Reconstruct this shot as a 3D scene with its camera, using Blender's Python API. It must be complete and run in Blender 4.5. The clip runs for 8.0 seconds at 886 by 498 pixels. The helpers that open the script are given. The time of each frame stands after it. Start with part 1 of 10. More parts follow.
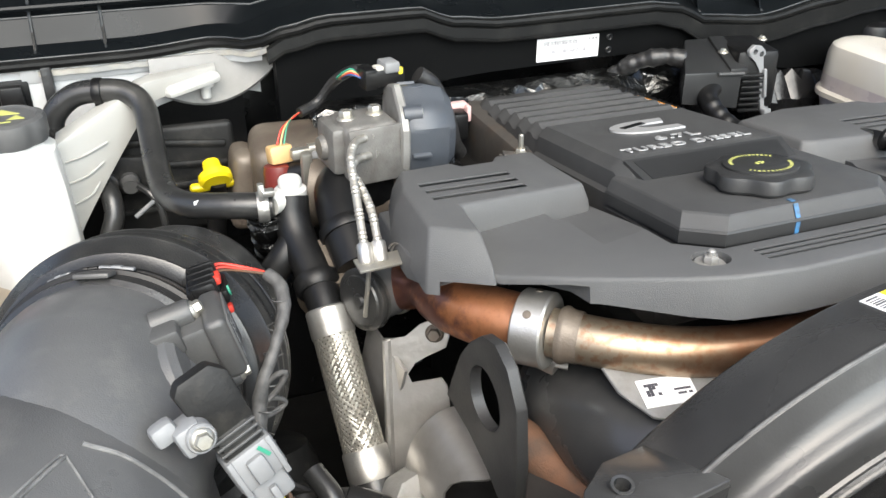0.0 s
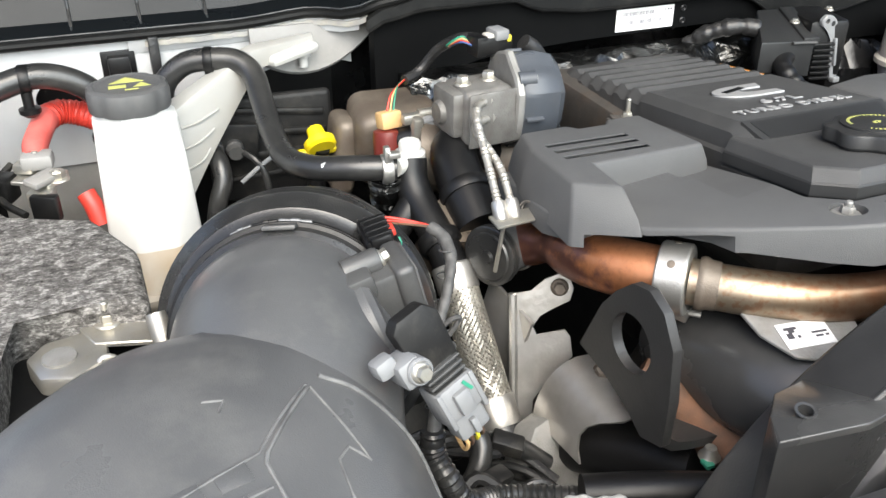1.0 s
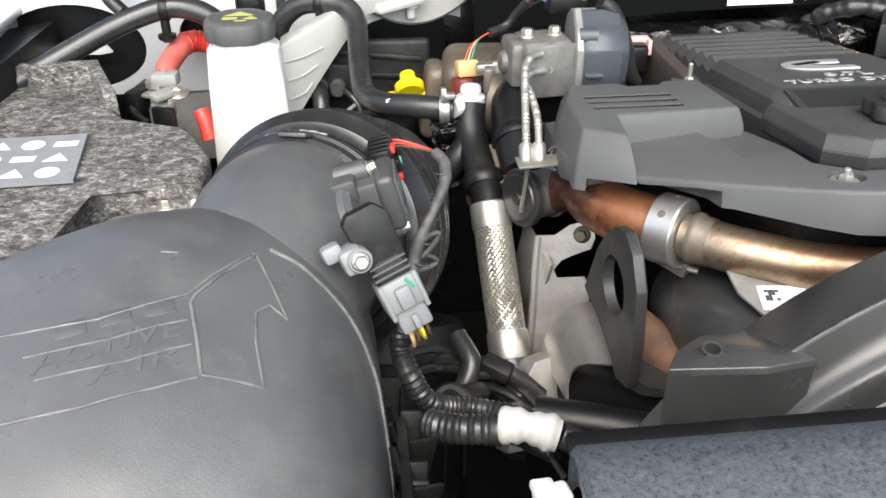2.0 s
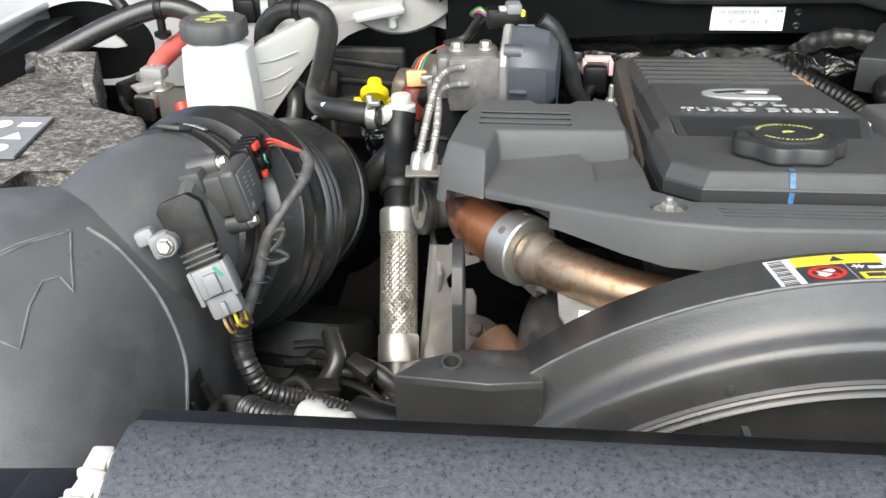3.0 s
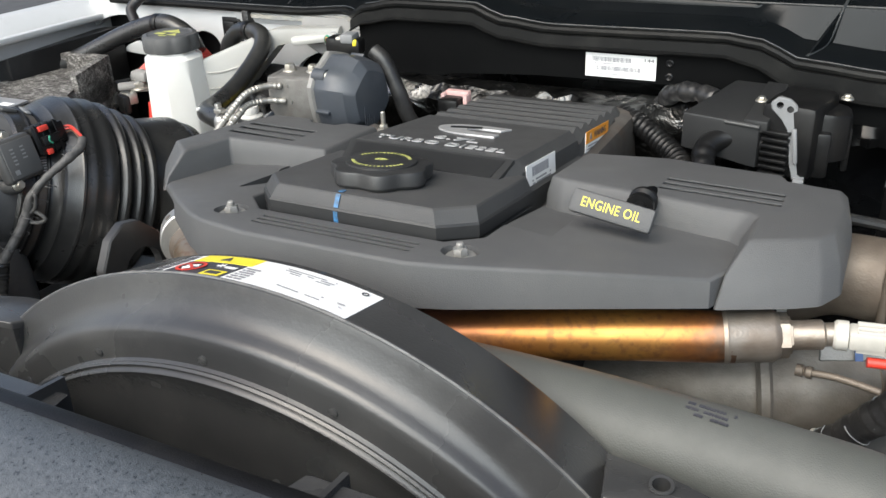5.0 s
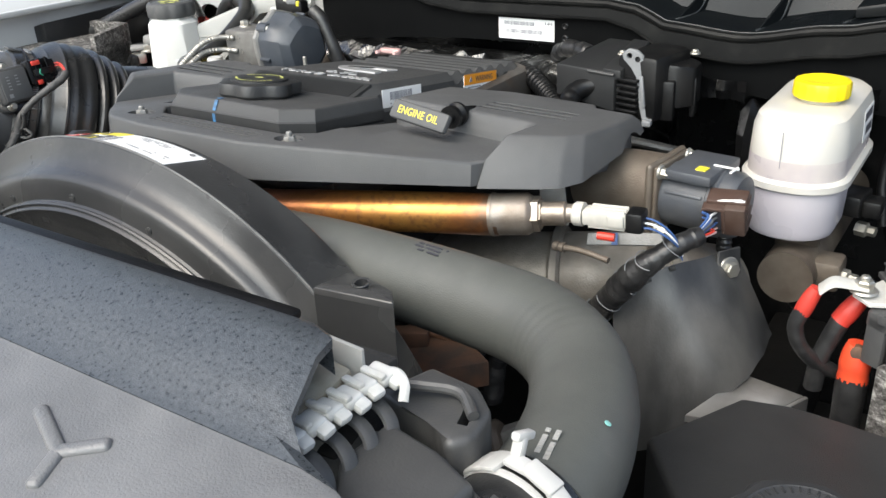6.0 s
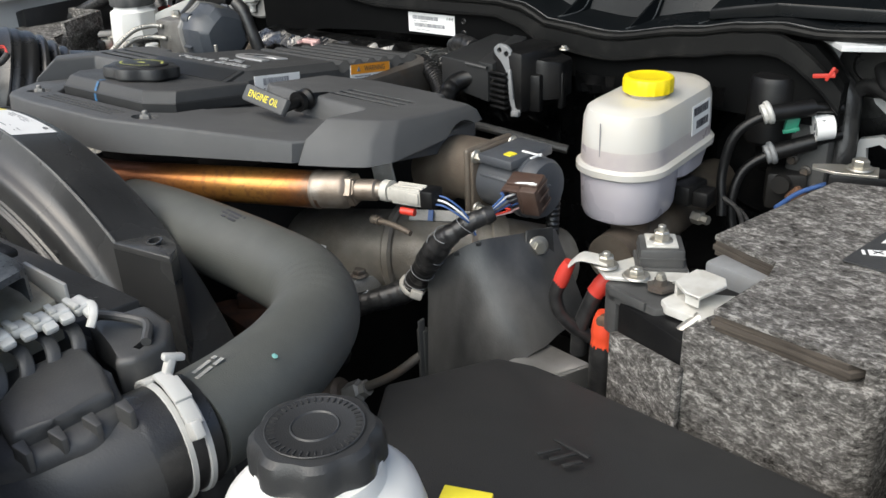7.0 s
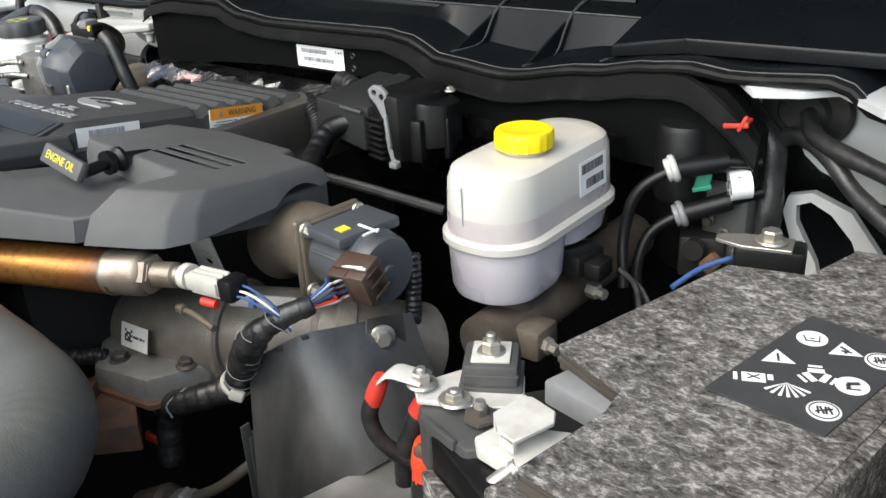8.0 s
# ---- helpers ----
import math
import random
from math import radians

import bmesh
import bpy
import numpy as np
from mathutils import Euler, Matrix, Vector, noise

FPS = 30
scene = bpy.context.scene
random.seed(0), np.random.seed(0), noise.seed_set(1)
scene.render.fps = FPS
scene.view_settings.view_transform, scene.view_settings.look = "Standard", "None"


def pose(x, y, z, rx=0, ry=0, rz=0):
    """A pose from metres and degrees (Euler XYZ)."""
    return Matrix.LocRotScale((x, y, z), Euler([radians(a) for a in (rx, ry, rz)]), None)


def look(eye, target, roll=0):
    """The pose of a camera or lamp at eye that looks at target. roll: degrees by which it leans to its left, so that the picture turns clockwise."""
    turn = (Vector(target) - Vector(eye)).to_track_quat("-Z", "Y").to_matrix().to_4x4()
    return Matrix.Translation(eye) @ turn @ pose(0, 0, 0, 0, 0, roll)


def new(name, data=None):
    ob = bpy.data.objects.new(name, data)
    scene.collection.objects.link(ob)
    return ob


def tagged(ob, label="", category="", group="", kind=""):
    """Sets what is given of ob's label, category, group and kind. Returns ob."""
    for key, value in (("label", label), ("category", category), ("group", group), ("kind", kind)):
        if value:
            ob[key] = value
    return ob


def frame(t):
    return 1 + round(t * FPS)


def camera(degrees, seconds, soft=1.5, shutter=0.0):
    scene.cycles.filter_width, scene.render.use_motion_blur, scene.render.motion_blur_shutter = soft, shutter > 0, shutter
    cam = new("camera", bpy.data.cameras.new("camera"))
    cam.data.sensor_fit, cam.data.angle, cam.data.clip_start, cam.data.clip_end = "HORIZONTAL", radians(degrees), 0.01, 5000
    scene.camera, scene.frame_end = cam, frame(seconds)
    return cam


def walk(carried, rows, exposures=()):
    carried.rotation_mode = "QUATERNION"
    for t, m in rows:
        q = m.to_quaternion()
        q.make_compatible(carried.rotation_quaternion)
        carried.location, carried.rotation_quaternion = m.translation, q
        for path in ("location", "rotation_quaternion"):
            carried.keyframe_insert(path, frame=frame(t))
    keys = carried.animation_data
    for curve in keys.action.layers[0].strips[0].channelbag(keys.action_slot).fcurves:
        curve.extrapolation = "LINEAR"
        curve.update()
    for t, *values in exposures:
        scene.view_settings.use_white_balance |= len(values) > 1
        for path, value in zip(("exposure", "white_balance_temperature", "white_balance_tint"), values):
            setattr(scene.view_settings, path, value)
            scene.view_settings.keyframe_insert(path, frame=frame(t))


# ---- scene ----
cam = camera(53.9, 8.0)
PATH = [
    (0, (-0.501, 0.008, 1.485), (0.11, 1.657, 0.532), -0.2),
    (0.5, (-0.615, 0.03, 1.498), (0.015, 1.655, 0.517), -0.2),
    (1, (-0.646, 0.014, 1.485), (-0.009, 1.63, 0.494), 0.0),
    (1.2, (-0.642, -0.006, 1.465), (-0.051, 1.63, 0.477), -0.2),
    (2.3, (-0.4, -0.138, 1.467), (-0.385, 1.587, 0.455), -1.0),
    (2.5, (-0.343, -0.145, 1.467), (-0.4, 1.587, 0.467), -1.1),
    (3, (-0.222, -0.135, 1.467), (-0.399, 1.598, 0.486), -1.2),
    (3.5, (-0.074, -0.089, 1.5), (-0.379, 1.633, 0.528), -1.4),
    (4, (0.054, -0.085, 1.507), (-0.395, 1.626, 0.574), -1.7),
    (4.2, (0.121, -0.076, 1.495), (-0.399, 1.624, 0.578), -1.5),
    (5.3, (0.475, -0.05, 1.447), (-0.435, 1.5, 0.569), -2.8),
    (5.5, (0.54, -0.063, 1.436), (-0.39, 1.477, 0.561), -2.6),
    (6, (0.7, -0.119, 1.422), (-0.325, 1.374, 0.573), -2.8),
    (6.5, (0.848, -0.146, 1.44), (-0.267, 1.28, 0.587), -2.6),
    (7, (0.954, -0.056, 1.433), (-0.172, 1.356, 0.574), -2.5),
    (7.5, (0.986, 0.067, 1.436), (-0.148, 1.481, 0.589), -2.6),
    (8, (0.983, 0.191, 1.426), (-0.171, 1.591, 0.585), -3.2),
]
walk(cam, [(t, look(eye, target, roll)) for t, eye, target, roll in PATH], [(0.0, 1.22), (1.0, 1.25), (2.5, 1.05), (3.5, 1.02), (5.5, 0.73), (6.0, 0.84), (7.0, 0.43), (7.5, 0.27), (8.0, 0.70)])


# ---- light ----
world = bpy.data.worlds.new("world")
scene.world = world
world.use_nodes = True
wn = world.node_tree
sky = wn.nodes.new("ShaderNodeTexSky")
sky.sky_type, sky.sun_disc = "NISHITA", False
sky.sun_elevation, sky.sun_rotation = radians(52), radians(195)
sky.air_density, sky.dust_density, sky.ozone_density = 1.0, 5.0, 1.0
wn.nodes["Background"].inputs[1].default_value = 0.15
wn.links.new(sky.outputs[0], wn.nodes["Background"].inputs[0])
sun = new("sun", bpy.data.lights.new("sun", "SUN"))
sun.data.energy, sun.data.angle, sun.data.color = 2.4, radians(70), (0.90, 1.0, 0.99)
sun.matrix_world = look((0.3, -2.7, 3.7), (0.0, 0.5, 1.1))


# ---- materials ----
def surf(name, col, rough=0.5, metal=0.0, col2=None, scale=40.0, mix=0.5, grain=0.0, gscale=900.0, dirt=0.0, dirtcol=(0.2, 0.18, 0.15), rvar=0.12, trans=0.0, sss=0.0, coat=0.0, stretch=None, spec=0.5):
    """A surface with two scales of variation: broad patches to col2, fine grain relief, and dusty stains."""
    m = bpy.data.materials.new(name)
    m.use_nodes = True
    n, l = m.node_tree.nodes, m.node_tree.links
    b = n["Principled BSDF"]
    tc = n.new("ShaderNodeTexCoord")
    src = tc.outputs["Object"]
    if stretch:
        mp = n.new("ShaderNodeMapping")
        mp.inputs["Scale"].default_value = stretch
        l.new(src, mp.inputs[0])
        src = mp.outputs[0]
    big = n.new("ShaderNodeTexNoise")
    big.inputs["Scale"].default_value, big.inputs["Detail"].default_value = scale, 5.0
    l.new(src, big.inputs["Vector"])
    ramp = n.new("ShaderNodeMapRange")
    ramp.inputs["From Min"].default_value, ramp.inputs["From Max"].default_value = 0.35, 0.65
    l.new(big.outputs["Fac"], ramp.inputs["Value"])
    c2 = col2 if col2 else tuple(c * 0.78 for c in col)
    mx = n.new("ShaderNodeMix")
    mx.data_type = "RGBA"
    sc = n.new("ShaderNodeMath")
    sc.operation, sc.inputs[1].default_value = "MULTIPLY", mix
    l.new(ramp.outputs[0], sc.inputs[0])
    l.new(sc.outputs[0], mx.inputs["Factor"])
    mx.inputs["A"].default_value, mx.inputs["B"].default_value = (*col, 1), (*c2, 1)
    out = mx.outputs["Result"]
    if dirt:
        dn = n.new("ShaderNodeTexNoise")
        dn.inputs["Scale"].default_value, dn.inputs["Detail"].default_value, dn.inputs["Roughness"].default_value = scale * 0.6, 8.0, 0.7
        l.new(src, dn.inputs["Vector"])
        dr = n.new("ShaderNodeMapRange")
        dr.inputs["From Min"].default_value, dr.inputs["From Max"].default_value, dr.inputs["To Max"].default_value = 0.5, 0.78, dirt
        l.new(dn.outputs["Fac"], dr.inputs["Value"])
        m2 = n.new("ShaderNodeMix")
        m2.data_type = "RGBA"
        l.new(dr.outputs[0], m2.inputs["Factor"])
        l.new(out, m2.inputs["A"])
        m2.inputs["B"].default_value = (*dirtcol, 1)
        out = m2.outputs["Result"]
    l.new(out, b.inputs["Base Color"])
    b.inputs["Metallic"].default_value = metal
    b.inputs["Specular IOR Level"].default_value = spec
    rr = n.new("ShaderNodeMapRange")
    rr.inputs["To Min"].default_value, rr.inputs["To Max"].default_value = max(0.03, rough - rvar), min(1.0, rough + rvar)
    l.new(big.outputs["Fac"], rr.inputs["Value"])
    l.new(rr.outputs[0], b.inputs["Roughness"])
    if grain:
        fine = n.new("ShaderNodeTexNoise")
        fine.inputs["Scale"].default_value, fine.inputs["Detail"].default_value = gscale, 2.0
        l.new(src, fine.inputs["Vector"])
        bp = n.new("ShaderNodeBump")
        bp.inputs["Strength"].default_value, bp.inputs["Distance"].default_value = grain, 0.0006
        l.new(fine.outputs["Fac"], bp.inputs["Height"])
        l.new(bp.outputs[0], b.inputs["Normal"])
    if trans:
        b.inputs["Transmission Weight"].default_value = trans
    if sss:
        b.inputs["Subsurface Weight"].default_value = sss
        b.inputs["Subsurface Radius"].default_value = (0.02, 0.02, 0.02)
    if coat:
        b.inputs["Coat Weight"].default_value, b.inputs["Coat Roughness"].default_value = coat, 0.05
    return m


M = {}
M["cover"] = surf("cover_plastic", (0.088, 0.089, 0.090), 0.52, spec=0.3, scale=14, mix=0.5, grain=0.55, gscale=1100, dirt=0.22, dirtcol=(0.14, 0.135, 0.125))
M["valve"] = surf("valve_cover_plastic", (0.030, 0.0305, 0.031), 0.38, spec=0.42, scale=18, mix=0.5, grain=0.35, gscale=1100, dirt=0.25, dirtcol=(0.065, 0.063, 0.058))
# lighter copy of the tier plastic; the top's brightness is put into its colour
M["valvetop"] = surf("pale_valve_cover_plastic", (0.056, 0.0565, 0.057), 0.50, spec=0.35, scale=22, mix=0.6, grain=0.55, gscale=1100, dirt=0.35, dirtcol=(0.085, 0.083, 0.078))
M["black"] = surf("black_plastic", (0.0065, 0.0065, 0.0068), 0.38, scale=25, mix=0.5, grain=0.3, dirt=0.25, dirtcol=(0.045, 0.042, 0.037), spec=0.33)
M["gloss"] = surf("shroud_plastic", (0.034, 0.0345, 0.035), 0.27, scale=7, mix=0.8, col2=(0.062, 0.062, 0.061), grain=0.18, gscale=500, dirt=0.55, dirtcol=(0.125, 0.124, 0.118), spec=0.5)
M["duct"] = surf("duct_plastic", (0.090, 0.091, 0.092), 0.36, scale=9, mix=0.85, col2=(0.052, 0.053, 0.055), grain=0.3, gscale=1000, dirt=0.5, dirtcol=(0.22, 0.215, 0.20), rvar=0.25)
M["rubber"] = surf("rubber", (0.021, 0.021, 0.0208), 0.30, scale=30, mix=0.6, grain=0.3, gscale=700, dirt=0.4, dirtcol=(0.10, 0.096, 0.086), spec=0.6)
M["hose"] = surf("hose_rubber", (0.085, 0.088, 0.080), 0.52, scale=18, mix=0.5, grain=0.4, gscale=900, dirt=0.25, dirtcol=(0.17, 0.168, 0.155))
M["shield"] = surf("textured_shield", (0.036, 0.041, 0.046), 0.33, col2=(0.072, 0.080, 0.089), scale=420, mix=0.85, grain=0.45, gscale=1100, dirt=0.3, dirtcol=(0.13, 0.14, 0.155), rvar=0.2)
# paler copy of the shield: hazy sky reflection put into the grey, with dust
M["shieldgrey"] = surf("sheen_grey_plastic", (0.165, 0.166, 0.168), 0.38, col2=(0.105, 0.107, 0.110), scale=15, mix=0.9, grain=0.7, gscale=700, dirt=0.4, dirtcol=(0.26, 0.255, 0.245))
M["white"] = surf("white_resin", (0.50, 0.497, 0.48), 0.40, scale=12, mix=0.6, col2=(0.43, 0.42, 0.38), sss=0.25)
M["bottle"] = surf("bright_white_resin", (0.74, 0.735, 0.71), 0.40, scale=12, mix=0.6, col2=(0.66, 0.65, 0.61), sss=0.25, dirt=0.15, dirtcol=(0.5, 0.45, 0.38))
M["milky"] = surf("milky_resin", (0.36, 0.357, 0.34), 0.40, scale=9, mix=0.7, col2=(0.29, 0.28, 0.25), sss=0.2, dirt=0.2, dirtcol=(0.35, 0.27, 0.18))
M["clip"] = surf("clip_resin", (0.62, 0.615, 0.59), 0.5, scale=40, mix=0.7, col2=(0.34, 0.33, 0.29), dirt=0.3, dirtcol=(0.20, 0.18, 0.15))
M["foam"] = surf("yellowed_foam", (0.36, 0.33, 0.26), 0.9, scale=60, mix=0.8, col2=(0.24, 0.21, 0.155), grain=0.8, gscale=300, dirt=0.4, dirtcol=(0.10, 0.075, 0.05))
M["paint"] = surf("white_body_paint", (0.55, 0.56, 0.56), 0.35, scale=8, mix=0.4, dirt=0.25, dirtcol=(0.30, 0.28, 0.25), coat=0.2)
# body paint greyed for dust and for the shade below the cowl
M["dusty"] = surf("dusty_shaded_paint", (0.26, 0.255, 0.245), 0.55, scale=14, mix=0.8, col2=(0.18, 0.175, 0.165), grain=0.4, gscale=300, dirt=0.5, dirtcol=(0.34, 0.32, 0.29))
M["dullsteel"] = surf("dull_brown_steel", (0.34, 0.30, 0.255), 0.42, 0.7, scale=40, mix=0.8, col2=(0.22, 0.17, 0.13), grain=0.4, gscale=500, dirt=0.3, dirtcol=(0.16, 0.10, 0.06))
M["brightzinc"] = surf("bright_zinc_plate", (0.68, 0.67, 0.63), 0.45, 0.30, scale=60, mix=0.6, col2=(0.50, 0.48, 0.43), dirt=0.3, dirtcol=(0.30, 0.26, 0.20), grain=0.3, gscale=600)
M["lid"] = surf("matt_lid_plastic", (0.024, 0.0245, 0.0245), 0.55, scale=11, mix=0.6, col2=(0.017, 0.017, 0.017), grain=0.5, gscale=900, dirt=0.3, dirtcol=(0.06, 0.058, 0.054))
M["manifold"] = surf("stained_cast_aluminium", (0.28, 0.258, 0.225), 0.48, 0.35, scale=30, mix=0.8, col2=(0.165, 0.146, 0.122), grain=0.8, gscale=500, dirt=0.5, dirtcol=(0.16, 0.12, 0.08))
M["seam"] = surf("grey_sealer", (0.30, 0.30, 0.29), 0.6, scale=60, mix=0.8, col2=(0.40, 0.38, 0.33), grain=0.5, dirt=0.4, dirtcol=(0.2, 0.14, 0.08))
M["steel"] = surf("bright_steel", (0.60, 0.59, 0.56), 0.42, 0.9, scale=40, mix=0.6, col2=(0.42, 0.40, 0.37), grain=0.4, gscale=500, dirt=0.25, dirtcol=(0.20, 0.16, 0.11))
M["zinc"] = surf("zinc_plate", (0.44, 0.43, 0.40), 0.40, 0.8, scale=60, mix=0.7, col2=(0.46, 0.43, 0.36), dirt=0.35, dirtcol=(0.22, 0.18, 0.12), grain=0.3, gscale=600)
M["cast"] = surf("cast_aluminium", (0.28, 0.275, 0.262), 0.52, 0.4, scale=50, mix=0.8, grain=0.8, gscale=500, dirt=0.5, dirtcol=(0.14, 0.12, 0.09))
M["bracketcast"] = surf("dull_cast_bracket", (0.18, 0.175, 0.165), 0.5, 0.35, scale=45, mix=0.8, col2=(0.10, 0.095, 0.088), grain=0.8, gscale=500, dirt=0.5, dirtcol=(0.10, 0.085, 0.065))
M["sheet"] = surf("heat_shield_steel", (0.56, 0.55, 0.53), 0.34, 0.8, scale=20, mix=0.7, col2=(0.36, 0.34, 0.31), grain=0.9, gscale=90, dirt=0.3, dirtcol=(0.20, 0.17, 0.13))
M["iron"] = surf("dull_iron", (0.115, 0.105, 0.095), 0.6, 0.5, scale=40, mix=0.8, grain=0.7, gscale=500, dirt=0.5, dirtcol=(0.18, 0.10, 0.05))
M["rust"] = surf("rusted_iron", (0.15, 0.070, 0.036), 0.75, 0.1, scale=40, mix=0.9, col2=(0.065, 0.045, 0.033), grain=0.8, gscale=500)
M["egr"] = surf("tarnished_casting", (0.16, 0.135, 0.108), 0.5, 0.3, scale=25, mix=0.9, col2=(0.09, 0.07, 0.055), grain=0.6, gscale=500, dirt=0.4, dirtcol=(0.22, 0.17, 0.12))
M["actuator"] = surf("actuator_housing", (0.055, 0.062, 0.073), 0.42, scale=40, mix=0.5, grain=0.4, gscale=800, dirt=0.12)
M["motor"] = surf("motor_housing", (0.066, 0.071, 0.080), 0.40, scale=30, mix=0.6, grain=0.4, gscale=700, dirt=0.3, dirtcol=(0.13, 0.12, 0.10))
M["splash"] = surf("dusty_sheet_rubber", (0.028, 0.028, 0.0275), 0.36, scale=22, mix=0.9, col2=(0.080, 0.078, 0.075), grain=0.3, gscale=600, dirt=0.4, dirtcol=(0.12, 0.117, 0.11), stretch=(1.0, 1.0, 0.35))
M["line"] = surf("braided_line", (0.44, 0.42, 0.38), 0.42, 0.7, scale=60, mix=0.6, grain=0.4, gscale=800)
M["tank"] = surf("dusty_tank_plastic", (0.066, 0.066, 0.065), 0.42, scale=14, mix=0.7, col2=(0.035, 0.035, 0.035), grain=0.3, gscale=600, dirt=0.4, dirtcol=(0.15, 0.145, 0.135))
M["yellow"] = surf("yellow_plastic", (0.85, 0.66, 0.01), 0.38, scale=40, mix=0.3, col2=(0.75, 0.55, 0.01))
M["red"] = surf("red_rubber", (0.55, 0.045, 0.03), 0.45, scale=40, mix=0.4)
M["boot"] = surf("orange_red_boot", (0.72, 0.075, 0.025), 0.5, scale=60, mix=0.7, col2=(0.60, 0.05, 0.02), grain=0.4, gscale=300)
M["pink"] = surf("pink_plastic", (0.62, 0.40, 0.38), 0.5)
M["maroon"] = surf("maroon_plastic", (0.14, 0.020, 0.015), 0.35, scale=40, mix=0.4)
M["brown"] = surf("brown_connector", (0.062, 0.036, 0.027), 0.45, scale=60, dirt=0.2)
M["tan"] = surf("tan_plastic", (0.62, 0.40, 0.18), 0.5)
M["cream"] = surf("cream_connector", (0.50, 0.48, 0.43), 0.45, scale=50, dirt=0.3)
M["greyconn"] = surf("grey_connector", (0.20, 0.205, 0.21), 0.5, scale=60, grain=0.2, dirt=0.15)
M["paper"] = surf("label_paper", (0.80, 0.80, 0.79), 0.45, scale=20, mix=0.2)
M["ink"] = surf("label_ink", (0.05, 0.05, 0.06), 0.5)
M["stickerblack"] = surf("faded_black_sticker", (0.046, 0.047, 0.048), 0.5, scale=30, mix=0.7, col2=(0.032, 0.033, 0.034), grain=0.3, gscale=400, dirt=0.3, dirtcol=(0.09, 0.088, 0.084))
M["inkgrey"] = surf("label_grey_ink", (0.25, 0.25, 0.27), 0.5)
M["lyellow"] = surf("label_yellow", (0.85, 0.72, 0.05), 0.4)
M["orange"] = surf("label_orange", (0.85, 0.33, 0.03), 0.4)
M["lred"] = surf("label_red", (0.65, 0.05, 0.03), 0.4)
M["teal"] = surf("turquoise_paint", (0.25, 0.55, 0.50), 0.5)
M["blue"] = surf("blue_marker", (0.045, 0.165, 0.34), 0.5, scale=260, mix=0.9, col2=(0.045, 0.075, 0.11))
M["bluewire"] = surf("blue_wire", (0.045, 0.10, 0.26), 0.45)
M["green"] = surf("green_plastic", (0.03, 0.24, 0.15), 0.45)
M["tape"] = surf("harness_tape", (0.013, 0.013, 0.0135), 0.38, scale=70, mix=0.7, col2=(0.035, 0.034, 0.033), grain=0.8, gscale=250)
M["emblem"] = surf("satin_metal", (0.46, 0.46, 0.46), 0.38, 0.45, scale=60, mix=0.3)
M["yprint"] = surf("yellow_print", (0.46, 0.47, 0.14), 0.6)
M["asphalt"] = surf("asphalt", (0.05, 0.05, 0.05), 0.85, scale=6, grain=1.0, gscale=80)
M["eye"] = surf("black_painted_steel", (0.030, 0.030, 0.030), 0.42, scale=30, mix=0.5, grain=0.3, gscale=500, dirt=0.25, dirtcol=(0.07, 0.06, 0.05))
M["liner"] = surf("hood_liner", (0.020, 0.021, 0.023), 0.7, scale=10, mix=0.4)
M["cowl"] = surf("cowl_plastic", (0.0045, 0.0056, 0.0066), 0.30, scale=16, mix=0.5, grain=0.15, gscale=900, dirt=0.14, dirtcol=(0.030, 0.032, 0.033), spec=0.24)
# pale, slightly dusty colour that draws the highlights on the cowl's edges
M["cowledge"] = surf("cowl_edge_highlight", (0.050, 0.054, 0.056), 0.45, scale=40, mix=0.8, col2=(0.014, 0.015, 0.016), grain=0.3)
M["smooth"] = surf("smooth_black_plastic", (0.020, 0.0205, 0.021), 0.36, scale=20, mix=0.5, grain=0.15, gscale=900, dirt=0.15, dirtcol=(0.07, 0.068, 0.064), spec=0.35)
M["fadedred"] = surf("faded_red_sleeve", (0.60, 0.14, 0.12), 0.5, scale=30, mix=0.8, col2=(0.50, 0.06, 0.05), grain=0.3, dirt=0.2, dirtcol=(0.4, 0.3, 0.27))
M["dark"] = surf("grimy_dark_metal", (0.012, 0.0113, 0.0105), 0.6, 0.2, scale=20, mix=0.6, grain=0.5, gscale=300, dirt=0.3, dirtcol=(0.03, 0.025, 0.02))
M["fluidtop"] = surf("reservoir_resin", (0.54, 0.525, 0.495), 0.32, scale=14, mix=0.6, col2=(0.54, 0.50, 0.42), sss=0.25)
M["fluidlow"] = surf("reservoir_resin_filled", (0.50, 0.475, 0.52), 0.30, scale=14, mix=0.6, col2=(0.56, 0.53, 0.54), sss=0.25)
M["fluidband"] = surf("reservoir_resin_stained", (0.43, 0.385, 0.395), 0.30, scale=26, mix=0.9, col2=(0.52, 0.48, 0.45), sss=0.2, dirt=0.3, dirtcol=(0.36, 0.27, 0.22))


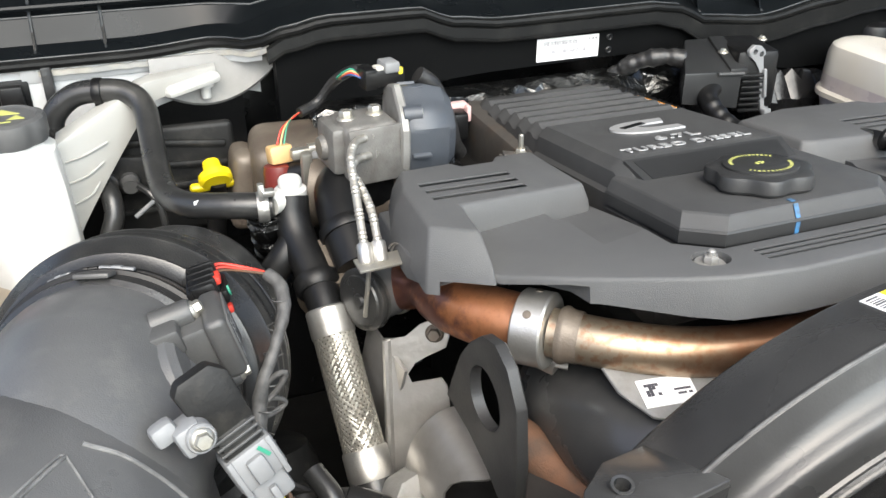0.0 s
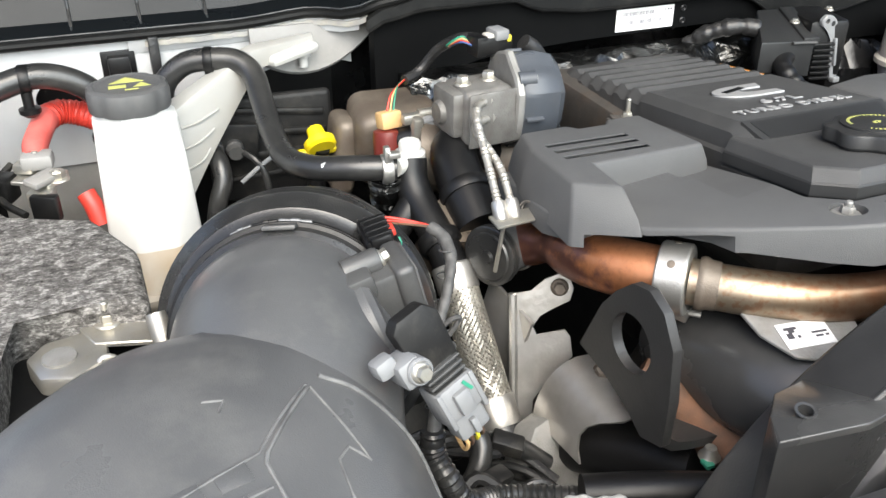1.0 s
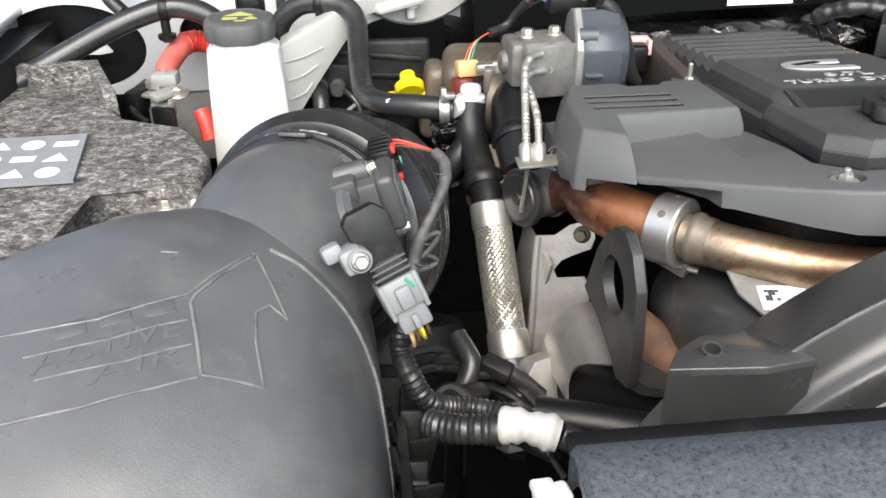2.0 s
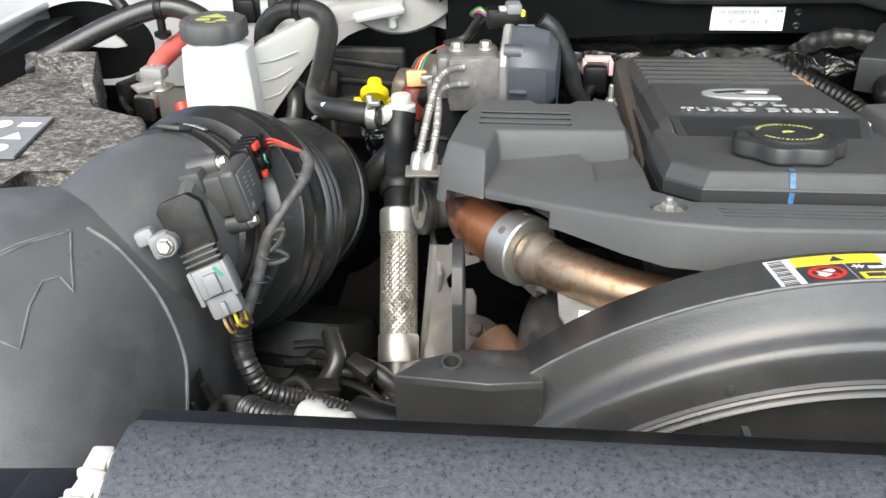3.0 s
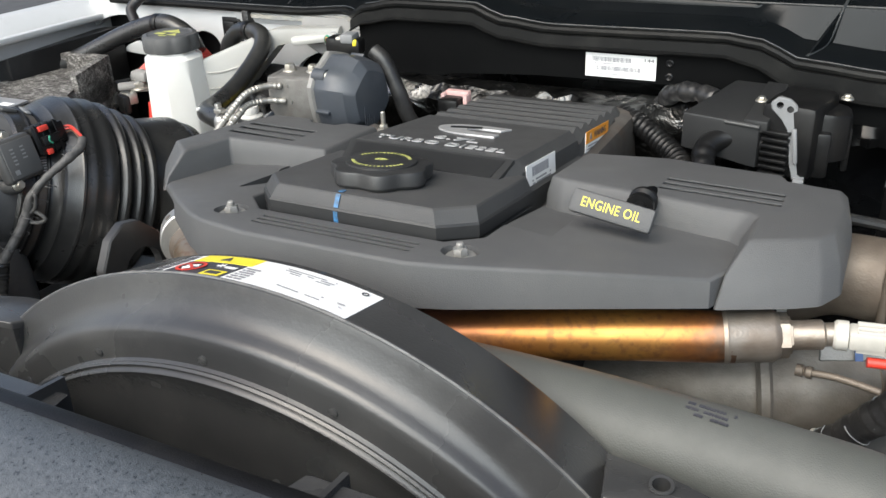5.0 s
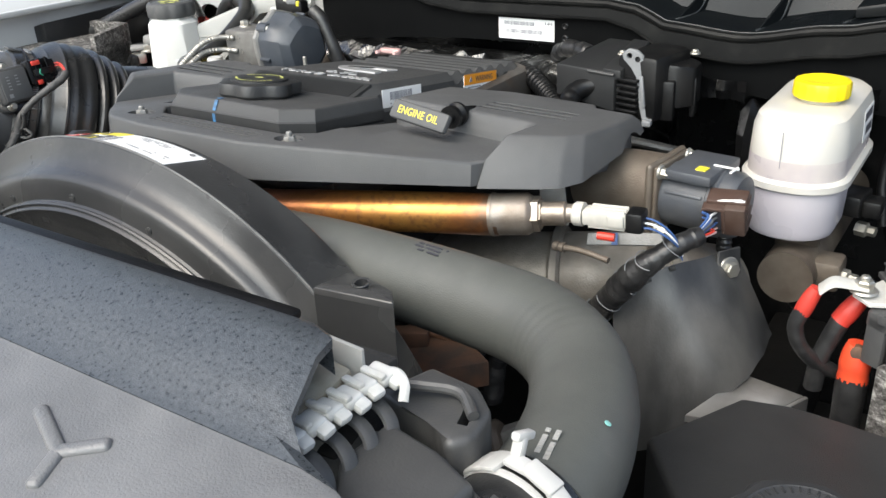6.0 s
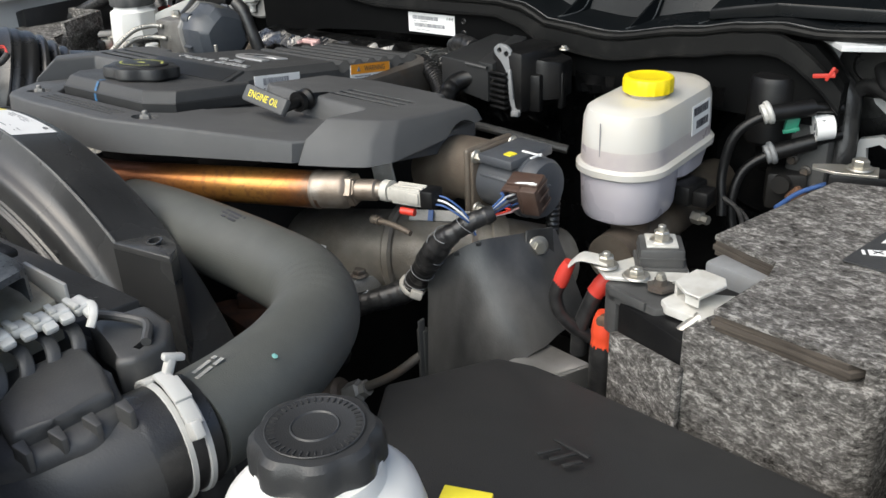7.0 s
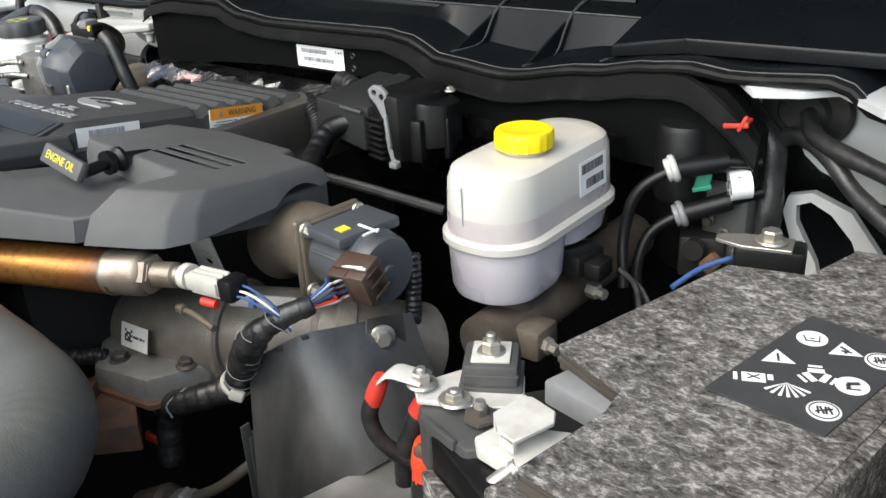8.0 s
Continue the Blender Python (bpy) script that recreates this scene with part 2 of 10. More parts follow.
def felt_material():
    """Matted grey fibre felt: streaky fibres at two scales, with pale and dark tufts."""
    m = bpy.data.materials.new("grey_felt")
    m.use_nodes = True
    n, l = m.node_tree.nodes, m.node_tree.links
    b = n["Principled BSDF"]
    tc = n.new("ShaderNodeTexCoord")
    total = None
    for scale, weight, k in (((75, 100, 130), 0.42, 1), ((170, 300, 330), 0.43, 2), ((20, 26, 30), 0.15, 3)):
        mp = n.new("ShaderNodeMapping")
        mp.inputs["Scale"].default_value = scale
        mp.inputs["Rotation"].default_value = (0.0, 0.0, 0.35 * k)
        l.new(tc.outputs["Object"], mp.inputs[0])
        a = n.new("ShaderNodeTexNoise")
        a.inputs["Scale"].default_value, a.inputs["Detail"].default_value, a.inputs["Roughness"].default_value, a.inputs["Distortion"].default_value = 1.0, 7.0, 0.68, 0.8
        l.new(mp.outputs[0], a.inputs["Vector"])
        w = n.new("ShaderNodeMath")
        w.operation, w.inputs[1].default_value = "MULTIPLY", weight
        l.new(a.outputs["Fac"], w.inputs[0])
        if total is None:
            total = w.outputs[0]
        else:
            ad = n.new("ShaderNodeMath")
            ad.operation = "ADD"
            l.new(total, ad.inputs[0])
            l.new(w.outputs[0], ad.inputs[1])
            total = ad.outputs[0]
    r = n.new("ShaderNodeValToRGB")
    e = r.color_ramp.elements
    e[0].position, e[0].color = 0.40, (0.022, 0.020, 0.018, 1)
    e[1].position, e[1].color = 0.63, (0.43, 0.415, 0.39, 1)
    k = e.new(0.51)
    k.color = (0.118, 0.112, 0.105, 1)
    l.new(total, r.inputs[0])
    l.new(r.outputs[0], b.inputs["Base Color"])
    b.inputs["Roughness"].default_value = 0.95
    b.inputs["Specular IOR Level"].default_value = 0.15
    bp = n.new("ShaderNodeBump")
    bp.inputs["Strength"].default_value, bp.inputs["Distance"].default_value = 0.9, 0.003
    l.new(total, bp.inputs["Height"])
    l.new(bp.outputs[0], b.inputs["Normal"])
    return m


M["felt"] = felt_material()
M["feltedge"] = surf("pressed_felt_edge", (0.085, 0.072, 0.060), 0.9, scale=90, mix=0.9, col2=(0.035, 0.030, 0.026), grain=0.9, gscale=350, dirt=0.3, dirtcol=(0.15, 0.13, 0.11), stretch=(0.25, 0.25, 3.0), spec=0.15)


def tube_heat_material(name, stops, specks=0.7):
    """Heat-tinted pipe: tints run along x, broken up by noise."""
    m = bpy.data.materials.new(name)
    m.use_nodes = True
    n, l = m.node_tree.nodes, m.node_tree.links
    b = n["Principled BSDF"]
    tc = n.new("ShaderNodeTexCoord")
    sx = n.new("ShaderNodeSeparateXYZ")
    l.new(tc.outputs["Object"], sx.inputs[0])
    nz = n.new("ShaderNodeTexNoise")
    nz.inputs["Scale"].default_value, nz.inputs["Detail"].default_value, nz.inputs["Roughness"].default_value = 45.0, 6.0, 0.65
    l.new(tc.outputs["Object"], nz.inputs["Vector"])
    k = n.new("ShaderNodeMath")
    k.operation, k.inputs[1].default_value, k.inputs[2].default_value = "MULTIPLY_ADD", 0.10, -0.05
    l.new(nz.outputs["Fac"], k.inputs[0])
    s = n.new("ShaderNodeMath")
    s.operation = "ADD"
    l.new(sx.outputs["X"], s.inputs[0])
    l.new(k.outputs[0], s.inputs[1])
    mr = n.new("ShaderNodeMapRange")
    mr.inputs["From Min"].default_value, mr.inputs["From Max"].default_value = stops[0][0], stops[-1][0]
    l.new(s.outputs[0], mr.inputs["Value"])
    r = n.new("ShaderNodeValToRGB")
    e = r.color_ramp.elements
    span = stops[-1][0] - stops[0][0]
    e[0].position, e[0].color = 0.0, (*stops[0][1], 1)
    e[1].position, e[1].color = 1.0, (*stops[-1][1], 1)
    for x, c in stops[1:-1]:
        q = e.new((x - stops[0][0]) / span)
        q.color = (*c, 1)
    l.new(mr.outputs[0], r.inputs[0])
    sp = n.new("ShaderNodeTexNoise")
    sp.inputs["Scale"].default_value, sp.inputs["Detail"].default_value = 140.0, 5.0
    l.new(tc.outputs["Object"], sp.inputs["Vector"])
    spr = n.new("ShaderNodeMapRange")
    spr.inputs["From Min"].default_value, spr.inputs["From Max"].default_value, spr.inputs["To Max"].default_value = 0.50, 0.66, specks
    l.new(sp.outputs["Fac"], spr.inputs["Value"])
    mx = n.new("ShaderNodeMix")
    mx.data_type = "RGBA"
    l.new(spr.outputs[0], mx.inputs["Factor"])
    l.new(r.outputs[0], mx.inputs["A"])
    mx.inputs["B"].default_value = (0.22, 0.095, 0.045, 1)
    l.new(mx.outputs["Result"], b.inputs["Base Color"])
    b.inputs["Metallic"].default_value = 0.82
    rr = n.new("ShaderNodeMapRange")
    rr.inputs["To Min"].default_value, rr.inputs["To Max"].default_value = 0.26, 0.50
    l.new(sp.outputs["Fac"], rr.inputs["Value"])
    l.new(rr.outputs[0], b.inputs["Roughness"])
    return m


def foil_material():
    """Crumpled foil, worn through to black insulation in patches."""
    m = surf("crinkled_foil", (0.22, 0.22, 0.215), 0.30, 1.0, scale=16, mix=1.0, col2=(0.012, 0.012, 0.012), rvar=0.12)
    n, l = m.node_tree.nodes, m.node_tree.links
    tc = n.new("ShaderNodeTexCoord")
    v = n.new("ShaderNodeTexVoronoi")
    v.inputs["Scale"].default_value = 24.0
    w = n.new("ShaderNodeTexNoise")
    w.inputs["Scale"].default_value, w.inputs["Detail"].default_value, w.inputs["Distortion"].default_value = 30.0, 4.0, 1.5
    l.new(tc.outputs["Object"], v.inputs["Vector"])
    l.new(tc.outputs["Object"], w.inputs["Vector"])
    ad = n.new("ShaderNodeMath")
    ad.operation = "ADD"
    l.new(v.outputs["Distance"], ad.inputs[0])
    l.new(w.outputs["Fac"], ad.inputs[1])
    bp = n.new("ShaderNodeBump")
    bp.inputs["Strength"].default_value, bp.inputs["Distance"].default_value = 0.8, 0.010
    l.new(ad.outputs[0], bp.inputs["Height"])
    l.new(bp.outputs[0], n["Principled BSDF"].inputs["Normal"])
    return m


M["foil"] = foil_material()
M["blackfoil"] = surf("black_insulation", (0.008, 0.008, 0.0085), 0.25, scale=30, mix=0.5, grain=1.0, gscale=60)
M["copperL"] = tube_heat_material("heat_tinted_pipe", [(-0.06, (0.16, 0.075, 0.065)), (-0.035, (0.22, 0.10, 0.075)), (-0.018, (0.52, 0.21, 0.095)), (0.01, (0.56, 0.25, 0.125)), (0.03, (0.46, 0.20, 0.10)), (0.06, (0.36, 0.16, 0.085))], 0.25)
M["copperR"] = tube_heat_material("heat_tinted_long_pipe", [(-0.26, (0.30, 0.255, 0.195)), (-0.20, (0.29, 0.215, 0.145)), (-0.12, (0.21, 0.105, 0.058)), (-0.03, (0.24, 0.10, 0.05)), (0.06, (0.30, 0.12, 0.06)), (0.12, (0.46, 0.19, 0.052)), (0.19, (0.54, 0.27, 0.070)), (0.235, (0.40, 0.16, 0.055)), (0.26, (0.19, 0.115, 0.075))], 0.6)
# scuffed duct lines; the same pale grey draws the shroud's crest highlight
M["ductedge"] = surf("scuff_and_highlight_edge", (0.15, 0.15, 0.147), 0.5, scale=60, mix=0.9, col2=(0.07, 0.07, 0.07), grain=0.5, gscale=500)
M["grime"] = surf("grimy_black_plastic", (0.011, 0.0108, 0.0105), 0.5, scale=35, mix=0.6, grain=0.4, gscale=400, dirt=0.6, dirtcol=(0.075, 0.069, 0.058), spec=0.3)
M["loom"] = surf("dusty_loom_tape", (0.045, 0.044, 0.043), 0.6, scale=120, mix=0.8, col2=(0.10, 0.098, 0.094), grain=0.9, gscale=300)
M["braid"] = surf("braided_steel", (0.50, 0.48, 0.43), 0.36, 0.85, scale=200, mix=0.7, col2=(0.30, 0.28, 0.24))
M["seal"] = surf("seal_rubber", (0.0065, 0.0067, 0.0067), 0.45, scale=30, mix=0.6, grain=0.3, gscale=700, dirt=0.3, dirtcol=(0.045, 0.044, 0.040), spec=0.15)
M["cowlface"] = surf("matt_black_cowl_face", (0.0042, 0.0044, 0.0046), 0.5, scale=20, mix=0.5, dirt=0.15, dirtcol=(0.015, 0.015, 0.0145), spec=0.05)
M["tint"] = surf("tinted_resin", (0.60, 0.545, 0.46), 0.4, scale=18, mix=0.9, col2=(0.50, 0.40, 0.28), sss=0.2)
M["stain"] = surf("stained_resin", (0.44, 0.40, 0.34), 0.4, scale=14, mix=0.8, col2=(0.30, 0.22, 0.14), sss=0.2)


# ---- builders ----


def place(bm, verts, m):
    if m is not None:
        bmesh.ops.transform(bm, matrix=m, verts=verts)
    return verts


def box(bm, sx, sy, sz, m=None, bevel=0.0, seg=2):
    """A box with its middle at the origin of m, edges rounded."""
    vs = bmesh.ops.create_cube(bm, size=1.0, matrix=Matrix.Diagonal((sx, sy, sz, 1)))["verts"]
    if bevel:
        es = list({e for v in vs for e in v.link_edges})
        r = bmesh.ops.bevel(bm, geom=es, offset=bevel, segments=seg, profile=0.5, affect="EDGES", clamp_overlap=True)
        vs = list({v for f in r["faces"] for v in f.verts} | {v for v in vs if v.is_valid})
        fs = {f for v in vs for f in v.link_faces}
        vs = list({v for f in fs for v in f.verts})
    return place(bm, vs, m)


def slab(bm, top, bottom, bevel=0.0, seg=2, inset=0.0, m=None):
    """A prism under a polygon of (x, y, z); bottom: one height or a list; inset: how far the foot steps out from the top (negative: in)."""
    n = len(top)
    lo = [bottom] * n if not hasattr(bottom, "__len__") else bottom
    cx, cy = sum(p[0] for p in top) / n, sum(p[1] for p in top) / n
    a = [bm.verts.new(p) for p in top]
    foot = []
    for (x, y, z), h in zip(top, lo):
        d = math.hypot(x - cx, y - cy) or 1
        foot.append(bm.verts.new((x + (x - cx) / d * inset, y + (y - cy) / d * inset, h)))
    area = sum(top[i][0] * top[(i + 1) % n][1] - top[(i + 1) % n][0] * top[i][1] for i in range(n))
    if area < 0:
        a.reverse(), foot.reverse()
    ft = bm.faces.new(a)
    bm.faces.new(list(reversed(foot)))
    for i in range(n):
        j = (i + 1) % n
        bm.faces.new((a[j], a[i], foot[i], foot[j]))
    vs = a + foot
    if bevel:
        es = list(ft.edges) + [e for v in a for e in v.link_edges if e.other_vert(v) in foot]
        r = bmesh.ops.bevel(bm, geom=list(set(es)), offset=bevel, segments=seg, profile=0.5, affect="EDGES", clamp_overlap=True)
        vs = list({v for f in r["faces"] for v in f.verts} | {v for v in vs if v.is_valid})
    if m is not None:
        place(bm, vs, m)
    return vs


def frustum(bm, top, foot, bevel=0.0, seg=3, bulge=None):
    """A solid between a foot polygon and a top polygon of equal numbers of (x, y, z) corners; top rim and flank edges rounded; bulge (up, out): a knee in the flanks."""
    n = len(top)
    levels = [foot]
    if bulge:
        up, out = bulge
        levels.append([(f[0] + (t[0] - f[0]) * out, f[1] + (t[1] - f[1]) * out, f[2] + (t[2] - f[2]) * up) for f, t in zip(foot, top)])
    levels.append(top)
    vr = [[bm.verts.new(p) for p in ring] for ring in levels]
    ft = bm.faces.new(vr[-1])
    bm.faces.new(list(reversed(vr[0])))
    for b, a in zip(vr, vr[1:]):
        for i in range(n):
            j = (i + 1) % n
            bm.faces.new((a[j], a[i], b[i], b[j]))
    bmesh.ops.recalc_face_normals(bm, faces=bm.faces)
    if bevel:
        es = set(ft.edges)
        for b, a in zip(vr, vr[1:]):
            for p, q in zip(a, b):
                es |= {e for e in p.link_edges if e.other_vert(p) is q}
        bmesh.ops.bevel(bm, geom=list(es), offset=bevel, segments=seg, profile=0.5, affect="EDGES", clamp_overlap=True)


def plate(bm, outline, thick, m=None, bevel=0.0, seg=1):
    """A flat plate: outline of (x, y) in its own plane, thickness along z from 0 down."""
    return slab(bm, [(x, y, 0.0) for x, y in outline], -thick, bevel, seg, 0.0, m)


def lathe(bm, profile, m=None, seg=32, lobes=None, cap=True):
    """A turned form from (radius, height) up the z axis; lobes(angle, i) scales the radius."""
    rings = []
    for i, (r, h) in enumerate(profile):
        ring = []
        for k in range(seg):
            a = 2 * math.pi * k / seg
            q = r * (lobes(a, i) if lobes else 1.0)
            ring.append(bm.verts.new((q * math.cos(a), q * math.sin(a), h)))
        rings.append(ring)
    for a, b in zip(rings, rings[1:]):
        for k in range(seg):
            j = (k + 1) % seg
            bm.faces.new((a[k], a[j], b[j], b[k]))
    if cap:
        bm.faces.new(list(reversed(rings[0])))
        bm.faces.new(rings[-1])
    vs = [v for r in rings for v in r]
    return place(bm, vs, m)


def along(p, q):
    """A pose at p whose z points to q."""
    d = Vector(q) - Vector(p)
    return Matrix.Translation(p) @ d.to_track_quat("Z", "Y").to_matrix().to_4x4()


def rod(bm, p, q, r, seg=16, r2=None):
    d = (Vector(q) - Vector(p)).length
    return lathe(bm, [(r, 0), (r if r2 is None else r2, d)], along(p, q), seg)


def spline(pts, sub):
    ps = [Vector(p) for p in pts]
    ps = [ps[0] * 2 - ps[1], *ps, ps[-1] * 2 - ps[-2]]
    out = []
    for i in range(1, len(ps) - 2):
        a, b, c, d = ps[i - 1:i + 3]
        for k in range(sub):
            t = k / sub
            out.append(0.5 * ((2 * b) + (c - a) * t + (2 * a - 5 * b + 4 * c - d) * t * t + (3 * b - a - 3 * c + d) * t ** 3))
    out.append(ps[-2])
    return out


def tube(bm, pts, r, seg=14, sub=8, rf=None, cap=True, smooth=True, flat=1.0):
    """A pipe along a smooth line through pts; rf(s, total) scales its radius along its length."""
    path = spline(pts, sub) if smooth and len(pts) > 2 else [Vector(p) for p in pts]
    if rf:
        total = sum((b - a).length for a, b in zip(path, path[1:]))
        step, fine = 0.0016, []
        for a, b in zip(path, path[1:]):
            k = max(1, int((b - a).length / step))
            fine += [a.lerp(b, i / k) for i in range(k)]
        path = fine + [path[-1]]
    total = sum((b - a).length for a, b in zip(path, path[1:]))
    t0 = (path[1] - path[0]).normalized()
    nrm = t0.orthogonal().normalized() if abs(t0.z) > 0.95 else t0.cross(Vector((0, 0, 1))).normalized()
    rings, s = [], 0.0
    for i, p in enumerate(path):
        t = (path[min(i + 1, len(path) - 1)] - path[max(i - 1, 0)]).normalized()
        nrm = (nrm - t * nrm.dot(t)).normalized()
        bi = t.cross(nrm)
        if i:
            s += (p - path[i - 1]).length
        q = r * (rf(s, total) if rf else 1.0)
        rings.append([bm.verts.new(p + (nrm * math.cos(a) + bi * math.sin(a) * flat) * q) for a in (2 * math.pi * k / seg for k in range(seg))])
    for a, b in zip(rings, rings[1:]):
        for k in range(seg):
            j = (k + 1) % seg
            bm.faces.new((a[k], a[j], b[j], b[k]))
    if cap:
        bm.faces.new(list(reversed(rings[0])))
        bm.faces.new(rings[-1])
    return [v for g in rings for v in g]


def skin(bm, rings, closed=True, cap=True):
    """A surface through rings of equal numbers of points."""
    vr = [[bm.verts.new(p) for p in ring] for ring in rings]
    n = len(vr[0])
    for a, b in zip(vr, vr[1:]):
        for k in range(n if closed else n - 1):
            j = (k + 1) % n
            bm.faces.new((a[k], a[j], b[j], b[k]))
    if cap and closed:
        bm.faces.new(list(reversed(vr[0])))
        bm.faces.new(vr[-1])
    return [v for g in vr for v in g]


def corr(pitch, depth):
    """Corrugation for tube()."""
    return lambda s, total: 1.0 - depth * (0.5 + 0.5 * math.cos(2 * math.pi * s / pitch)) ** 0.6


def shade(me, angle=32):
    bm = bmesh.new()
    bm.from_mesh(me)
    bmesh.ops.recalc_face_normals(bm, faces=bm.faces)
    for f in bm.faces:
        f.smooth = True
    for e in bm.edges:
        e.smooth = len(e.link_faces) == 2 and e.calc_face_angle(0.0) < radians(angle)
    bm.to_mesh(me)
    bm.free()


def mesh_ob(name, bm, material, angle=32):
    """Links a bmesh as an object whose origin is the middle of its bounds."""
    lo = Vector([min(v.co[i] for v in bm.verts) for i in range(3)])
    hi = Vector([max(v.co[i] for v in bm.verts) for i in range(3)])
    c = (lo + hi) / 2
    for v in bm.verts:
        v.co -= c
    me = bpy.data.meshes.new(name)
    bm.to_mesh(me)
    bm.free()
    shade(me, angle)
    me.materials.append(material)
    ob = new(name, me)
    ob.location = c
    return ob


def world_at(ob):
    return ob.location.copy() if ob.parent is None else ob.location + world_at(ob.parent)


def part(name, bm, material, parent, label="", angle=32):
    ob = mesh_ob(name, bm, material, angle)
    ob.location = ob.location - world_at(parent)
    ob.parent = parent
    return tagged(ob, label)


def kid(ob, name):
    """The newest part of that name under a thing."""
    return [c for c in ob.children if c.name.split(".")[0] == name][-1]


def thing(name, base, label, category, group="", kind=""):
    ob = new(name)
    ob.location = base
    ob.empty_display_size = 0.02
    return tagged(ob, label, category, group, kind)


def single(name, bm, material, label, category, group="", kind="", angle=32):
    return tagged(mesh_ob(name, bm, material, angle), label, category, group, kind)


def carve(bm, cutters):
    """Takes each of the cutter meshes away from bm and gives the rest as a new bmesh."""
    bmesh.ops.recalc_face_normals(bm, faces=bm.faces)
    bmesh.ops.triangulate(bm, faces=[f for f in bm.faces if len(f.verts) > 4])
    me = bpy.data.meshes.new("tmp")
    bm.to_mesh(me)
    bm.free()
    ob = new("tmp", me)
    cob = []
    for c in cutters:
        bmesh.ops.recalc_face_normals(c, faces=c.faces)
        cm = bpy.data.meshes.new("tmpc")
        c.to_mesh(cm)
        c.free()
        o = new("tmpc", cm)
        cob.append(o)
        md = ob.modifiers.new("b", "BOOLEAN")
        md.operation, md.object, md.solver, md.use_self = "DIFFERENCE", o, "EXACT", True
    dg = bpy.context.evaluated_depsgraph_get()
    dg.update()
    got = bpy.data.meshes.new_from_object(ob.evaluated_get(dg))
    out = bmesh.new()
    out.from_mesh(got)
    for o in (ob, *cob):
        d = o.data
        bpy.data.objects.remove(o)
        bpy.data.meshes.remove(d)
    bpy.data.meshes.remove(got)
    return out


def letters(text, size, depth=0.001, spacing=1.0, bold=0.0):
    """Built-in font as a bmesh, middle at the origin, flat in xy and rising along z."""
    cu = bpy.data.curves.new("t", "FONT")
    cu.body, cu.size, cu.extrude, cu.align_x, cu.align_y, cu.space_character = text, size, depth / 2, "CENTER", "CENTER", spacing
    cu.resolution_u, cu.offset = 3, bold
    ob = new("t", cu)
    dg = bpy.context.evaluated_depsgraph_get()
    dg.update()
    me = bpy.data.meshes.new_from_object(ob.evaluated_get(dg))
    bm = bmesh.new()
    bm.from_mesh(me)
    bpy.data.objects.remove(ob)
    bpy.data.curves.remove(cu)
    bpy.data.meshes.remove(me)
    return bm


def stretch_to(bm, width, height):
    xs, ys = [v.co.x for v in bm.verts], [v.co.y for v in bm.verts]
    w, h = max(xs) - min(xs), max(ys) - min(ys)
    for v in bm.verts:
        v.co.x = (v.co.x - (max(xs) + min(xs)) / 2) * width / w
        v.co.y = (v.co.y - (max(ys) + min(ys)) / 2) * height / h
    return bm


def moved(bm, m):
    bmesh.ops.transform(bm, matrix=m, verts=bm.verts)
    return bm


def onplane(p, xdir, ydir):
    """A pose at p with x and y along the given ways (y made square)."""
    x = Vector(xdir).normalized()
    y = Vector(ydir)
    y = (y - x * y.dot(x)).normalized()
    z = x.cross(y)
    m = Matrix((x, y, z)).transposed().to_4x4()
    return Matrix.Translation(p) @ m


def hexbolt(parent, p, up, r=0.006, h=0.006, washer=0.011, stud=0.0, name="bolt", material=None, label=""):
    """A hex head with a flange washer, seated at p."""
    bm = bmesh.new()
    m = along(p, Vector(p) + Vector(up))
    lathe(bm, [(washer * 0.98, 0), (washer, 0.0006), (washer * 0.9, 0.0022), (r * 1.05, 0.003)], m, 24)
    lathe(bm, [(r, 0.0025), (r, h), (r * 0.85, h + 0.0015)], m, 6)
    if stud:
        lathe(bm, [(r * 0.5, h), (r * 0.5, h + stud), (r * 0.35, h + stud + 0.001)], m, 12)
    return part(name, bm, material or M["zinc"], parent, label)


def bars(bm, m, w, h, rows, seed=1, gap=0.5, fill=0.8, t=0.0003):
    """Lines of unreadable print as thin bars on a label of w by h."""
    rnd = random.Random(seed)
    for i in range(rows):
        y = h / 2 - (i + 0.5) * h / rows
        x = -w / 2
        while x < w / 2 - 0.0008:
            k = min(rnd.uniform(0.03, 0.16) * w, w / 2 - x)
            if rnd.random() < fill:
                box(bm, k * 0.9, h / rows * gap, t, m @ Matrix.Translation((x + k / 2, y, 0)))
            x += k


def barcode(bm, m, w, h, n=26, seed=2, t=0.0003):
    rnd = random.Random(seed)
    x = -w / 2
    for i in range(n):
        k = w / n
        box(bm, k * rnd.uniform(0.3, 0.75), h, t, m @ Matrix.Translation((x + k / 2, 0, 0)))
        x += k


# ---- setting: ground and truck body ----
bm = bmesh.new()
plate(bm, [(-150, -150), (150, -150), (150, 150), (-150, 150)], 0.1)
single("ground", bm, M["asphalt"], "grey asphalt parking ground under the truck", "ground", kind="structure")

# bay floor and dark frame below
bm = bmesh.new()
box(bm, 1.80, 1.25, 0.02, pose(0, 0.62, 0.52), 0.005)
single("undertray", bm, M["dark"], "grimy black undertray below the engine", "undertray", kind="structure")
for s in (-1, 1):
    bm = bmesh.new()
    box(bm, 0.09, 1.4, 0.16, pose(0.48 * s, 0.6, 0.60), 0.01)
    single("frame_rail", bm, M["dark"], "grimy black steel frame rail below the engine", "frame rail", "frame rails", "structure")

# firewall
bm = bmesh.new()
box(bm, 1.75, 0.03, 0.68, pose(0, 1.26, 0.82), 0.004)
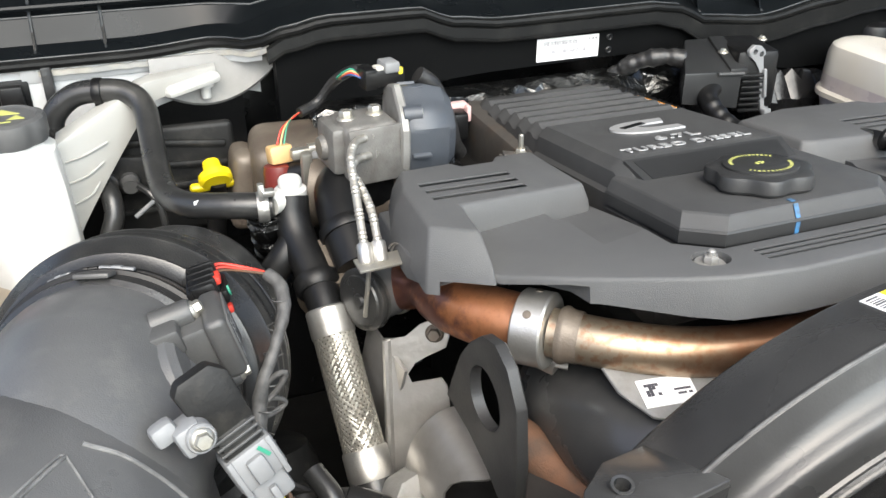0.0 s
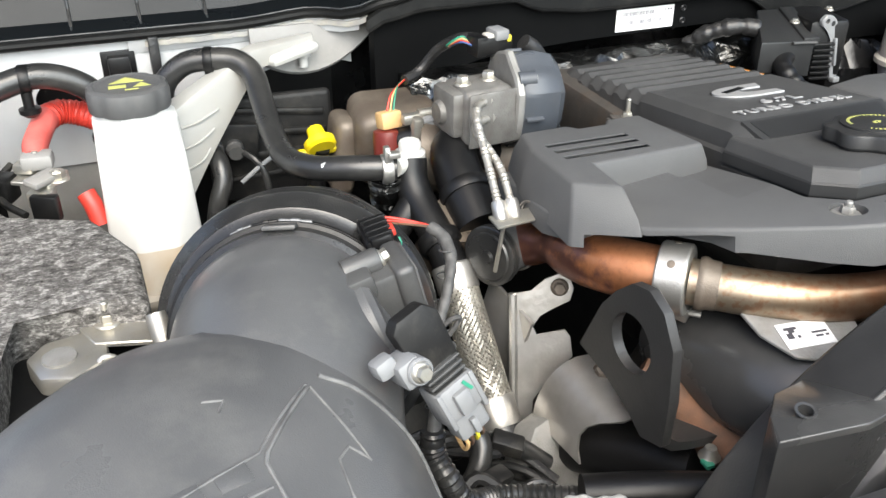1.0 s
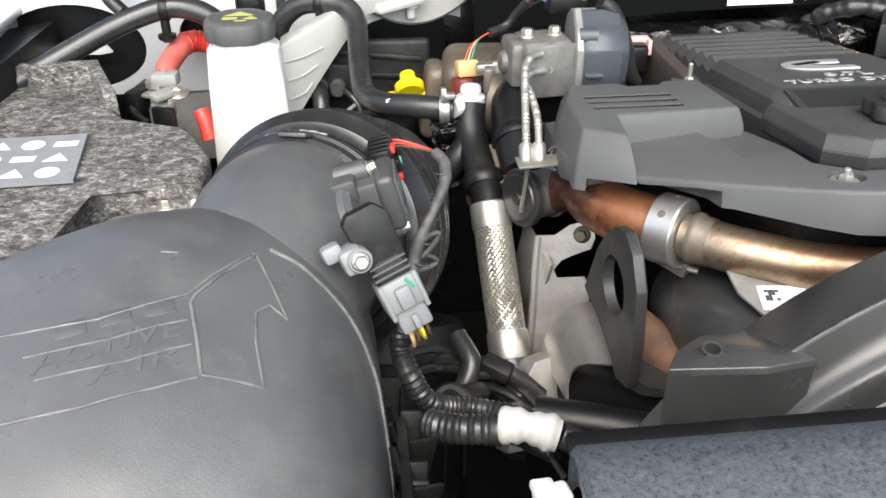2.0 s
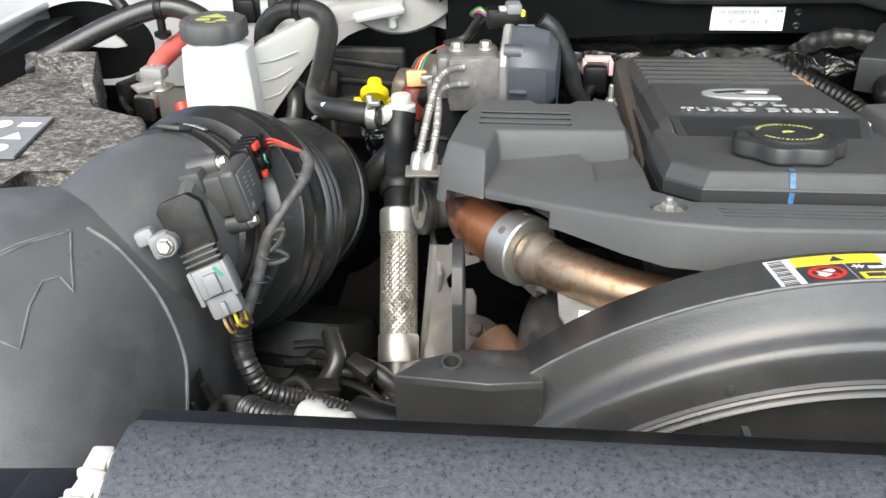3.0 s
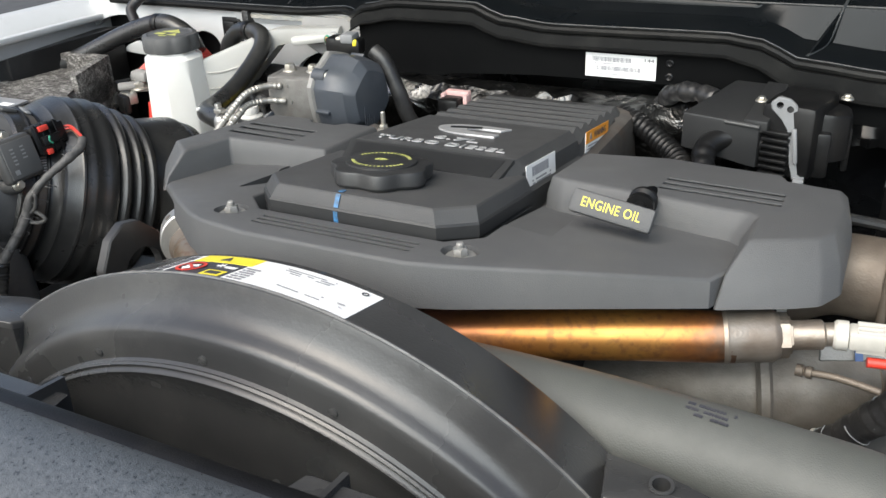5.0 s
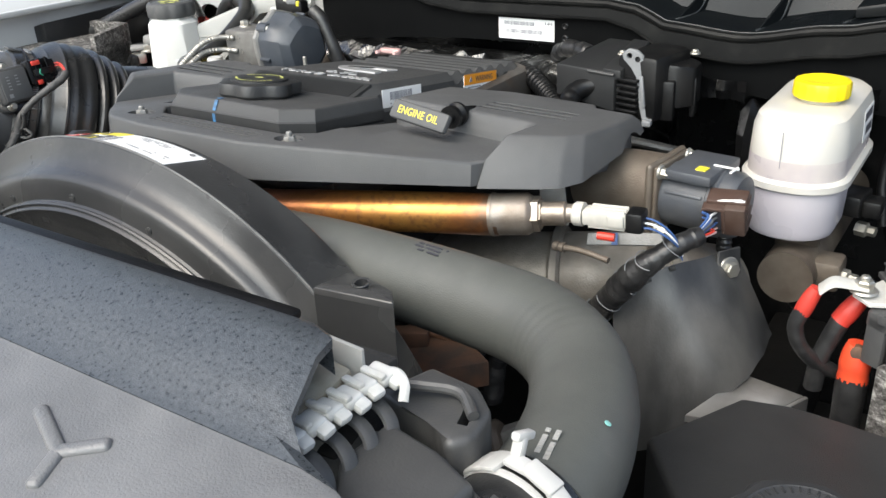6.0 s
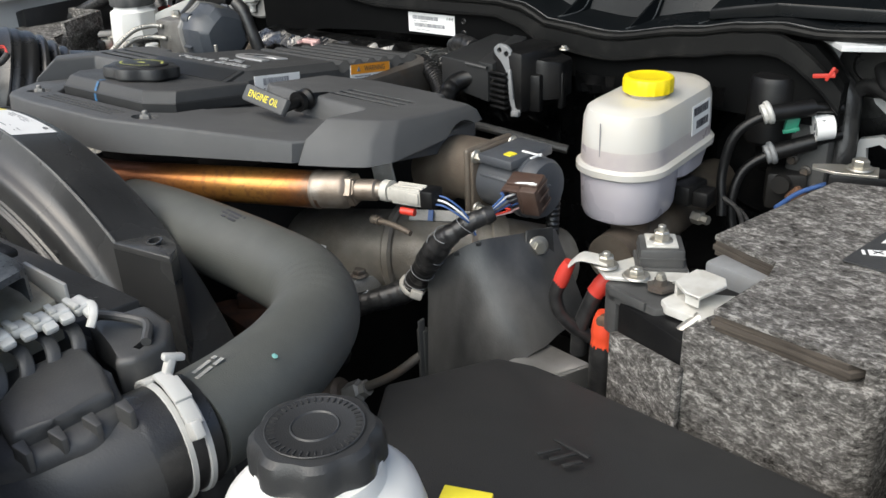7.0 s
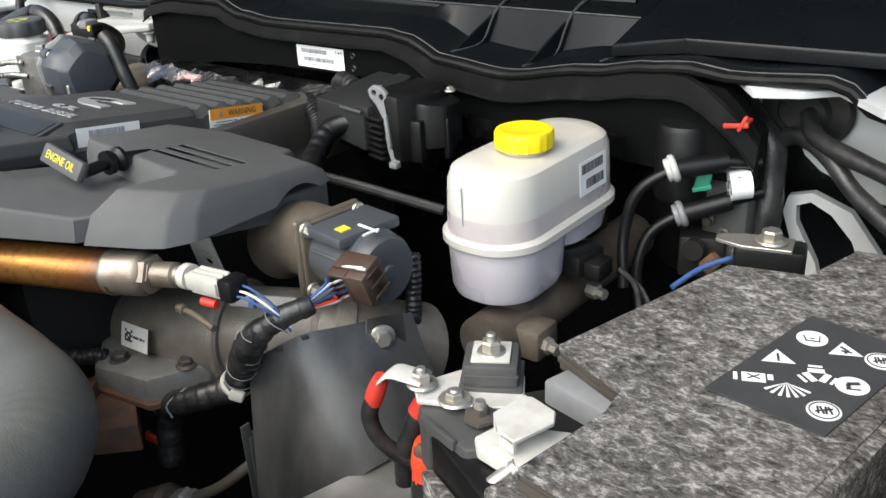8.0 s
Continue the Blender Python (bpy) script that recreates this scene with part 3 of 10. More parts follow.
single("firewall", bm, M["blackfoil"], "black insulated firewall behind the engine", "firewall", kind="structure")


def inner_fender(s):
    """Painted inner fender with its holes, from the radiator to the firewall."""
    bm = bmesh.new()
    box(bm, 0.012, 1.25, 0.62, pose(0.97 * s, 0.62, 0.84), 0.004)
    box(bm, 0.10, 1.25, 0.012, pose(0.99 * s, 0.62, 1.155), 0.004)
    return single("inner_fender", bm, M["paint"], "white painted inner fender panel", "fender", "fenders", "structure")


inner_fender(-1)
inner_fender(1)


def outer_fender(s):
    bm = bmesh.new()
    prof = [(0.955, 1.165), (0.985, 1.185), (1.04, 1.18), (1.075, 1.13), (1.085, 0.95), (1.08, 0.55)]
    rings = []
    for y in (-0.05, 0.1, 0.5, 0.9, 1.5):
        ring = [(x * s, y, z) for x, z in prof] + [((x - 0.004) * s, y, z - 0.004) for x, z in reversed(prof)]
        rings.append(ring)
    skin(bm, rings)
    return single("outer_fender", bm, M["paint"], "white painted outer fender of the truck", "fender", "fenders", "structure")


outer_fender(-1)
outer_fender(1)

# plain truck front below the radiator shield, added out of view to block light
bm = bmesh.new()
slab(bm, [(-1.08, -0.44, 1.00), (1.08, -0.44, 1.00), (1.08, -0.40, 1.00), (-1.08, -0.40, 1.00)], 0.35, 0.01)
single("front_wall", bm, M["paint"], "unseen plain white front that blocks light from the bay", "truck front", kind="structure")

# raised hood above, out of view, pitched low and dark to shade the rear
bm = bmesh.new()
slab(bm, [(-0.92, 1.42, 1.30), (0.92, 1.42, 1.30), (0.90, 0.55, 2.16), (-0.90, 0.55, 2.16)], [1.26, 1.26, 2.12, 2.12], 0.0)
single("hood_panel", bm, M["liner"], "raised hood panel with dark liner over the engine bay", "hood", kind="structure")


def cowl_line(x):
    """Height of the rubber seal along the cowl."""
    pts = [(-0.90, 1.189), (-0.50, 1.188), (-0.36, 1.197), (-0.31, 1.217), (-0.265, 1.225), (-0.145, 1.225), (-0.10, 1.209), (-0.03, 1.202), (0.20, 1.204), (0.235, 1.199), (0.29, 1.178), (0.385, 1.170), (0.502, 1.187), (0.571, 1.198), (0.616, 1.202), (0.665, 1.197), (0.77, 1.203), (0.80, 1.180), (0.90, 1.13)]
    for (a, p), (b, q) in zip(pts, pts[1:]):
        if a <= x <= b:
            t = (x - a) / (b - a)
            t = t * t * (3 - 2 * t)
            return p + (q - p) * t
    return pts[-1][1]


def cowl_foot(x):
    """Lower edge of the black cowl face."""
    pts = [(-0.60, 1.10), (-0.48, 1.09), (-0.40, 1.075), (-0.30, 1.10), (-0.18, 1.130), (-0.05, 1.138), (0.24, 1.142), (0.30, 1.11), (0.45, 1.09), (0.90, 1.08)]
    for (a, p), (b, q) in zip(pts, pts[1:]):
        if a <= x <= b:
            return p + (q - p) * (x - a) / (b - a)
    return pts[-1][1]


def setback(x):
    """How far the seal runs back towards the windscreen at the passenger corner."""
    t = min(1.0, max(0.0, (-0.31 - x) / 0.10))
    return SET * t * t * (3 - 2 * t)


SET = 0.068
cowl = thing("cowl_panel", (0, 1.06, 1.1), "black plastic cowl panel with ribs along the firewall top", "cowl panel", kind="structure")
xs = [-0.33 + i * 0.0206 for i in range(51)]
bm = bmesh.new()
rings = []
for x in xs:
    t, b = cowl_line(x) - max(0.0, x - 0.665) * 1.3, cowl_foot(x)
    rings.append([(x, 1.052, b), (x, 1.052, t - 0.012), (x, 1.075, t - 0.012), (x, 1.075, b)])
skin(bm, rings)
part("front_face", bm, M["cowlface"], cowl, "black front face of the cowl")
bm = bmesh.new()
xs2 = [-0.90 + i * 0.02 for i in range(91)]
tube(bm, [(x, 1.050 + setback(x), cowl_line(x)) for x in xs2], 0.0060, 10, 1, smooth=False)
part("seal", bm, M["seal"], cowl, "soft black rubber seal")


def flap_depth(x):
    """Width of the soft flap that hangs from the seal."""
    return 0.014 + 0.010 * min(1.0, max(0.0, x - 0.20) / 0.08)


bm = bmesh.new()
rings = []
for x in [-0.34 + i * 0.02 for i in range(53)]:
    z, d = cowl_line(x) - max(0.0, x - 0.60) ** 2 * 6.0, flap_depth(x)
    rings.append([(x, 1.050, z - 0.004), (x, 1.044, z - 0.006), (x, 1.0425, z - 0.004 - d), (x, 1.0385, z - 0.0065 - d), (x, 1.0400, z - 0.0085 - d), (x, 1.050, z - 0.005 - d)])
skin(bm, rings)
part("flap", bm, M["seal"], kid(cowl, "seal"), "hanging flap of the seal")
# upper tray behind the seal
bm = bmesh.new()
rings = []
for x in xs2:
    z = cowl_line(x)
    d = setback(x)
    rings.append([(x, 1.056 + d, z + 0.002), (x, 1.060 + d, z + 0.005), (x, 1.118 + d * 0.5, z + 0.012), (x, 1.122 + d * 0.5, z + 0.014), (x, 1.134 + d * 0.5, max(z + 0.022, 1.231)), (x, 1.142 + d * 0.5, max(z + 0.024, 1.234)), (x, 1.24, 1.272), (x, 1.30, 1.262), (x, 1.30, 1.15 if x < 0.62 else 1.21), (x, 1.07 + d, z - 0.02 if -0.36 < x < 0.62 else z - 0.003)])
skin(bm, rings)
part("tray", bm, M["cowl"], cowl, "glossy black moulded tray")
for x in (-0.84, -0.76, -0.68, -0.60, -0.52, 0.290, 0.400, 0.505):
    bm = bmesh.new()
    z = cowl_line(x)
    lean = 0.030 if x > 0 else 0.0
    d = setback(x)
    skin(bm, [[(x + o, 1.072 + d, z + 0.005), (x + o + lean, 1.135 + d * 0.5, max(z + 0.022, 1.231)), (x + o + lean, 1.137 + d * 0.5, z + 0.02), (x + o + lean * 0.7, 1.12 + d * 0.5, z + 0.011)] for o in (-0.0015, 0.0015)])
    rb_ = part("rib", bm, M["cowl"], cowl)
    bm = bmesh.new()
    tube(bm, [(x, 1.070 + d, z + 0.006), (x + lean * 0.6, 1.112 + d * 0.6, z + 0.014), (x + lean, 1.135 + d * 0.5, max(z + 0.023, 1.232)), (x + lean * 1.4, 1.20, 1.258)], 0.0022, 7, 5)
    part("rib_edge", bm, M["cowledge"], rb_, "pale highlight on the dusty rib edge")
# pale tubes painted as edge highlights of the tray step and seal
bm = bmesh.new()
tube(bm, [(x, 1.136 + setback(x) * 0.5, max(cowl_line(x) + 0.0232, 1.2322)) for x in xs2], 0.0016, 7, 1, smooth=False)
part("step_edge", bm, M["cowledge"], cowl, "thin pale highlight along the tray step")
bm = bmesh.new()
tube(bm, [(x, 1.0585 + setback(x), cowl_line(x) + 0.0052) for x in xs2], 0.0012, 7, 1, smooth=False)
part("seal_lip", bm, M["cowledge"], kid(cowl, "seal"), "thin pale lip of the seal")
bm = bmesh.new()
slab(bm, [(0.515, 1.075, 1.212), (0.60, 1.080, 1.226), (0.93, 1.085, 1.228), (0.93, 1.27, 1.275), (0.54, 1.27, 1.275), (0.535, 1.13, 1.246)], [1.200, 1.210, 1.215, 1.20, 1.20, 1.20], 0.003, 2)
part("side_panel", bm, M["cowl"], cowl, "smooth black side panel")
for y, h, x0, x1 in ((1.165, 0.004, -0.88, 0.50), (1.205, 0.004, -0.88, 0.90), (1.232, 0.006, -0.30, 0.90)):
    bm = bmesh.new()
    tube(bm, [(x0 + (x1 - x0) * i / 40, y, 1.235 + (y - 1.142) / 0.098 * 0.037 + h * 0.2) for i in range(41)], h, 8, 1, smooth=False)
    part("ridge", bm, M["cowl"], cowl)
# step across the middle of the tray
bm = bmesh.new()
slab(bm, [(-0.30, 1.135, 1.258), (-0.12, 1.135, 1.258), (-0.08, 1.13, 1.236), (0.22, 1.13, 1.232), (0.25, 1.14, 1.232), (0.25, 1.22, 1.270), (-0.30, 1.22, 1.270)], 1.19, 0.006, 2)
part("raised_step", bm, M["cowl"], cowl)

# label on the cowl with its bar codes and two drain holes
lab = thing("cowl_label", (0.068, 1.050, 1.146), "white printed label with bar codes on the cowl", "label")
mlab = onplane((0.068, 1.0505, 1.1595), (1, 0, 0.0), (0, 0, 1))
bm = bmesh.new()
box(bm, 0.094, 0.031, 0.0006, mlab)
part("paper", bm, M["paper"], lab)
bm = bmesh.new()
barcode(bm, mlab @ pose(-0.012, 0.008, 0.0006), 0.052, 0.006, 30, 3)
barcode(bm, mlab @ pose(-0.004, -0.0035, 0.0006), 0.062, 0.006, 34, 4)
bars(bm, mlab @ pose(-0.02, 0.0025, 0.0006), 0.03, 0.002, 1, 5)
bars(bm, mlab @ pose(-0.02, -0.011, 0.0006), 0.034, 0.002, 1, 6)
part("print", bm, M["inkgrey"], kid(lab, "paper"))
part("number", moved(stretch_to(letters("144", 0.01, 0.0003), 0.012, 0.004), mlab @ pose(0.038, 0.010, 0.0006)), M["ink"], kid(lab, "paper"))
for z in (1.150, 1.168):
    bm = bmesh.new()
    lathe(bm, [(0.0045, 0), (0.0052, 0.001), (0.0035, 0.0022), (0.002, 0.0012)], along((0.132, 1.052, z), (0.132, 0, z)), 16)
    part("rivet", bm, M["black"], cowl)

# body flange with sealer on the passenger corner
bm = bmesh.new()
rings = []
for i in range(16):
    x = -0.62 + i * 0.0185
    z = cowl_line(x)
    d = setback(x) - 0.004
    rings.append([(x, 1.060 + d, z - 0.002), (x, 1.056 + d, z - 0.008), (x, 1.058 + d, z - 0.016), (x, 1.062 + d, z - 0.024), (x, 1.066 + d, z - 0.024), (x, 1.066 + d, z - 0.002)])
skin(bm, rings)
single("body_flange", bm, M["paint"], "white body flange under the cowl at the windscreen corner", "flange", kind="structure")
bm = bmesh.new()
rnd = random.Random(12)
rings = []
for i in range(40):
    x = -0.60 + i * 0.0068
    z = cowl_line(x) - 0.0115 + rnd.uniform(-0.0008, 0.0008)
    d = setback(x) - 0.0035
    rings.append([(x, 1.0575 + d, z - 0.004), (x, 1.0535 + d + rnd.uniform(-0.0005, 0.0005), z - 0.0035), (x, 1.0530 + d + rnd.uniform(-0.0005, 0.0005), z + 0.003), (x, 1.0575 + d, z + 0.004)])
skin(bm, rings)
single("sealer_strip", bm, M["seam"], "rough brownish sealer along the body flange", "sealer", kind="structure")

# ---- engine block mass below the covers ----
block = thing("engine_block", (0.0, 0.75, 0.55), "dark cast iron engine block under the covers", "engine")
bm = bmesh.new()
box(bm, 0.30, 0.56, 0.52, pose(0.02, 0.80, 0.80), 0.015)
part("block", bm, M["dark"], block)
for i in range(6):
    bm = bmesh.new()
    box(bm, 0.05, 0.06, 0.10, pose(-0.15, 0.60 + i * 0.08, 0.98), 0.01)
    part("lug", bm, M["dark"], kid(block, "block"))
bm = bmesh.new()
box(bm, 0.22, 0.50, 0.09, pose(0.0, 0.79, 1.075), 0.012)
part("cylinder_head", bm, M["iron"], block, "dull iron cylinder head")

# foil heat shield and black insulation behind the engine
bm = bmesh.new()
rnd = random.Random(4)
rings = []
for i in range(34):
    x = -0.30 + i * 0.0185
    rings.append([(x, 1.01 + rnd.uniform(-0.008, 0.008), 1.125 + rnd.uniform(-0.005, 0.005)), (x, 0.985 + rnd.uniform(-0.01, 0.01), 1.105 + rnd.uniform(-0.006, 0.006)), (x, 0.995 + rnd.uniform(-0.01, 0.01), 1.07), (x, 1.03, 1.0), (x, 1.05, 1.0), (x, 1.05, 1.125)])
skin(bm, rings)
single("foil_blanket", bm, M["foil"], "crinkled silver foil heat blanket under the cowl", "heat blanket")
bm = bmesh.new()
rings = []
for i in range(12):
    x = 0.40 + i * 0.011
    rings.append([(x, 1.04 + rnd.uniform(-0.008, 0.008), 1.085 + rnd.uniform(-0.01, 0.01)), (x, 1.02 + rnd.uniform(-0.01, 0.01), 1.05), (x, 1.03 + rnd.uniform(-0.01, 0.01), 0.98), (x, 1.06, 0.95), (x, 1.08, 1.085)])
skin(bm, rings)
single("firewall_foil", bm, M["blackfoil"], "crumpled black foil on the firewall behind the brake reservoir", "heat blanket")
for x0, z0, n in ((0.345, 1.115, 7), (0.515, 1.122, 6)):
    bm = bmesh.new()
    skin(bm, [[(x0 + 0.010 * i, 1.030 + rnd.uniform(-0.008, 0.006), z) for z in (z0 + rnd.uniform(0, 0.008), z0 - 0.010, z0 - 0.022)] for i in range(n)], closed=False, cap=False)
    bmesh.ops.solidify(bm, geom=bm.faces[:], thickness=0.001)
    single("foil_flap", bm, M["blackfoil"], "loose crumpled black foil flap under the cowl", "foil")


# ---- engine covers ----
def shelf(x, y):
    return 1.163 - 0.13 * (y - 0.48) - max(0.0, abs(x) - 0.116) * (0.11 if x < 0 else 0.04)


ec = thing("engine_cover", (0.03, 0.6, 1.11), "dark grey moulded plastic engine cover with raised vented wings", "engine cover")
left = [(-0.116, 0.520), (-0.116, 0.74), (-0.292, 0.755), (-0.300, 0.640), (-0.292, 0.604), (-0.264, 0.572), (-0.2520, 0.5480), (-0.191, 0.497), (-0.140, 0.459), (-0.112, 0.4430)]
mid = [(-0.06, 0.435), (0.085, 0.438)]
right = [(0.116, 0.447), (0.290, 0.5310), (0.301, 0.5660), (0.340, 0.5880), (0.354, 0.606), (0.360, 0.72), (0.350, 0.775), (0.116, 0.80), (0.116, 0.522)]
back = [(0.090, 0.4945), (-0.088, 0.4935)]


def rim_low(x, y):
    """Lower rim of the cover: drops towards its outer ends."""
    z = 1.132 - max(0.0, y - 0.50) * (0.24 if x < 0 else 0.16)
    return max(1.085, min(z, shelf(x, y) - 0.018))


bm = bmesh.new()
low_of = {}
for x, y in left + mid + right + back:
    low_of[(x, y)] = (bm.verts.new((x, y, shelf(x, y))), bm.verts.new((x * 1.004, y - (0.004 if y < 0.57 else 0.002), rim_low(x, y))))
for poly in (left, [left[-1], *mid, right[0], right[-1], *back, left[0]], right):
    bm.faces.new([low_of[p][0] for p in poly])
    bm.faces.new([low_of[p][1] for p in reversed(poly)])
ringp = left + mid + right + back
for p, q in zip(ringp, ringp[1:] + ringp[:1]):
    bm.faces.new((low_of[q][0], low_of[p][0], low_of[p][1], low_of[q][1]))
bmesh.ops.recalc_face_normals(bm, faces=bm.faces)
rim = [e for p, q in zip(ringp, ringp[1:] + ringp[:1]) for e in low_of[p][0].link_edges if e.other_vert(low_of[p][0]) is low_of[q][0]]
bmesh.ops.bevel(bm, geom=rim, offset=0.0034, segments=3, profile=0.5, affect="EDGES", clamp_overlap=True)
# cut the left front edge up round the pipe clamp
def pipe_notch():
    """The opening that clears the pipe clamp, as a cutter."""
    c = bmesh.new()
    slab(c, [(-0.312, 0.530, 1.1215), (-0.244, 0.470, 1.1380), (-0.199, 0.4600, 1.1440), (-0.199, 0.530, 1.1440), (-0.236, 0.610, 1.1310), (-0.284, 0.600, 1.1235)], 1.02)
    return c


cut = pipe_notch()
grooves = []
for x, y, w in ((0.003, 0.4775, 0.150), (0.003, 0.4695, 0.150), (0.003, 0.4615, 0.150)):
    g = bmesh.new()
    box(g, w, 0.0044, 0.024, pose(x, y, shelf(x, y) + 0.002), 0.0008)
    grooves.append(g)
g = bmesh.new()
slab(g, [(x, y, shelf(x, y) - 0.0014) for x, y in ((-0.082, 0.453), (0.084, 0.453), (0.084, 0.489), (-0.082, 0.489))], 1.12)
grooves.append(g)
for x in (-0.109, 0.112):
    g = bmesh.new()
    lathe(g, [(0.0135, -0.007), (0.0165, 0.01)], pose(x, 0.480, 1.162), 28)
    grooves.append(g)
for s in (-1, 1):
    g = bmesh.new()
    q = [(0.110, 0.556), (0.160, 0.550), (0.160, 0.612), (0.168, 0.626), (0.168, 0.66), (0.110, 0.66)]
    slab(g, [(s * x, y, 1.19) for x, y in q], [shelf(s * x, y) - (0.0005 if y < 0.56 else 0.0095) for x, y in q], 0.0)
    grooves.append(g)
bm = carve(bm, [cut, *grooves])
part("body", bm, M["cover"], ec, "dark grey low shelf with three grooves")
# left wing
def wing_top(x, y):
    return 1.1590 - 0.085 * (y - 0.63)


lw = [(-0.291, 0.610), (-0.255, 0.584), (-0.248, 0.646), (-0.126, 0.649), (-0.129, 0.757), (-0.168, 0.757), (-0.176, 0.744), (-0.208, 0.744), (-0.216, 0.757), (-0.268, 0.755), (-0.283, 0.70)]
lf = [(-0.3015, 0.589), (-0.2555, 0.5395), (-0.2445, 0.640), (-0.119, 0.640), (-0.119, 0.760), (-0.168, 0.760), (-0.176, 0.746), (-0.208, 0.746), (-0.216, 0.760), (-0.280, 0.760), (-0.297, 0.70)]
bm = bmesh.new()
frustum(bm, [(x, y, wing_top(x, y)) for x, y in lw], [(x, y, 1.110 if x < -0.26 else 1.122) for x, y in lf], 0.0034, 3, (0.55, 0.34))
slots = []
for k in range(3):
    g = bmesh.new()
    y = 0.668 + k * 0.0185
    box(g, 0.090, 0.0090, 0.054, onplane((-0.221, y, wing_top(0, y)), (1, -0.03, 0), (0, 1, -0.085)), 0.001)
    slots.append(g)
g = bmesh.new()
q = ((-0.278, 0.658), (-0.166, 0.658), (-0.166, 0.72), (-0.278, 0.72))
slab(g, [(x, y, wing_top(x, y) - 0.0013) for x, y in q], [wing_top(x, y) - 0.026 for x, y in q])
slots.append(g)
slots.append(pipe_notch())
bm = carve(bm, slots)
part("wing", bm, M["cover"], ec, "raised wing with three vent slots")
# right wing
rw = [(0.122, 0.652), (0.135, 0.646), (0.298, 0.634), (0.307, 0.628), (0.3085, 0.5660), (0.344, 0.5900), (0.356, 0.600), (0.365, 0.620), (0.368, 0.69), (0.361, 0.745), (0.316, 0.752), (0.308, 0.770), (0.20, 0.775), (0.124, 0.750)]
rf = [(0.117, 0.646), (0.134, 0.636), (0.285, 0.622), (0.294, 0.612), (0.2935, 0.5310), (0.346, 0.5550), (0.364, 0.566), (0.3765, 0.590), (0.3770, 0.69), (0.369, 0.765), (0.318, 0.757), (0.308, 0.776), (0.20, 0.782), (0.118, 0.756)]


def rwing_top(x, y):
    return 1.1675 - 0.12 * (y - 0.60) - 0.02 * (x - 0.2)


bm = bmesh.new()
frustum(bm, [(x, y, rwing_top(x, y)) for x, y in rw], [(x, y, 1.124) for x, y in rf], 0.0034, 3, (0.58, 0.30))
slots = []
g = bmesh.new()
q = ((0.206, 0.658), (0.330, 0.658), (0.330, 0.712), (0.206, 0.712))
slab(g, [(x, y, rwing_top(x, y) - 0.0013) for x, y in q], [rwing_top(x, y) - 0.026 for x, y in q])
slots.append(g)
for k in range(3):
    g = bmesh.new()
    y = 0.668 + k * 0.0155
    box(g, 0.103, 0.0086, 0.054, onplane((0.268, y, rwing_top(0.268, y)), (1, 0, -0.02), (0, 1, -0.12)), 0.001)
    slots.append(g)
g = bmesh.new()
lathe(g, [(0.011, -0.03), (0.011, 0.03)], onplane((0.212, 0.640, 1.156), (1, 0, 0), (0, 0.3, 1)), 20)
slots.append(g)
# arch for the valve neck in the right flank
g = bmesh.new()
rod(g, (0.30, 0.715, 1.085), (0.42, 0.715, 1.085), 0.050, 28)
slots.append(g)
bm = carve(bm, slots)
part("wing", bm, M["cover"], ec, "raised wing with three vent slots and an arched flank")
# bolts
hexbolt(ec, (-0.109, 0.480, 1.1565), (0, 0, 1), 0.0062, 0.0075, 0.0130, 0.005, material=M["cast"])
hexbolt(ec, (0.112, 0.480, 1.1565), (0, 0, 1), 0.0062, 0.0075, 0.0130, 0.005, material=M["cast"])
hexbolt(ec, (0.297, 0.757, 1.132), (0, 0, 1), 0.0062, 0.010, 0.0115)

# stud bracket behind the left wing
sb = thing("stud_bracket", (-0.135, 0.745, 1.13), "small zinc bracket with a threaded stud behind the engine cover", "bracket")
bm = bmesh.new()
box(bm, 0.026, 0.012, 0.003, pose(-0.136, 0.776, 1.138, 0, 8, -12), 0.001)
box(bm, 0.005, 0.012, 0.04, pose(-0.149, 0.778, 1.118), 0.001)
part("strip", bm, M["iron"], sb)
hexbolt(sb, (-0.130, 0.775, 1.137), (0, 0, 1), 0.0055, 0.006, 0.008, 0.016)

# valve cover
tilt = -0.14
vc = thing("valve_cover", (0, 0.75, 1.05), "black plastic valve cover with stepped front and cross ribs", "valve cover")


def vz(y):
    return 1.1735 + tilt * (y - 0.65)


def vring(y, w, zt, ch=0.010):
    return [(-w - 0.014, y, 1.06), (-w - 0.014, y, zt - 0.030), (-w - 0.009, y, zt - 0.027), (-w - 0.007, y, zt - ch), (-w + 0.002, y, zt), (w - 0.002, y, zt), (w + 0.007, y, zt - ch), (w + 0.009, y, zt - 0.027), (w + 0.014, y, zt - 0.030), (w + 0.014, y, 1.06)]


bm = bmesh.new()
rings = [vring(0.618, 0.089, vz(0.618) - 0.016), vring(0.648, 0.089, vz(0.648))]
y = 0.66
rings.append(vring(0.66, 0.089, vz(0.66)))
rings.append(vring(0.800, 0.087, vz(0.800)))
for k in range(6):
    y = 0.806 + k * 0.028
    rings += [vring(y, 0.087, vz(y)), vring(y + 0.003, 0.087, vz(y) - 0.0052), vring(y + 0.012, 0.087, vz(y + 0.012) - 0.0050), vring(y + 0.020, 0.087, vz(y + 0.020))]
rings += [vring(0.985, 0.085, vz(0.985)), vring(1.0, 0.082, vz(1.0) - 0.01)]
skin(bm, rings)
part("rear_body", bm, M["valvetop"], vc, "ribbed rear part")


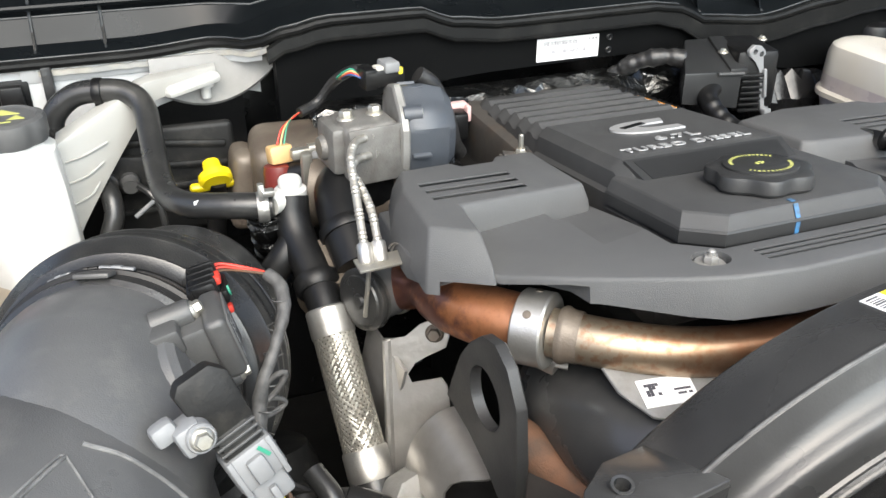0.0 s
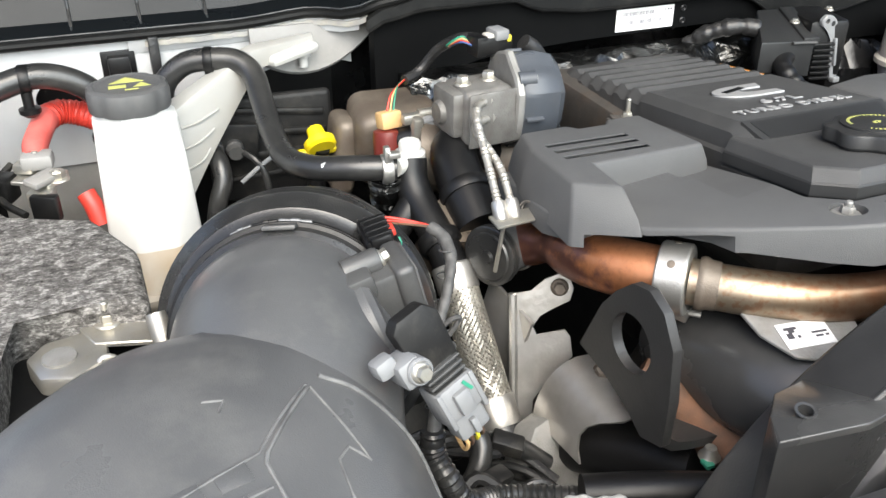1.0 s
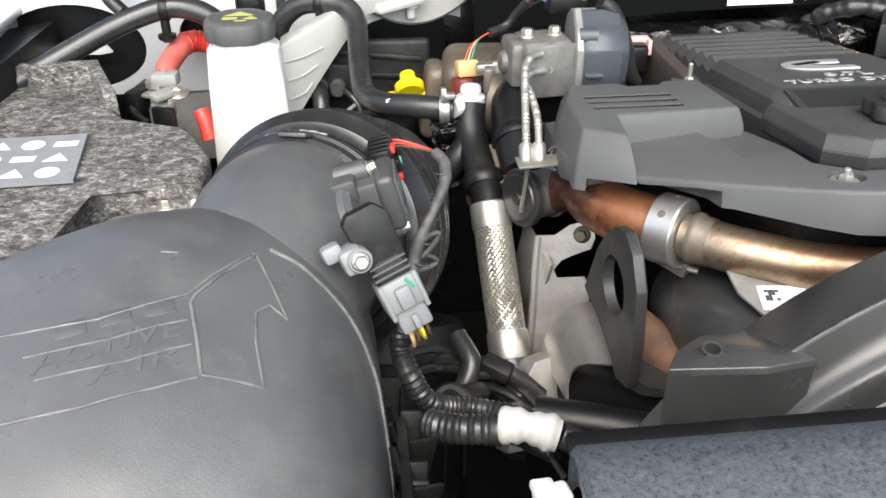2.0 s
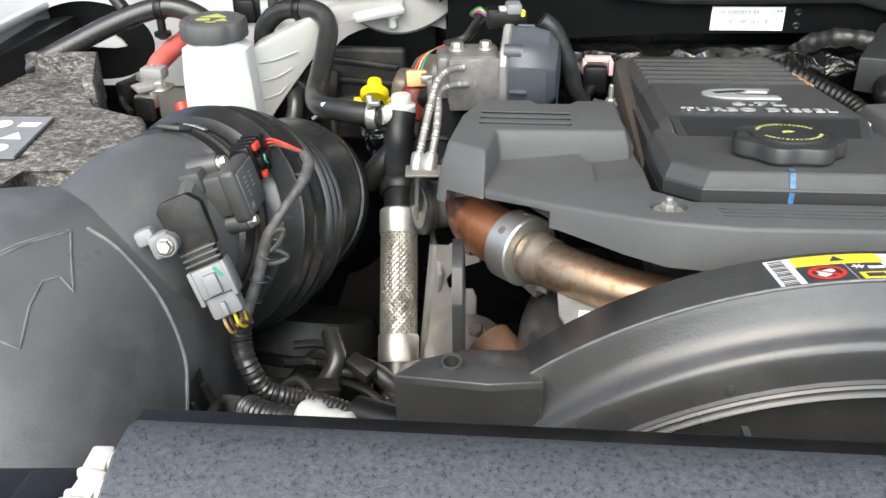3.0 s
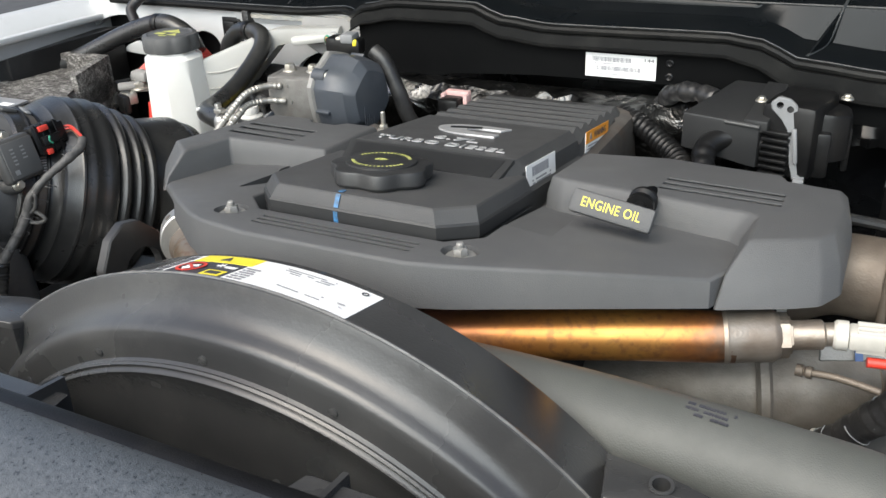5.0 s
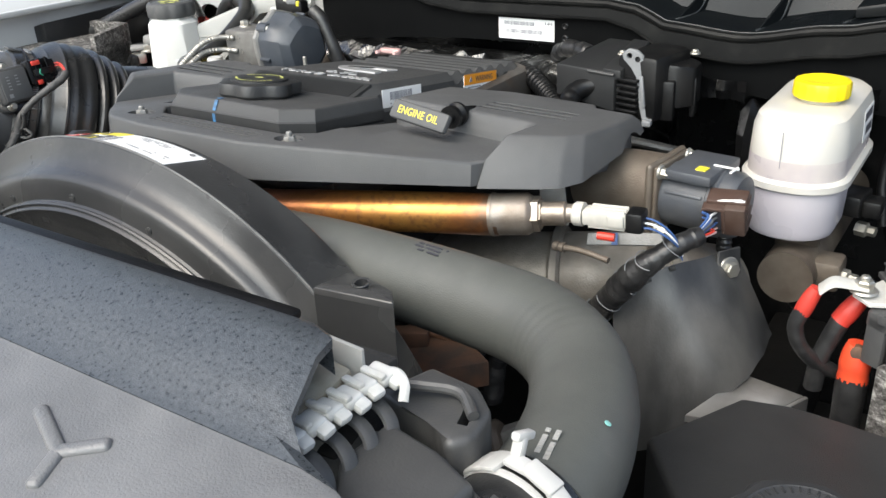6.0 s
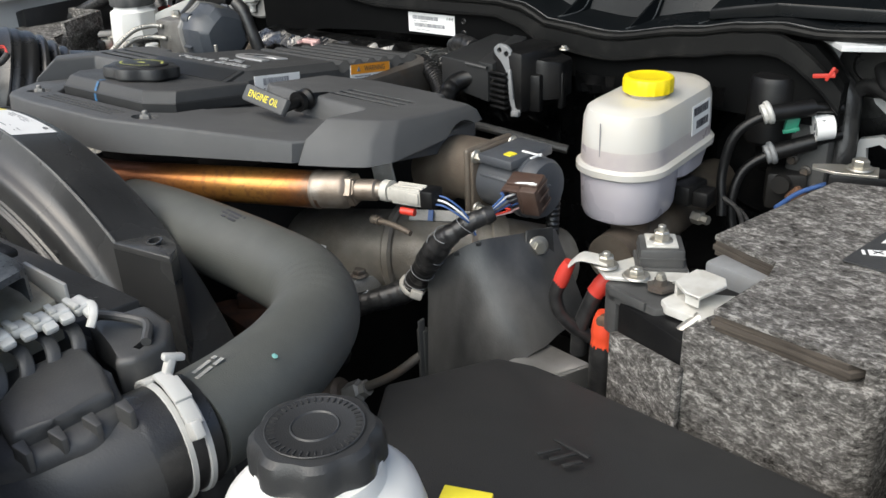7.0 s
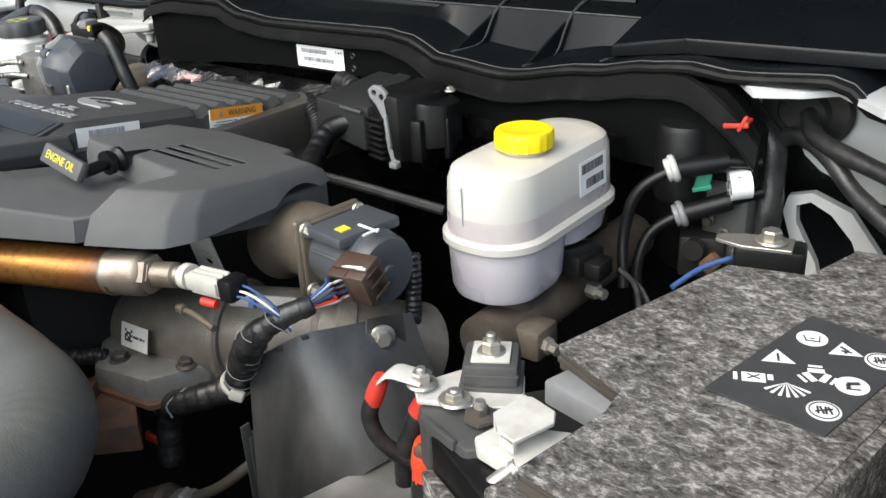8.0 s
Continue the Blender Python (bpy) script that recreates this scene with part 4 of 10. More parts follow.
def front_ring(w, y0, z, c=0.026):
    """Outline of the stepped front at one level, tilted like the deck."""
    return [(x, y, z + tilt * (y - 0.53)) for x, y in ((-w, 0.64), (-w, y0 + c), (-w + c, y0), (w - c, y0), (w, y0 + c), (w, 0.64))]


bm = bmesh.new()
skin(bm, [front_ring(*k) for k in ((0.1075, 0.4985, 1.095), (0.1075, 0.4985, 1.1490), (0.1050, 0.5012, 1.1502), (0.1050, 0.5012, 1.1522), (0.1078, 0.4982, 1.1534), (0.1078, 0.4982, 1.1640), (0.1068, 0.4993, 1.1658))])
fb_ = part("front_body", bm, M["valve"], vc, "stepped front part that carries the filler", 20)
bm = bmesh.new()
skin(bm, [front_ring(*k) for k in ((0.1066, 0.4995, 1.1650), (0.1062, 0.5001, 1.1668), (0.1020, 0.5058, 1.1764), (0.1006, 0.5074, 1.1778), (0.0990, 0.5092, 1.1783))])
part("top_deck", bm, M["valvetop"], fb_, "paler chamfered deck", 20)
bm = bmesh.new()
box(bm, 0.0042, 0.0007, 0.0260, pose(-0.0130, 0.4981, 1.1548))
box(bm, 0.0044, 0.0007, 0.0118, pose(-0.0128, 0.5023, 1.1760, -31))
box(bm, 0.0046, 0.0060, 0.0005, pose(-0.0126, 0.5112, 1.1815, -8))
part("paint_mark", bm, M["blue"], vc, "blue marker stripe")
# rear hump edge band between deck and rear part
bm = bmesh.new()
slab(bm, [(-0.082, 0.612, 1.1650), (0.084, 0.612, 1.1650), (0.088, 0.645, 1.1752), (-0.088, 0.645, 1.1752)], [1.150] * 4)
part("sloped_band", bm, M["valve"], vc)
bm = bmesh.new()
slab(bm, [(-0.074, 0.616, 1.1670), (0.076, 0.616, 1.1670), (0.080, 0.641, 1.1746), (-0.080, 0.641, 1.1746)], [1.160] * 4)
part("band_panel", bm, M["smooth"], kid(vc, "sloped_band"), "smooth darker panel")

# emblem and raised letters
mtop = onplane((0, 0.66, vz(0.66) + 0.0004), (1, 0, 0), (0, 1, tilt))
bm = bmesh.new()
n = 40
outer = []
for i in range(n + 1):
    a = math.pi * 0.5 + math.pi * i / n
    outer.append((0.004 + 0.042 * math.cos(a), 0.066 + 0.024 * math.sin(a)))
shape = [(0.036, 0.090), *outer, (0.036, 0.042), (0.036, 0.056), (0.012, 0.056)]
for i in range(13):
    a = -math.pi / 2 - math.pi * i / 12
    shape.append((0.004 + 0.010 * math.cos(a), 0.066 + 0.0085 * math.sin(a)))
shape += [(0.010, 0.0745), (0.030, 0.0745)]
plate(bm, shape, 0.002, mtop @ pose(-0.003, 0.021, 0.0018), 0.0004)
part("emblem", bm, M["emblem"], vc, "satin metal C-shaped emblem")
bm = bmesh.new()
box(bm, 0.034, 0.0075, 0.0006, mtop @ pose(-0.012, 0.093, 0.0020, 0, 0, 20))
part("emblem_bar", bm, M["black"], vc)
part("lettering", moved(stretch_to(letters("6.7L", 0.02, 0.0012, 1.1, 0.0004), 0.050, 0.0135), mtop @ pose(0.004, 0.0375, 0.0010)), M["emblem"], vc, "raised satin letters")
part("lettering", moved(stretch_to(letters("TURBO DIESEL", 0.02, 0.0012, 1.15, 0.0004), 0.142, 0.0130), mtop @ pose(-0.002, 0.0110, 0.0010)), M["emblem"], vc, "raised satin letters")

# labels on the flank
wl = thing("warning_label", (0.107, 0.87, 1.11), "orange and white warning label on the valve cover flank", "label")
mw = onplane((0.0966, 0.868, 1.1220), (0, 1, tilt), (-0.05, 0.0, 1))
bm = bmesh.new()
box(bm, 0.085, 0.030, 0.0006, mw)
part("paper", bm, M["paper"], wl)
bm = bmesh.new()
box(bm, 0.083, 0.0135, 0.0006, mw @ pose(0, 0.0092, 0.0004))
part("band", bm, M["orange"], kid(wl, "paper"), "orange heading band")
part("heading", moved(stretch_to(letters("WARNING", 0.02, 0.0003), 0.044, 0.0072), mw @ pose(0.008, 0.0092, 0.0009)), M["ink"], kid(wl, "paper"))
bm = bmesh.new()
bars(bm, mw @ pose(0, -0.0075, 0.0005), 0.076, 0.016, 5, 8)
plate(bm, [(-0.004, -0.003), (0.004, -0.003), (0, 0.004)], 0.0004, mw @ pose(-0.026, 0.0092, 0.0012))
part("print", bm, M["inkgrey"], kid(wl, "paper"))
vl = thing("bar_code_label", (0.1, 0.63, 1.14), "white bar code label folded over the valve cover edge", "label")
mv = onplane((0.0972, 0.690, 1.1475), (0, 1, tilt), (-0.10, 0.0, 1))
bm = bmesh.new()
box(bm, 0.078, 0.028, 0.0006, mv)
part("paper", bm, M["paper"], vl)
bm = bmesh.new()
barcode(bm, mv @ pose(-0.003, 0.006, 0.0005), 0.044, 0.009, 30, 12)
bars(bm, mv @ pose(0, -0.006, 0.0005), 0.05, 0.010, 3, 13)
part("print", bm, M["inkgrey"], kid(vl, "paper"))

# oil filler cap
oc = thing("oil_filler_cap", (-0.002, 0.560, 1.17), "black lobed oil filler cap with yellow print", "filler cap")


mc = onplane((-0.004, 0.560, 1.1690), (1, 0, 0), (0, 1, -0.13)) @ Matrix.Diagonal((0.97, 0.97, 0.80, 1.0))
bm = bmesh.new()
lathe(bm, [(0.030, 0.0), (0.034, 0.004), (0.034, 0.010)], mc, 32)
lathe(bm, [(0.040, 0.006), (0.0455, 0.008), (0.0475, 0.011), (0.0475, 0.0225), (0.0465, 0.0250), (0.043, 0.0265), (0.030, 0.027)], mc, 84, lambda a, i: 1.0 - 0.12 * (0.5 - 0.5 * math.cos(7 * (a + 0.2))) ** 1.2)
part("cap", bm, M["valve"], oc)
bm = bmesh.new()
lathe(bm, [(0.0325, 0.0268), (0.0325, 0.0290), (0.031, 0.0298)], mc, 48)
part("top_disc", bm, M["valve"], oc)
bm = bmesh.new()
rnd = random.Random(5)
for i in range(44):
    if i in (0, 1, 2, 3, 21, 22, 23, 24, 25, 43):
        continue
    a = 2 * math.pi * i / 44
    box(bm, rnd.uniform(0.0010, 0.0024), 0.0030, 0.0003, mc @ pose(0.0258 * math.cos(a), 0.0258 * math.sin(a), 0.0300, 0, 0, math.degrees(a) + 90))
box(bm, 0.0022, 0.0070, 0.0003, mc @ pose(0.002, 0.0, 0.0300, 0, 0, -50))
box(bm, 0.0070, 0.0018, 0.0003, mc @ pose(-0.001, 0.002, 0.0302, 0, 0, 15))
box(bm, 0.0035, 0.0030, 0.0003, mc @ pose(-0.004, -0.001, 0.0300, 0, 0, 15))
part("print", bm, M["yprint"], kid(oc, "top_disc"), "ring of faded yellow print")
bm = bmesh.new()
lathe(bm, [(0.0340, 0.0015), (0.0375, 0.0018), (0.0380, 0.0035), (0.0345, 0.0040)], mc, 40, cap=False)
tube(bm, [mc @ Vector(p) for p in ((-0.034, -0.012, 0.003), (-0.044, -0.022, 0.004), (-0.036, -0.034, 0.003), (-0.014, -0.040, 0.003), (0.006, -0.040, 0.003))], 0.0018, 8, 6)
part("tether", bm, M["black"], oc, "thin black tether strap")

# dipstick handle
dh = thing("dipstick_handle", (0.2, 0.6, 1.15), "black dipstick handle with yellow ENGINE OIL lettering", "dipstick")
md = onplane((0.2000, 0.5765, 1.1715), (1, -0.05, -0.13), (0, 0.62, 1.0))
bm = bmesh.new()
box(bm, 0.070, 0.0200, 0.009, md @ pose(0, 0, -0.0045), 0.003, 2)
part("tag", bm, M["cover"], dh)
part("lettering", moved(stretch_to(letters("ENGINE OIL", 0.02, 0.0004, 1.05), 0.050, 0.0080), md @ pose(0.0, 0.0005, 0.0003)), M["lyellow"], kid(dh, "tag"), "yellow letters")
bm = bmesh.new()
rod(bm, (0.218, 0.588, 1.160), (0.212, 0.628, 1.160), 0.006, 14)
lathe(bm, [(0.0125, 0), (0.0125, 0.004), (0.009, 0.008), (0.012, 0.012), (0.012, 0.018)], along((0.2125, 0.632, 1.160), (0.214, 0.60, 1.160)), 20)
part("stem", bm, M["black"], dh)

# ---- exhaust gas pipe across the front ----
pl = thing("heat_tinted_elbow", (-0.26, 0.6, 1.03), "copper-brown heat-tinted exhaust gas elbow", "pipe")
bm = bmesh.new()
tube(bm, [(-0.2935, 0.7095, 1.048), (-0.284, 0.690, 1.056), (-0.276, 0.650, 1.071), (-0.262, 0.600, 1.081), (-0.246, 0.571, 1.0845), (-0.215, 0.532, 1.088)], 0.0265, 28, 8, lambda s, t: 0.84 - 0.22 * math.exp(-((s - 0.052) / 0.020) ** 2) + 0.16 * min(1.0, max(0.0, (s - 0.060) / 0.05)))
part("pipe", bm, M["copperL"], pl)
bm = bmesh.new()
lathe(bm, [(0.0170, 0), (0.0192, 0.0015), (0.0192, 0.0035), (0.0170, 0.005)], along((-0.2755, 0.648, 1.0715), (-0.262, 0.600, 1.081)), 32, cap=False)
part("weld_bead", bm, M["egr"], pl, "dark weld bead")
cp = thing("pipe_clamp", (-0.222, 0.54, 1.05), "bright steel band clamp round the exhaust gas pipe", "clamp")
ca, cb = Vector((-0.2312, 0.5500, 1.0872)), Vector((-0.2133, 0.5309, 1.0890))
bm = bmesh.new()
L = (cb - ca).length
lathe(bm, [(0.0305, 0), (0.0318, 0.0015), (0.0318, L - 0.0015), (0.0305, L)], along(ca, cb), 40)
part("band", bm, M["steel"], cp)
bm = bmesh.new()
for a in (20, 75, 130):
    ax = along(ca, cb)
    lathe(bm, [(0.0035, 0), (0.0035, 0.0007), (0.002, 0.0009)], ax @ pose(0, 0, L * 0.5) @ pose(0, 0, 0, 0, 0, a) @ pose(0.0316, 0, 0, 0, 90, 0), 16)
part("punch_mark", bm, M["egr"], cp, "tarnished round marks")
bm = bmesh.new()
box(bm, 0.012, 0.030, 0.016, pose(-0.212, 0.548, 1.050, 10, 0, 40), 0.002)
rod(bm, (-0.232, 0.556, 1.052), (-0.196, 0.53, 1.05), 0.0035, 10)
part("lug", bm, M["steel"], cp)

pr = thing("exhaust_gas_pipe", (0.05, 0.49, 1.05), "long heat-tinted exhaust gas pipe, golden and copper", "pipe")
bm = bmesh.new()
tube(bm, [(-0.214, 0.531, 1.088), (-0.175, 0.497, 1.088), (-0.120, 0.470, 1.085), (-0.05, 0.458, 1.083), (0.04, 0.463, 1.083), (0.14, 0.496, 1.086), (0.23, 0.528, 1.089), (0.308, 0.5535, 1.0915)], 0.0205, 28, 8)
part("pipe", bm, M["copperR"], pr)
bm = bmesh.new()
lathe(bm, [(0.0225, 0), (0.0240, 0.003), (0.0240, 0.006), (0.022, 0.010), (0.0215, 0.018)], along((-0.209, 0.5265, 1.088), (-0.17, 0.493, 1.088)), 32)
part("flare", bm, M["egr"], pr)

# sensor fitting at the end of the pipe
sn = thing("pressure_sensor", (0.37, 0.57, 1.06), "steel pipe fitting with a cream sensor plug and blue wires", "sensor")
e0, e1 = Vector((0.300, 0.551, 1.0915)), Vector((0.340, 0.5625, 1.0955))
bm = bmesh.new()
L = (e1 - e0).length
lathe(bm, [(0.0212, 0), (0.0215, 0.003), (0.0205, 0.005), (0.0205, L - 0.006), (0.018, L - 0.002), (0.016, L)], along(e0, e1), 32)
part("sleeve", bm, M["dullsteel"], sn, "dull brown steel sleeve")
bm = bmesh.new()
d = (e1 - e0).normalized()
lathe(bm, [(0.0175, 0), (0.0175, 0.007), (0.0145, 0.0075), (0.0145, 0.009), (0.0105, 0.010)], along(e1 - d * 0.001, e1 + d), 6)
lathe(bm, [(0.0115, 0), (0.0115, 0.022), (0.009, 0.024), (0.009, 0.036)], along(e1 + d * 0.008, e1 + d), 20)
part("hex_nut", bm, M["dullsteel"], sn, "dull hex nut and body")
p0 = e1 + d * 0.038
p1 = Vector((0.431, 0.578, 1.1015))
bm = bmesh.new()
mm = along(p0, p1)
L = (p1 - p0).length
lathe(bm, [(0.010, 0), (0.0115, 0.002), (0.0115, 0.010)], mm, 20)
box(bm, 0.019, 0.015, L - 0.012, mm @ pose(0, 0, 0.010 + (L - 0.012) / 2), 0.003)
box(bm, 0.023, 0.012, 0.016, mm @ pose(0, 0, L - 0.012), 0.002)
for k in (-1, 0, 1):
    box(bm, 0.0035, 0.019, L - 0.02, mm @ pose(0.0065 * k, 0, 0.012 + (L - 0.012) / 2), 0.001)
part("plug", bm, M["cream"], sn, "cream plastic plug")
bm = bmesh.new()
box(bm, 0.022, 0.020, 0.016, mm @ pose(0, 0, L + 0.005), 0.003)
part("end_cap", bm, M["black"], sn)
bm = bmesh.new()
box(bm, 0.013, 0.010, 0.006, mm @ pose(0.0, 0, 0) @ pose(0, 0, L * 0.62) @ pose(0, -0.0, 0) @ Matrix.Translation((0, 0, 0)), 0.001)
lathe(bm, [(0.004, -0.008), (0.004, 0.008)], pose(0.410, 0.571, 1.083, 0, 90, 10), 12)
part("lock_tab", bm, M["lred"], sn, "red locking tab")
for k, mt in enumerate(("bluewire", "paper", "bluewire")):
    bm = bmesh.new()
    o = 0.004 * (k - 1.5)
    tube(bm, [(0.436, 0.579 + o, 1.102 + o), (0.452, 0.583 + o, 1.100 + o * 0.6), (0.467, 0.592 + o, 1.085), (0.473, 0.602, 1.062 - o)], 0.0011, 8, 5)
    part("wire", bm, M[mt], sn)

bm = bmesh.new()
mt = onplane((0.325, 0.632, 1.080), (0.95, 0.25, 0.0), (0.05, -0.25, 1))
plate(bm, [(-0.013, -0.030), (0.015, -0.030), (0.012, 0.026), (-0.014, 0.024)], 0.0025, mt, 0.0006)
g = bmesh.new()
lathe(g, [(0.0042, -0.02), (0.0042, 0.02)], mt @ pose(0.002, -0.006, 0), 16)
bm = carve(bm, [g])
bars(bm, mt @ pose(0.0, 0.008, 0.0017), 0.013, 0.005, 2, 51, 0.4, 0.8, 0.0004)
part("strap_tab", bm, M["brightzinc"], sn, "flat steel strap with a hole")

# small hose end below the sensor
bm = bmesh.new()
tube(bm, [(0.36, 0.575, 1.060), (0.385, 0.571, 1.063), (0.415, 0.567, 1.061)], 0.0030, 12, 4)
lathe(bm, [(0.005, 0), (0.005, 0.005), (0.0035, 0.006), (0.005, 0.008), (0.005, 0.012)], along((0.355, 0.576, 1.060), (0.385, 0.571, 1.062)), 14)
single("vacuum_nipple", bm, M["egr"], "brass nipple with a short black hose below the sensor", "hose")

# ---- valve with motor on the right of the cover ----
ev = thing("gas_valve", (0.45, 0.71, 1.03), "grey motor valve with brown flange beside the engine cover", "valve")
bm = bmesh.new()
tube(bm, [(0.33, 0.72, 1.060), (0.365, 0.715, 1.079), (0.412, 0.711, 1.082)], 0.037, 28, 6)
part("neck", bm, M["egr"], ev, "tarnished brown neck")
bm = bmesh.new()
m = onplane((0.414, 0.711, 1.081), (0.12, 1, 0), (0, 0, 1))
box(bm, 0.078, 0.078, 0.008, m, 0.010, 3)
box(bm, 0.074, 0.074, 0.005, m @ pose(0, 0, 0.007), 0.010, 3)
part("flange", bm, M["egr"], ev, "brown square flange")
for dy, dz in ((-1, 1), (1, 1), (-1, -1), (1, -1)):
    p = m @ Vector((0.031 * dy, 0.031 * dz, 0.009))
    hexbolt(ev, p, m.to_3x3() @ Vector((0, 0, 1)), 0.0055, 0.010, 0.008)
bm = bmesh.new()
mo = m @ pose(0, 0, 0.009) @ Matrix.Diagonal((0.90, 0.90, 0.86, 1))
lathe(bm, [(0.036, 0), (0.0365, 0.004), (0.0365, 0.056), (0.0395, 0.058), (0.0395, 0.066), (0.0375, 0.068), (0.0375, 0.080), (0.034, 0.087), (0.024, 0.089), (0.008, 0.089), (0.007, 0.092)], mo, 40)
box(bm, 0.080, 0.012, 0.056, mo @ pose(0, 0.036, 0.036), 0.003)
part("motor", bm, M["motor"], ev, "dark grey finned motor housing")
for k in range(7):
    bm = bmesh.new()
    a = 20 + 23 * k
    box(bm, 0.004, 0.004, 0.046, mo @ pose(0.0365 * math.cos(radians(a)), 0.0365 * math.sin(radians(a)), 0.030, 0, 0, a), 0.001)
    part("housing_rib", bm, M["motor"], kid(ev, "motor"))
bm = bmesh.new()
box(bm, 0.012, 0.0016, 0.012, mo @ pose(-0.020, 0.0425, 0.045))
part("paint_dot", bm, M["lyellow"], ev, "yellow paint dot")
bm = bmesh.new()
box(bm, 0.0025, 0.0016, 0.030, mo @ pose(-0.004, 0.0435, 0.066))
part("chalk_mark", bm, M["paper"], kid(ev, "motor"), "white chalk mark")
bm = bmesh.new()
box(bm, 0.02, 0.0016, 0.0025, mo @ pose(-0.010, 0.0440, 0.078))
part("chalk_mark", bm, M["paper"], kid(ev, "motor"), "white chalk mark")
bm = bmesh.new()
box(bm, 0.003, 0.020, 0.0016, mo @ pose(-0.020, 0.01, 0.0915))
part("chalk_mark", bm, M["paper"], kid(ev, "motor"), "white chalk mark")
mb = onplane((0.4900, 0.670, 1.0845), (1, 0.10, 0.05), (0, -0.35, 1)) @ Matrix.Diagonal((0.82, 0.82, 0.82, 1))
bm = bmesh.new()
box(bm, 0.046, 0.046, 0.026, mb @ pose(0.003, 0.002, -0.004), 0.003)
box(bm, 0.024, 0.040, 0.034, mb @ pose(0.014, 0.002, 0.002), 0.003)
box(bm, 0.004, 0.036, 0.014, mb @ pose(-0.021, 0.002, 0.012), 0.001)
box(bm, 0.004, 0.036, 0.014, mb @ pose(0.001, 0.002, 0.012), 0.001)
box(bm, 0.022, 0.004, 0.014, mb @ pose(-0.010, 0.019, 0.012), 0.001)
plug = part("plug", bm, M["brown"], ev, "dirty brown wiring plug with an open face")
bm = bmesh.new()
box(bm, 0.019, 0.034, 0.002, mb @ pose(-0.010, 0.001, 0.0105))
part("socket", bm, M["ink"], plug)
for k in range(3):
    bm = bmesh.new()
    box(bm, 0.048, 0.004, 0.028, mb @ pose(0.003, -0.014 + 0.015 * k, -0.003), 0.001)
    part("plug_rib", bm, M["brown"], plug)
for k, mt in enumerate(("bluewire", "paper", "bluewire", "greyconn", "ink", "bluewire", "lred", "pink")):
    a = mb @ Vector((-0.016 + 0.009 * (k % 2), 0.014 - 0.004 * k, 0.010))
    o = 0.0028 * (k - 3.5)
    low = 0.004 if k > 5 else 0.0
    bm = bmesh.new()
    tube(bm, [a, a + Vector((-0.003, -0.010, -0.001)), Vector((0.4865 + 0.3 * o, 0.640 + 0.3 * o, 1.0855 - o * 0.7 - low)), Vector((0.4790, 0.616, 1.0790 - 0.35 * o))], 0.0012, 8, 5)
    part("wire", bm, M[mt], ev)
for x, y, w in ((0.006, 0.0252, 0.030), (0.018, 0.0248, 0.012)):
    bm = bmesh.new()
    box(bm, w, 0.0016, 0.003, mb @ pose(x, y, 0.006, 0, 0, 6), 0.0006)
    part("chalk_mark", bm, M["paper"], plug, "white paint smear")

# taped wiring loom below the valve
hl = thing("wiring_loom", (0.42, 0.6, 1.0), "black taped wiring loom with a cable tie", "wiring loom")
loom_line = [(0.484, 0.620, 1.081), (0.467, 0.602, 1.073), (0.446, 0.589, 1.056), (0.428, 0.589, 1.035), (0.412, 0.593, 1.013), (0.394, 0.599, 0.988), (0.380, 0.602, 0.971), (0.360, 0.585, 0.962), (0.335, 0.572, 0.952), (0.305, 0.580, 0.932), (0.287, 0.585, 0.916), (0.279, 0.583, 0.890), (0.275, 0.58, 0.85)]
bm = bmesh.new()
tube(bm, loom_line, 0.0128, 20, 16, lambda s, t: 0.58 + 0.42 * min(1.0, s / 0.075) + 0.075 * ((s * 95) % 1.0) + 0.05 * math.sin(s * 75 + 1) + 0.035 * math.sin(s * 260))
part("loom", bm, M["tape"], hl)
axis = [Vector(p) for p in spline(loom_line, 4)]
for k, i in enumerate((5, 8, 10, 13, 15, 17, 20, 22)):
    q = along(axis[i], axis[i + 1]) @ pose(0, 0, 0, 14 * math.sin(k * 2.1), 10 * math.cos(k * 1.7), 0)
    strand = bmesh.new()
    tube(strand, [q @ Vector((0.0142 * math.cos(t), 0.0142 * math.sin(t), 0.0025 * math.sin(2 * t))) for t in [radians(-60 + 47 * k + 22 * i) for i in range(11)]], 0.0005, 6, 2)
    part("tape_edge", strand, M["greyconn"], kid(hl, "loom"), "frayed pale tape edge")
bm = bmesh.new()
a, b = Vector((0.385, 0.6015, 0.977)), Vector((0.378, 0.6015, 0.968))
lathe(bm, [(0.0140, 0), (0.0158, 0.001), (0.0158, 0.004), (0.0140, 0.005)], along(a, b), 24)
box(bm, 0.014, 0.008, 0.010, pose(0.400, 0.588, 0.975, 0, 20, 30), 0.002)
part("cable_tie", bm, M["cream"], kid(hl, "loom"), "pale translucent cable tie")
bm = bmesh.new()
tube(bm, [axis[31] + Vector((0.0, 0.0, 0.0145)), axis[33] + Vector((0.0, -0.014, 0.006)), axis[33] + Vector((0.004, -0.014, -0.008))], 0.0011, 8, 6)
part("tape_edge", bm, M["greyconn"], kid(hl, "loom"), "frayed pale tape edge")
cb2 = thing("small_connector", (0.262, 0.585, 0.87), "small black connector with a red lock on thin wires", "connector")
bm = bmesh.new()
box(bm, 0.020, 0.016, 0.030, pose(0.258, 0.585, 0.880, 10, 20, 20), 0.003)
part("body", bm, M["black"], cb2)
bm = bmesh.new()
box(bm, 0.018, 0.006, 0.012, pose(0.254, 0.576, 0.872, 10, 20, 20), 0.002)
part("lock", bm, M["lred"], cb2, "red lock tab")
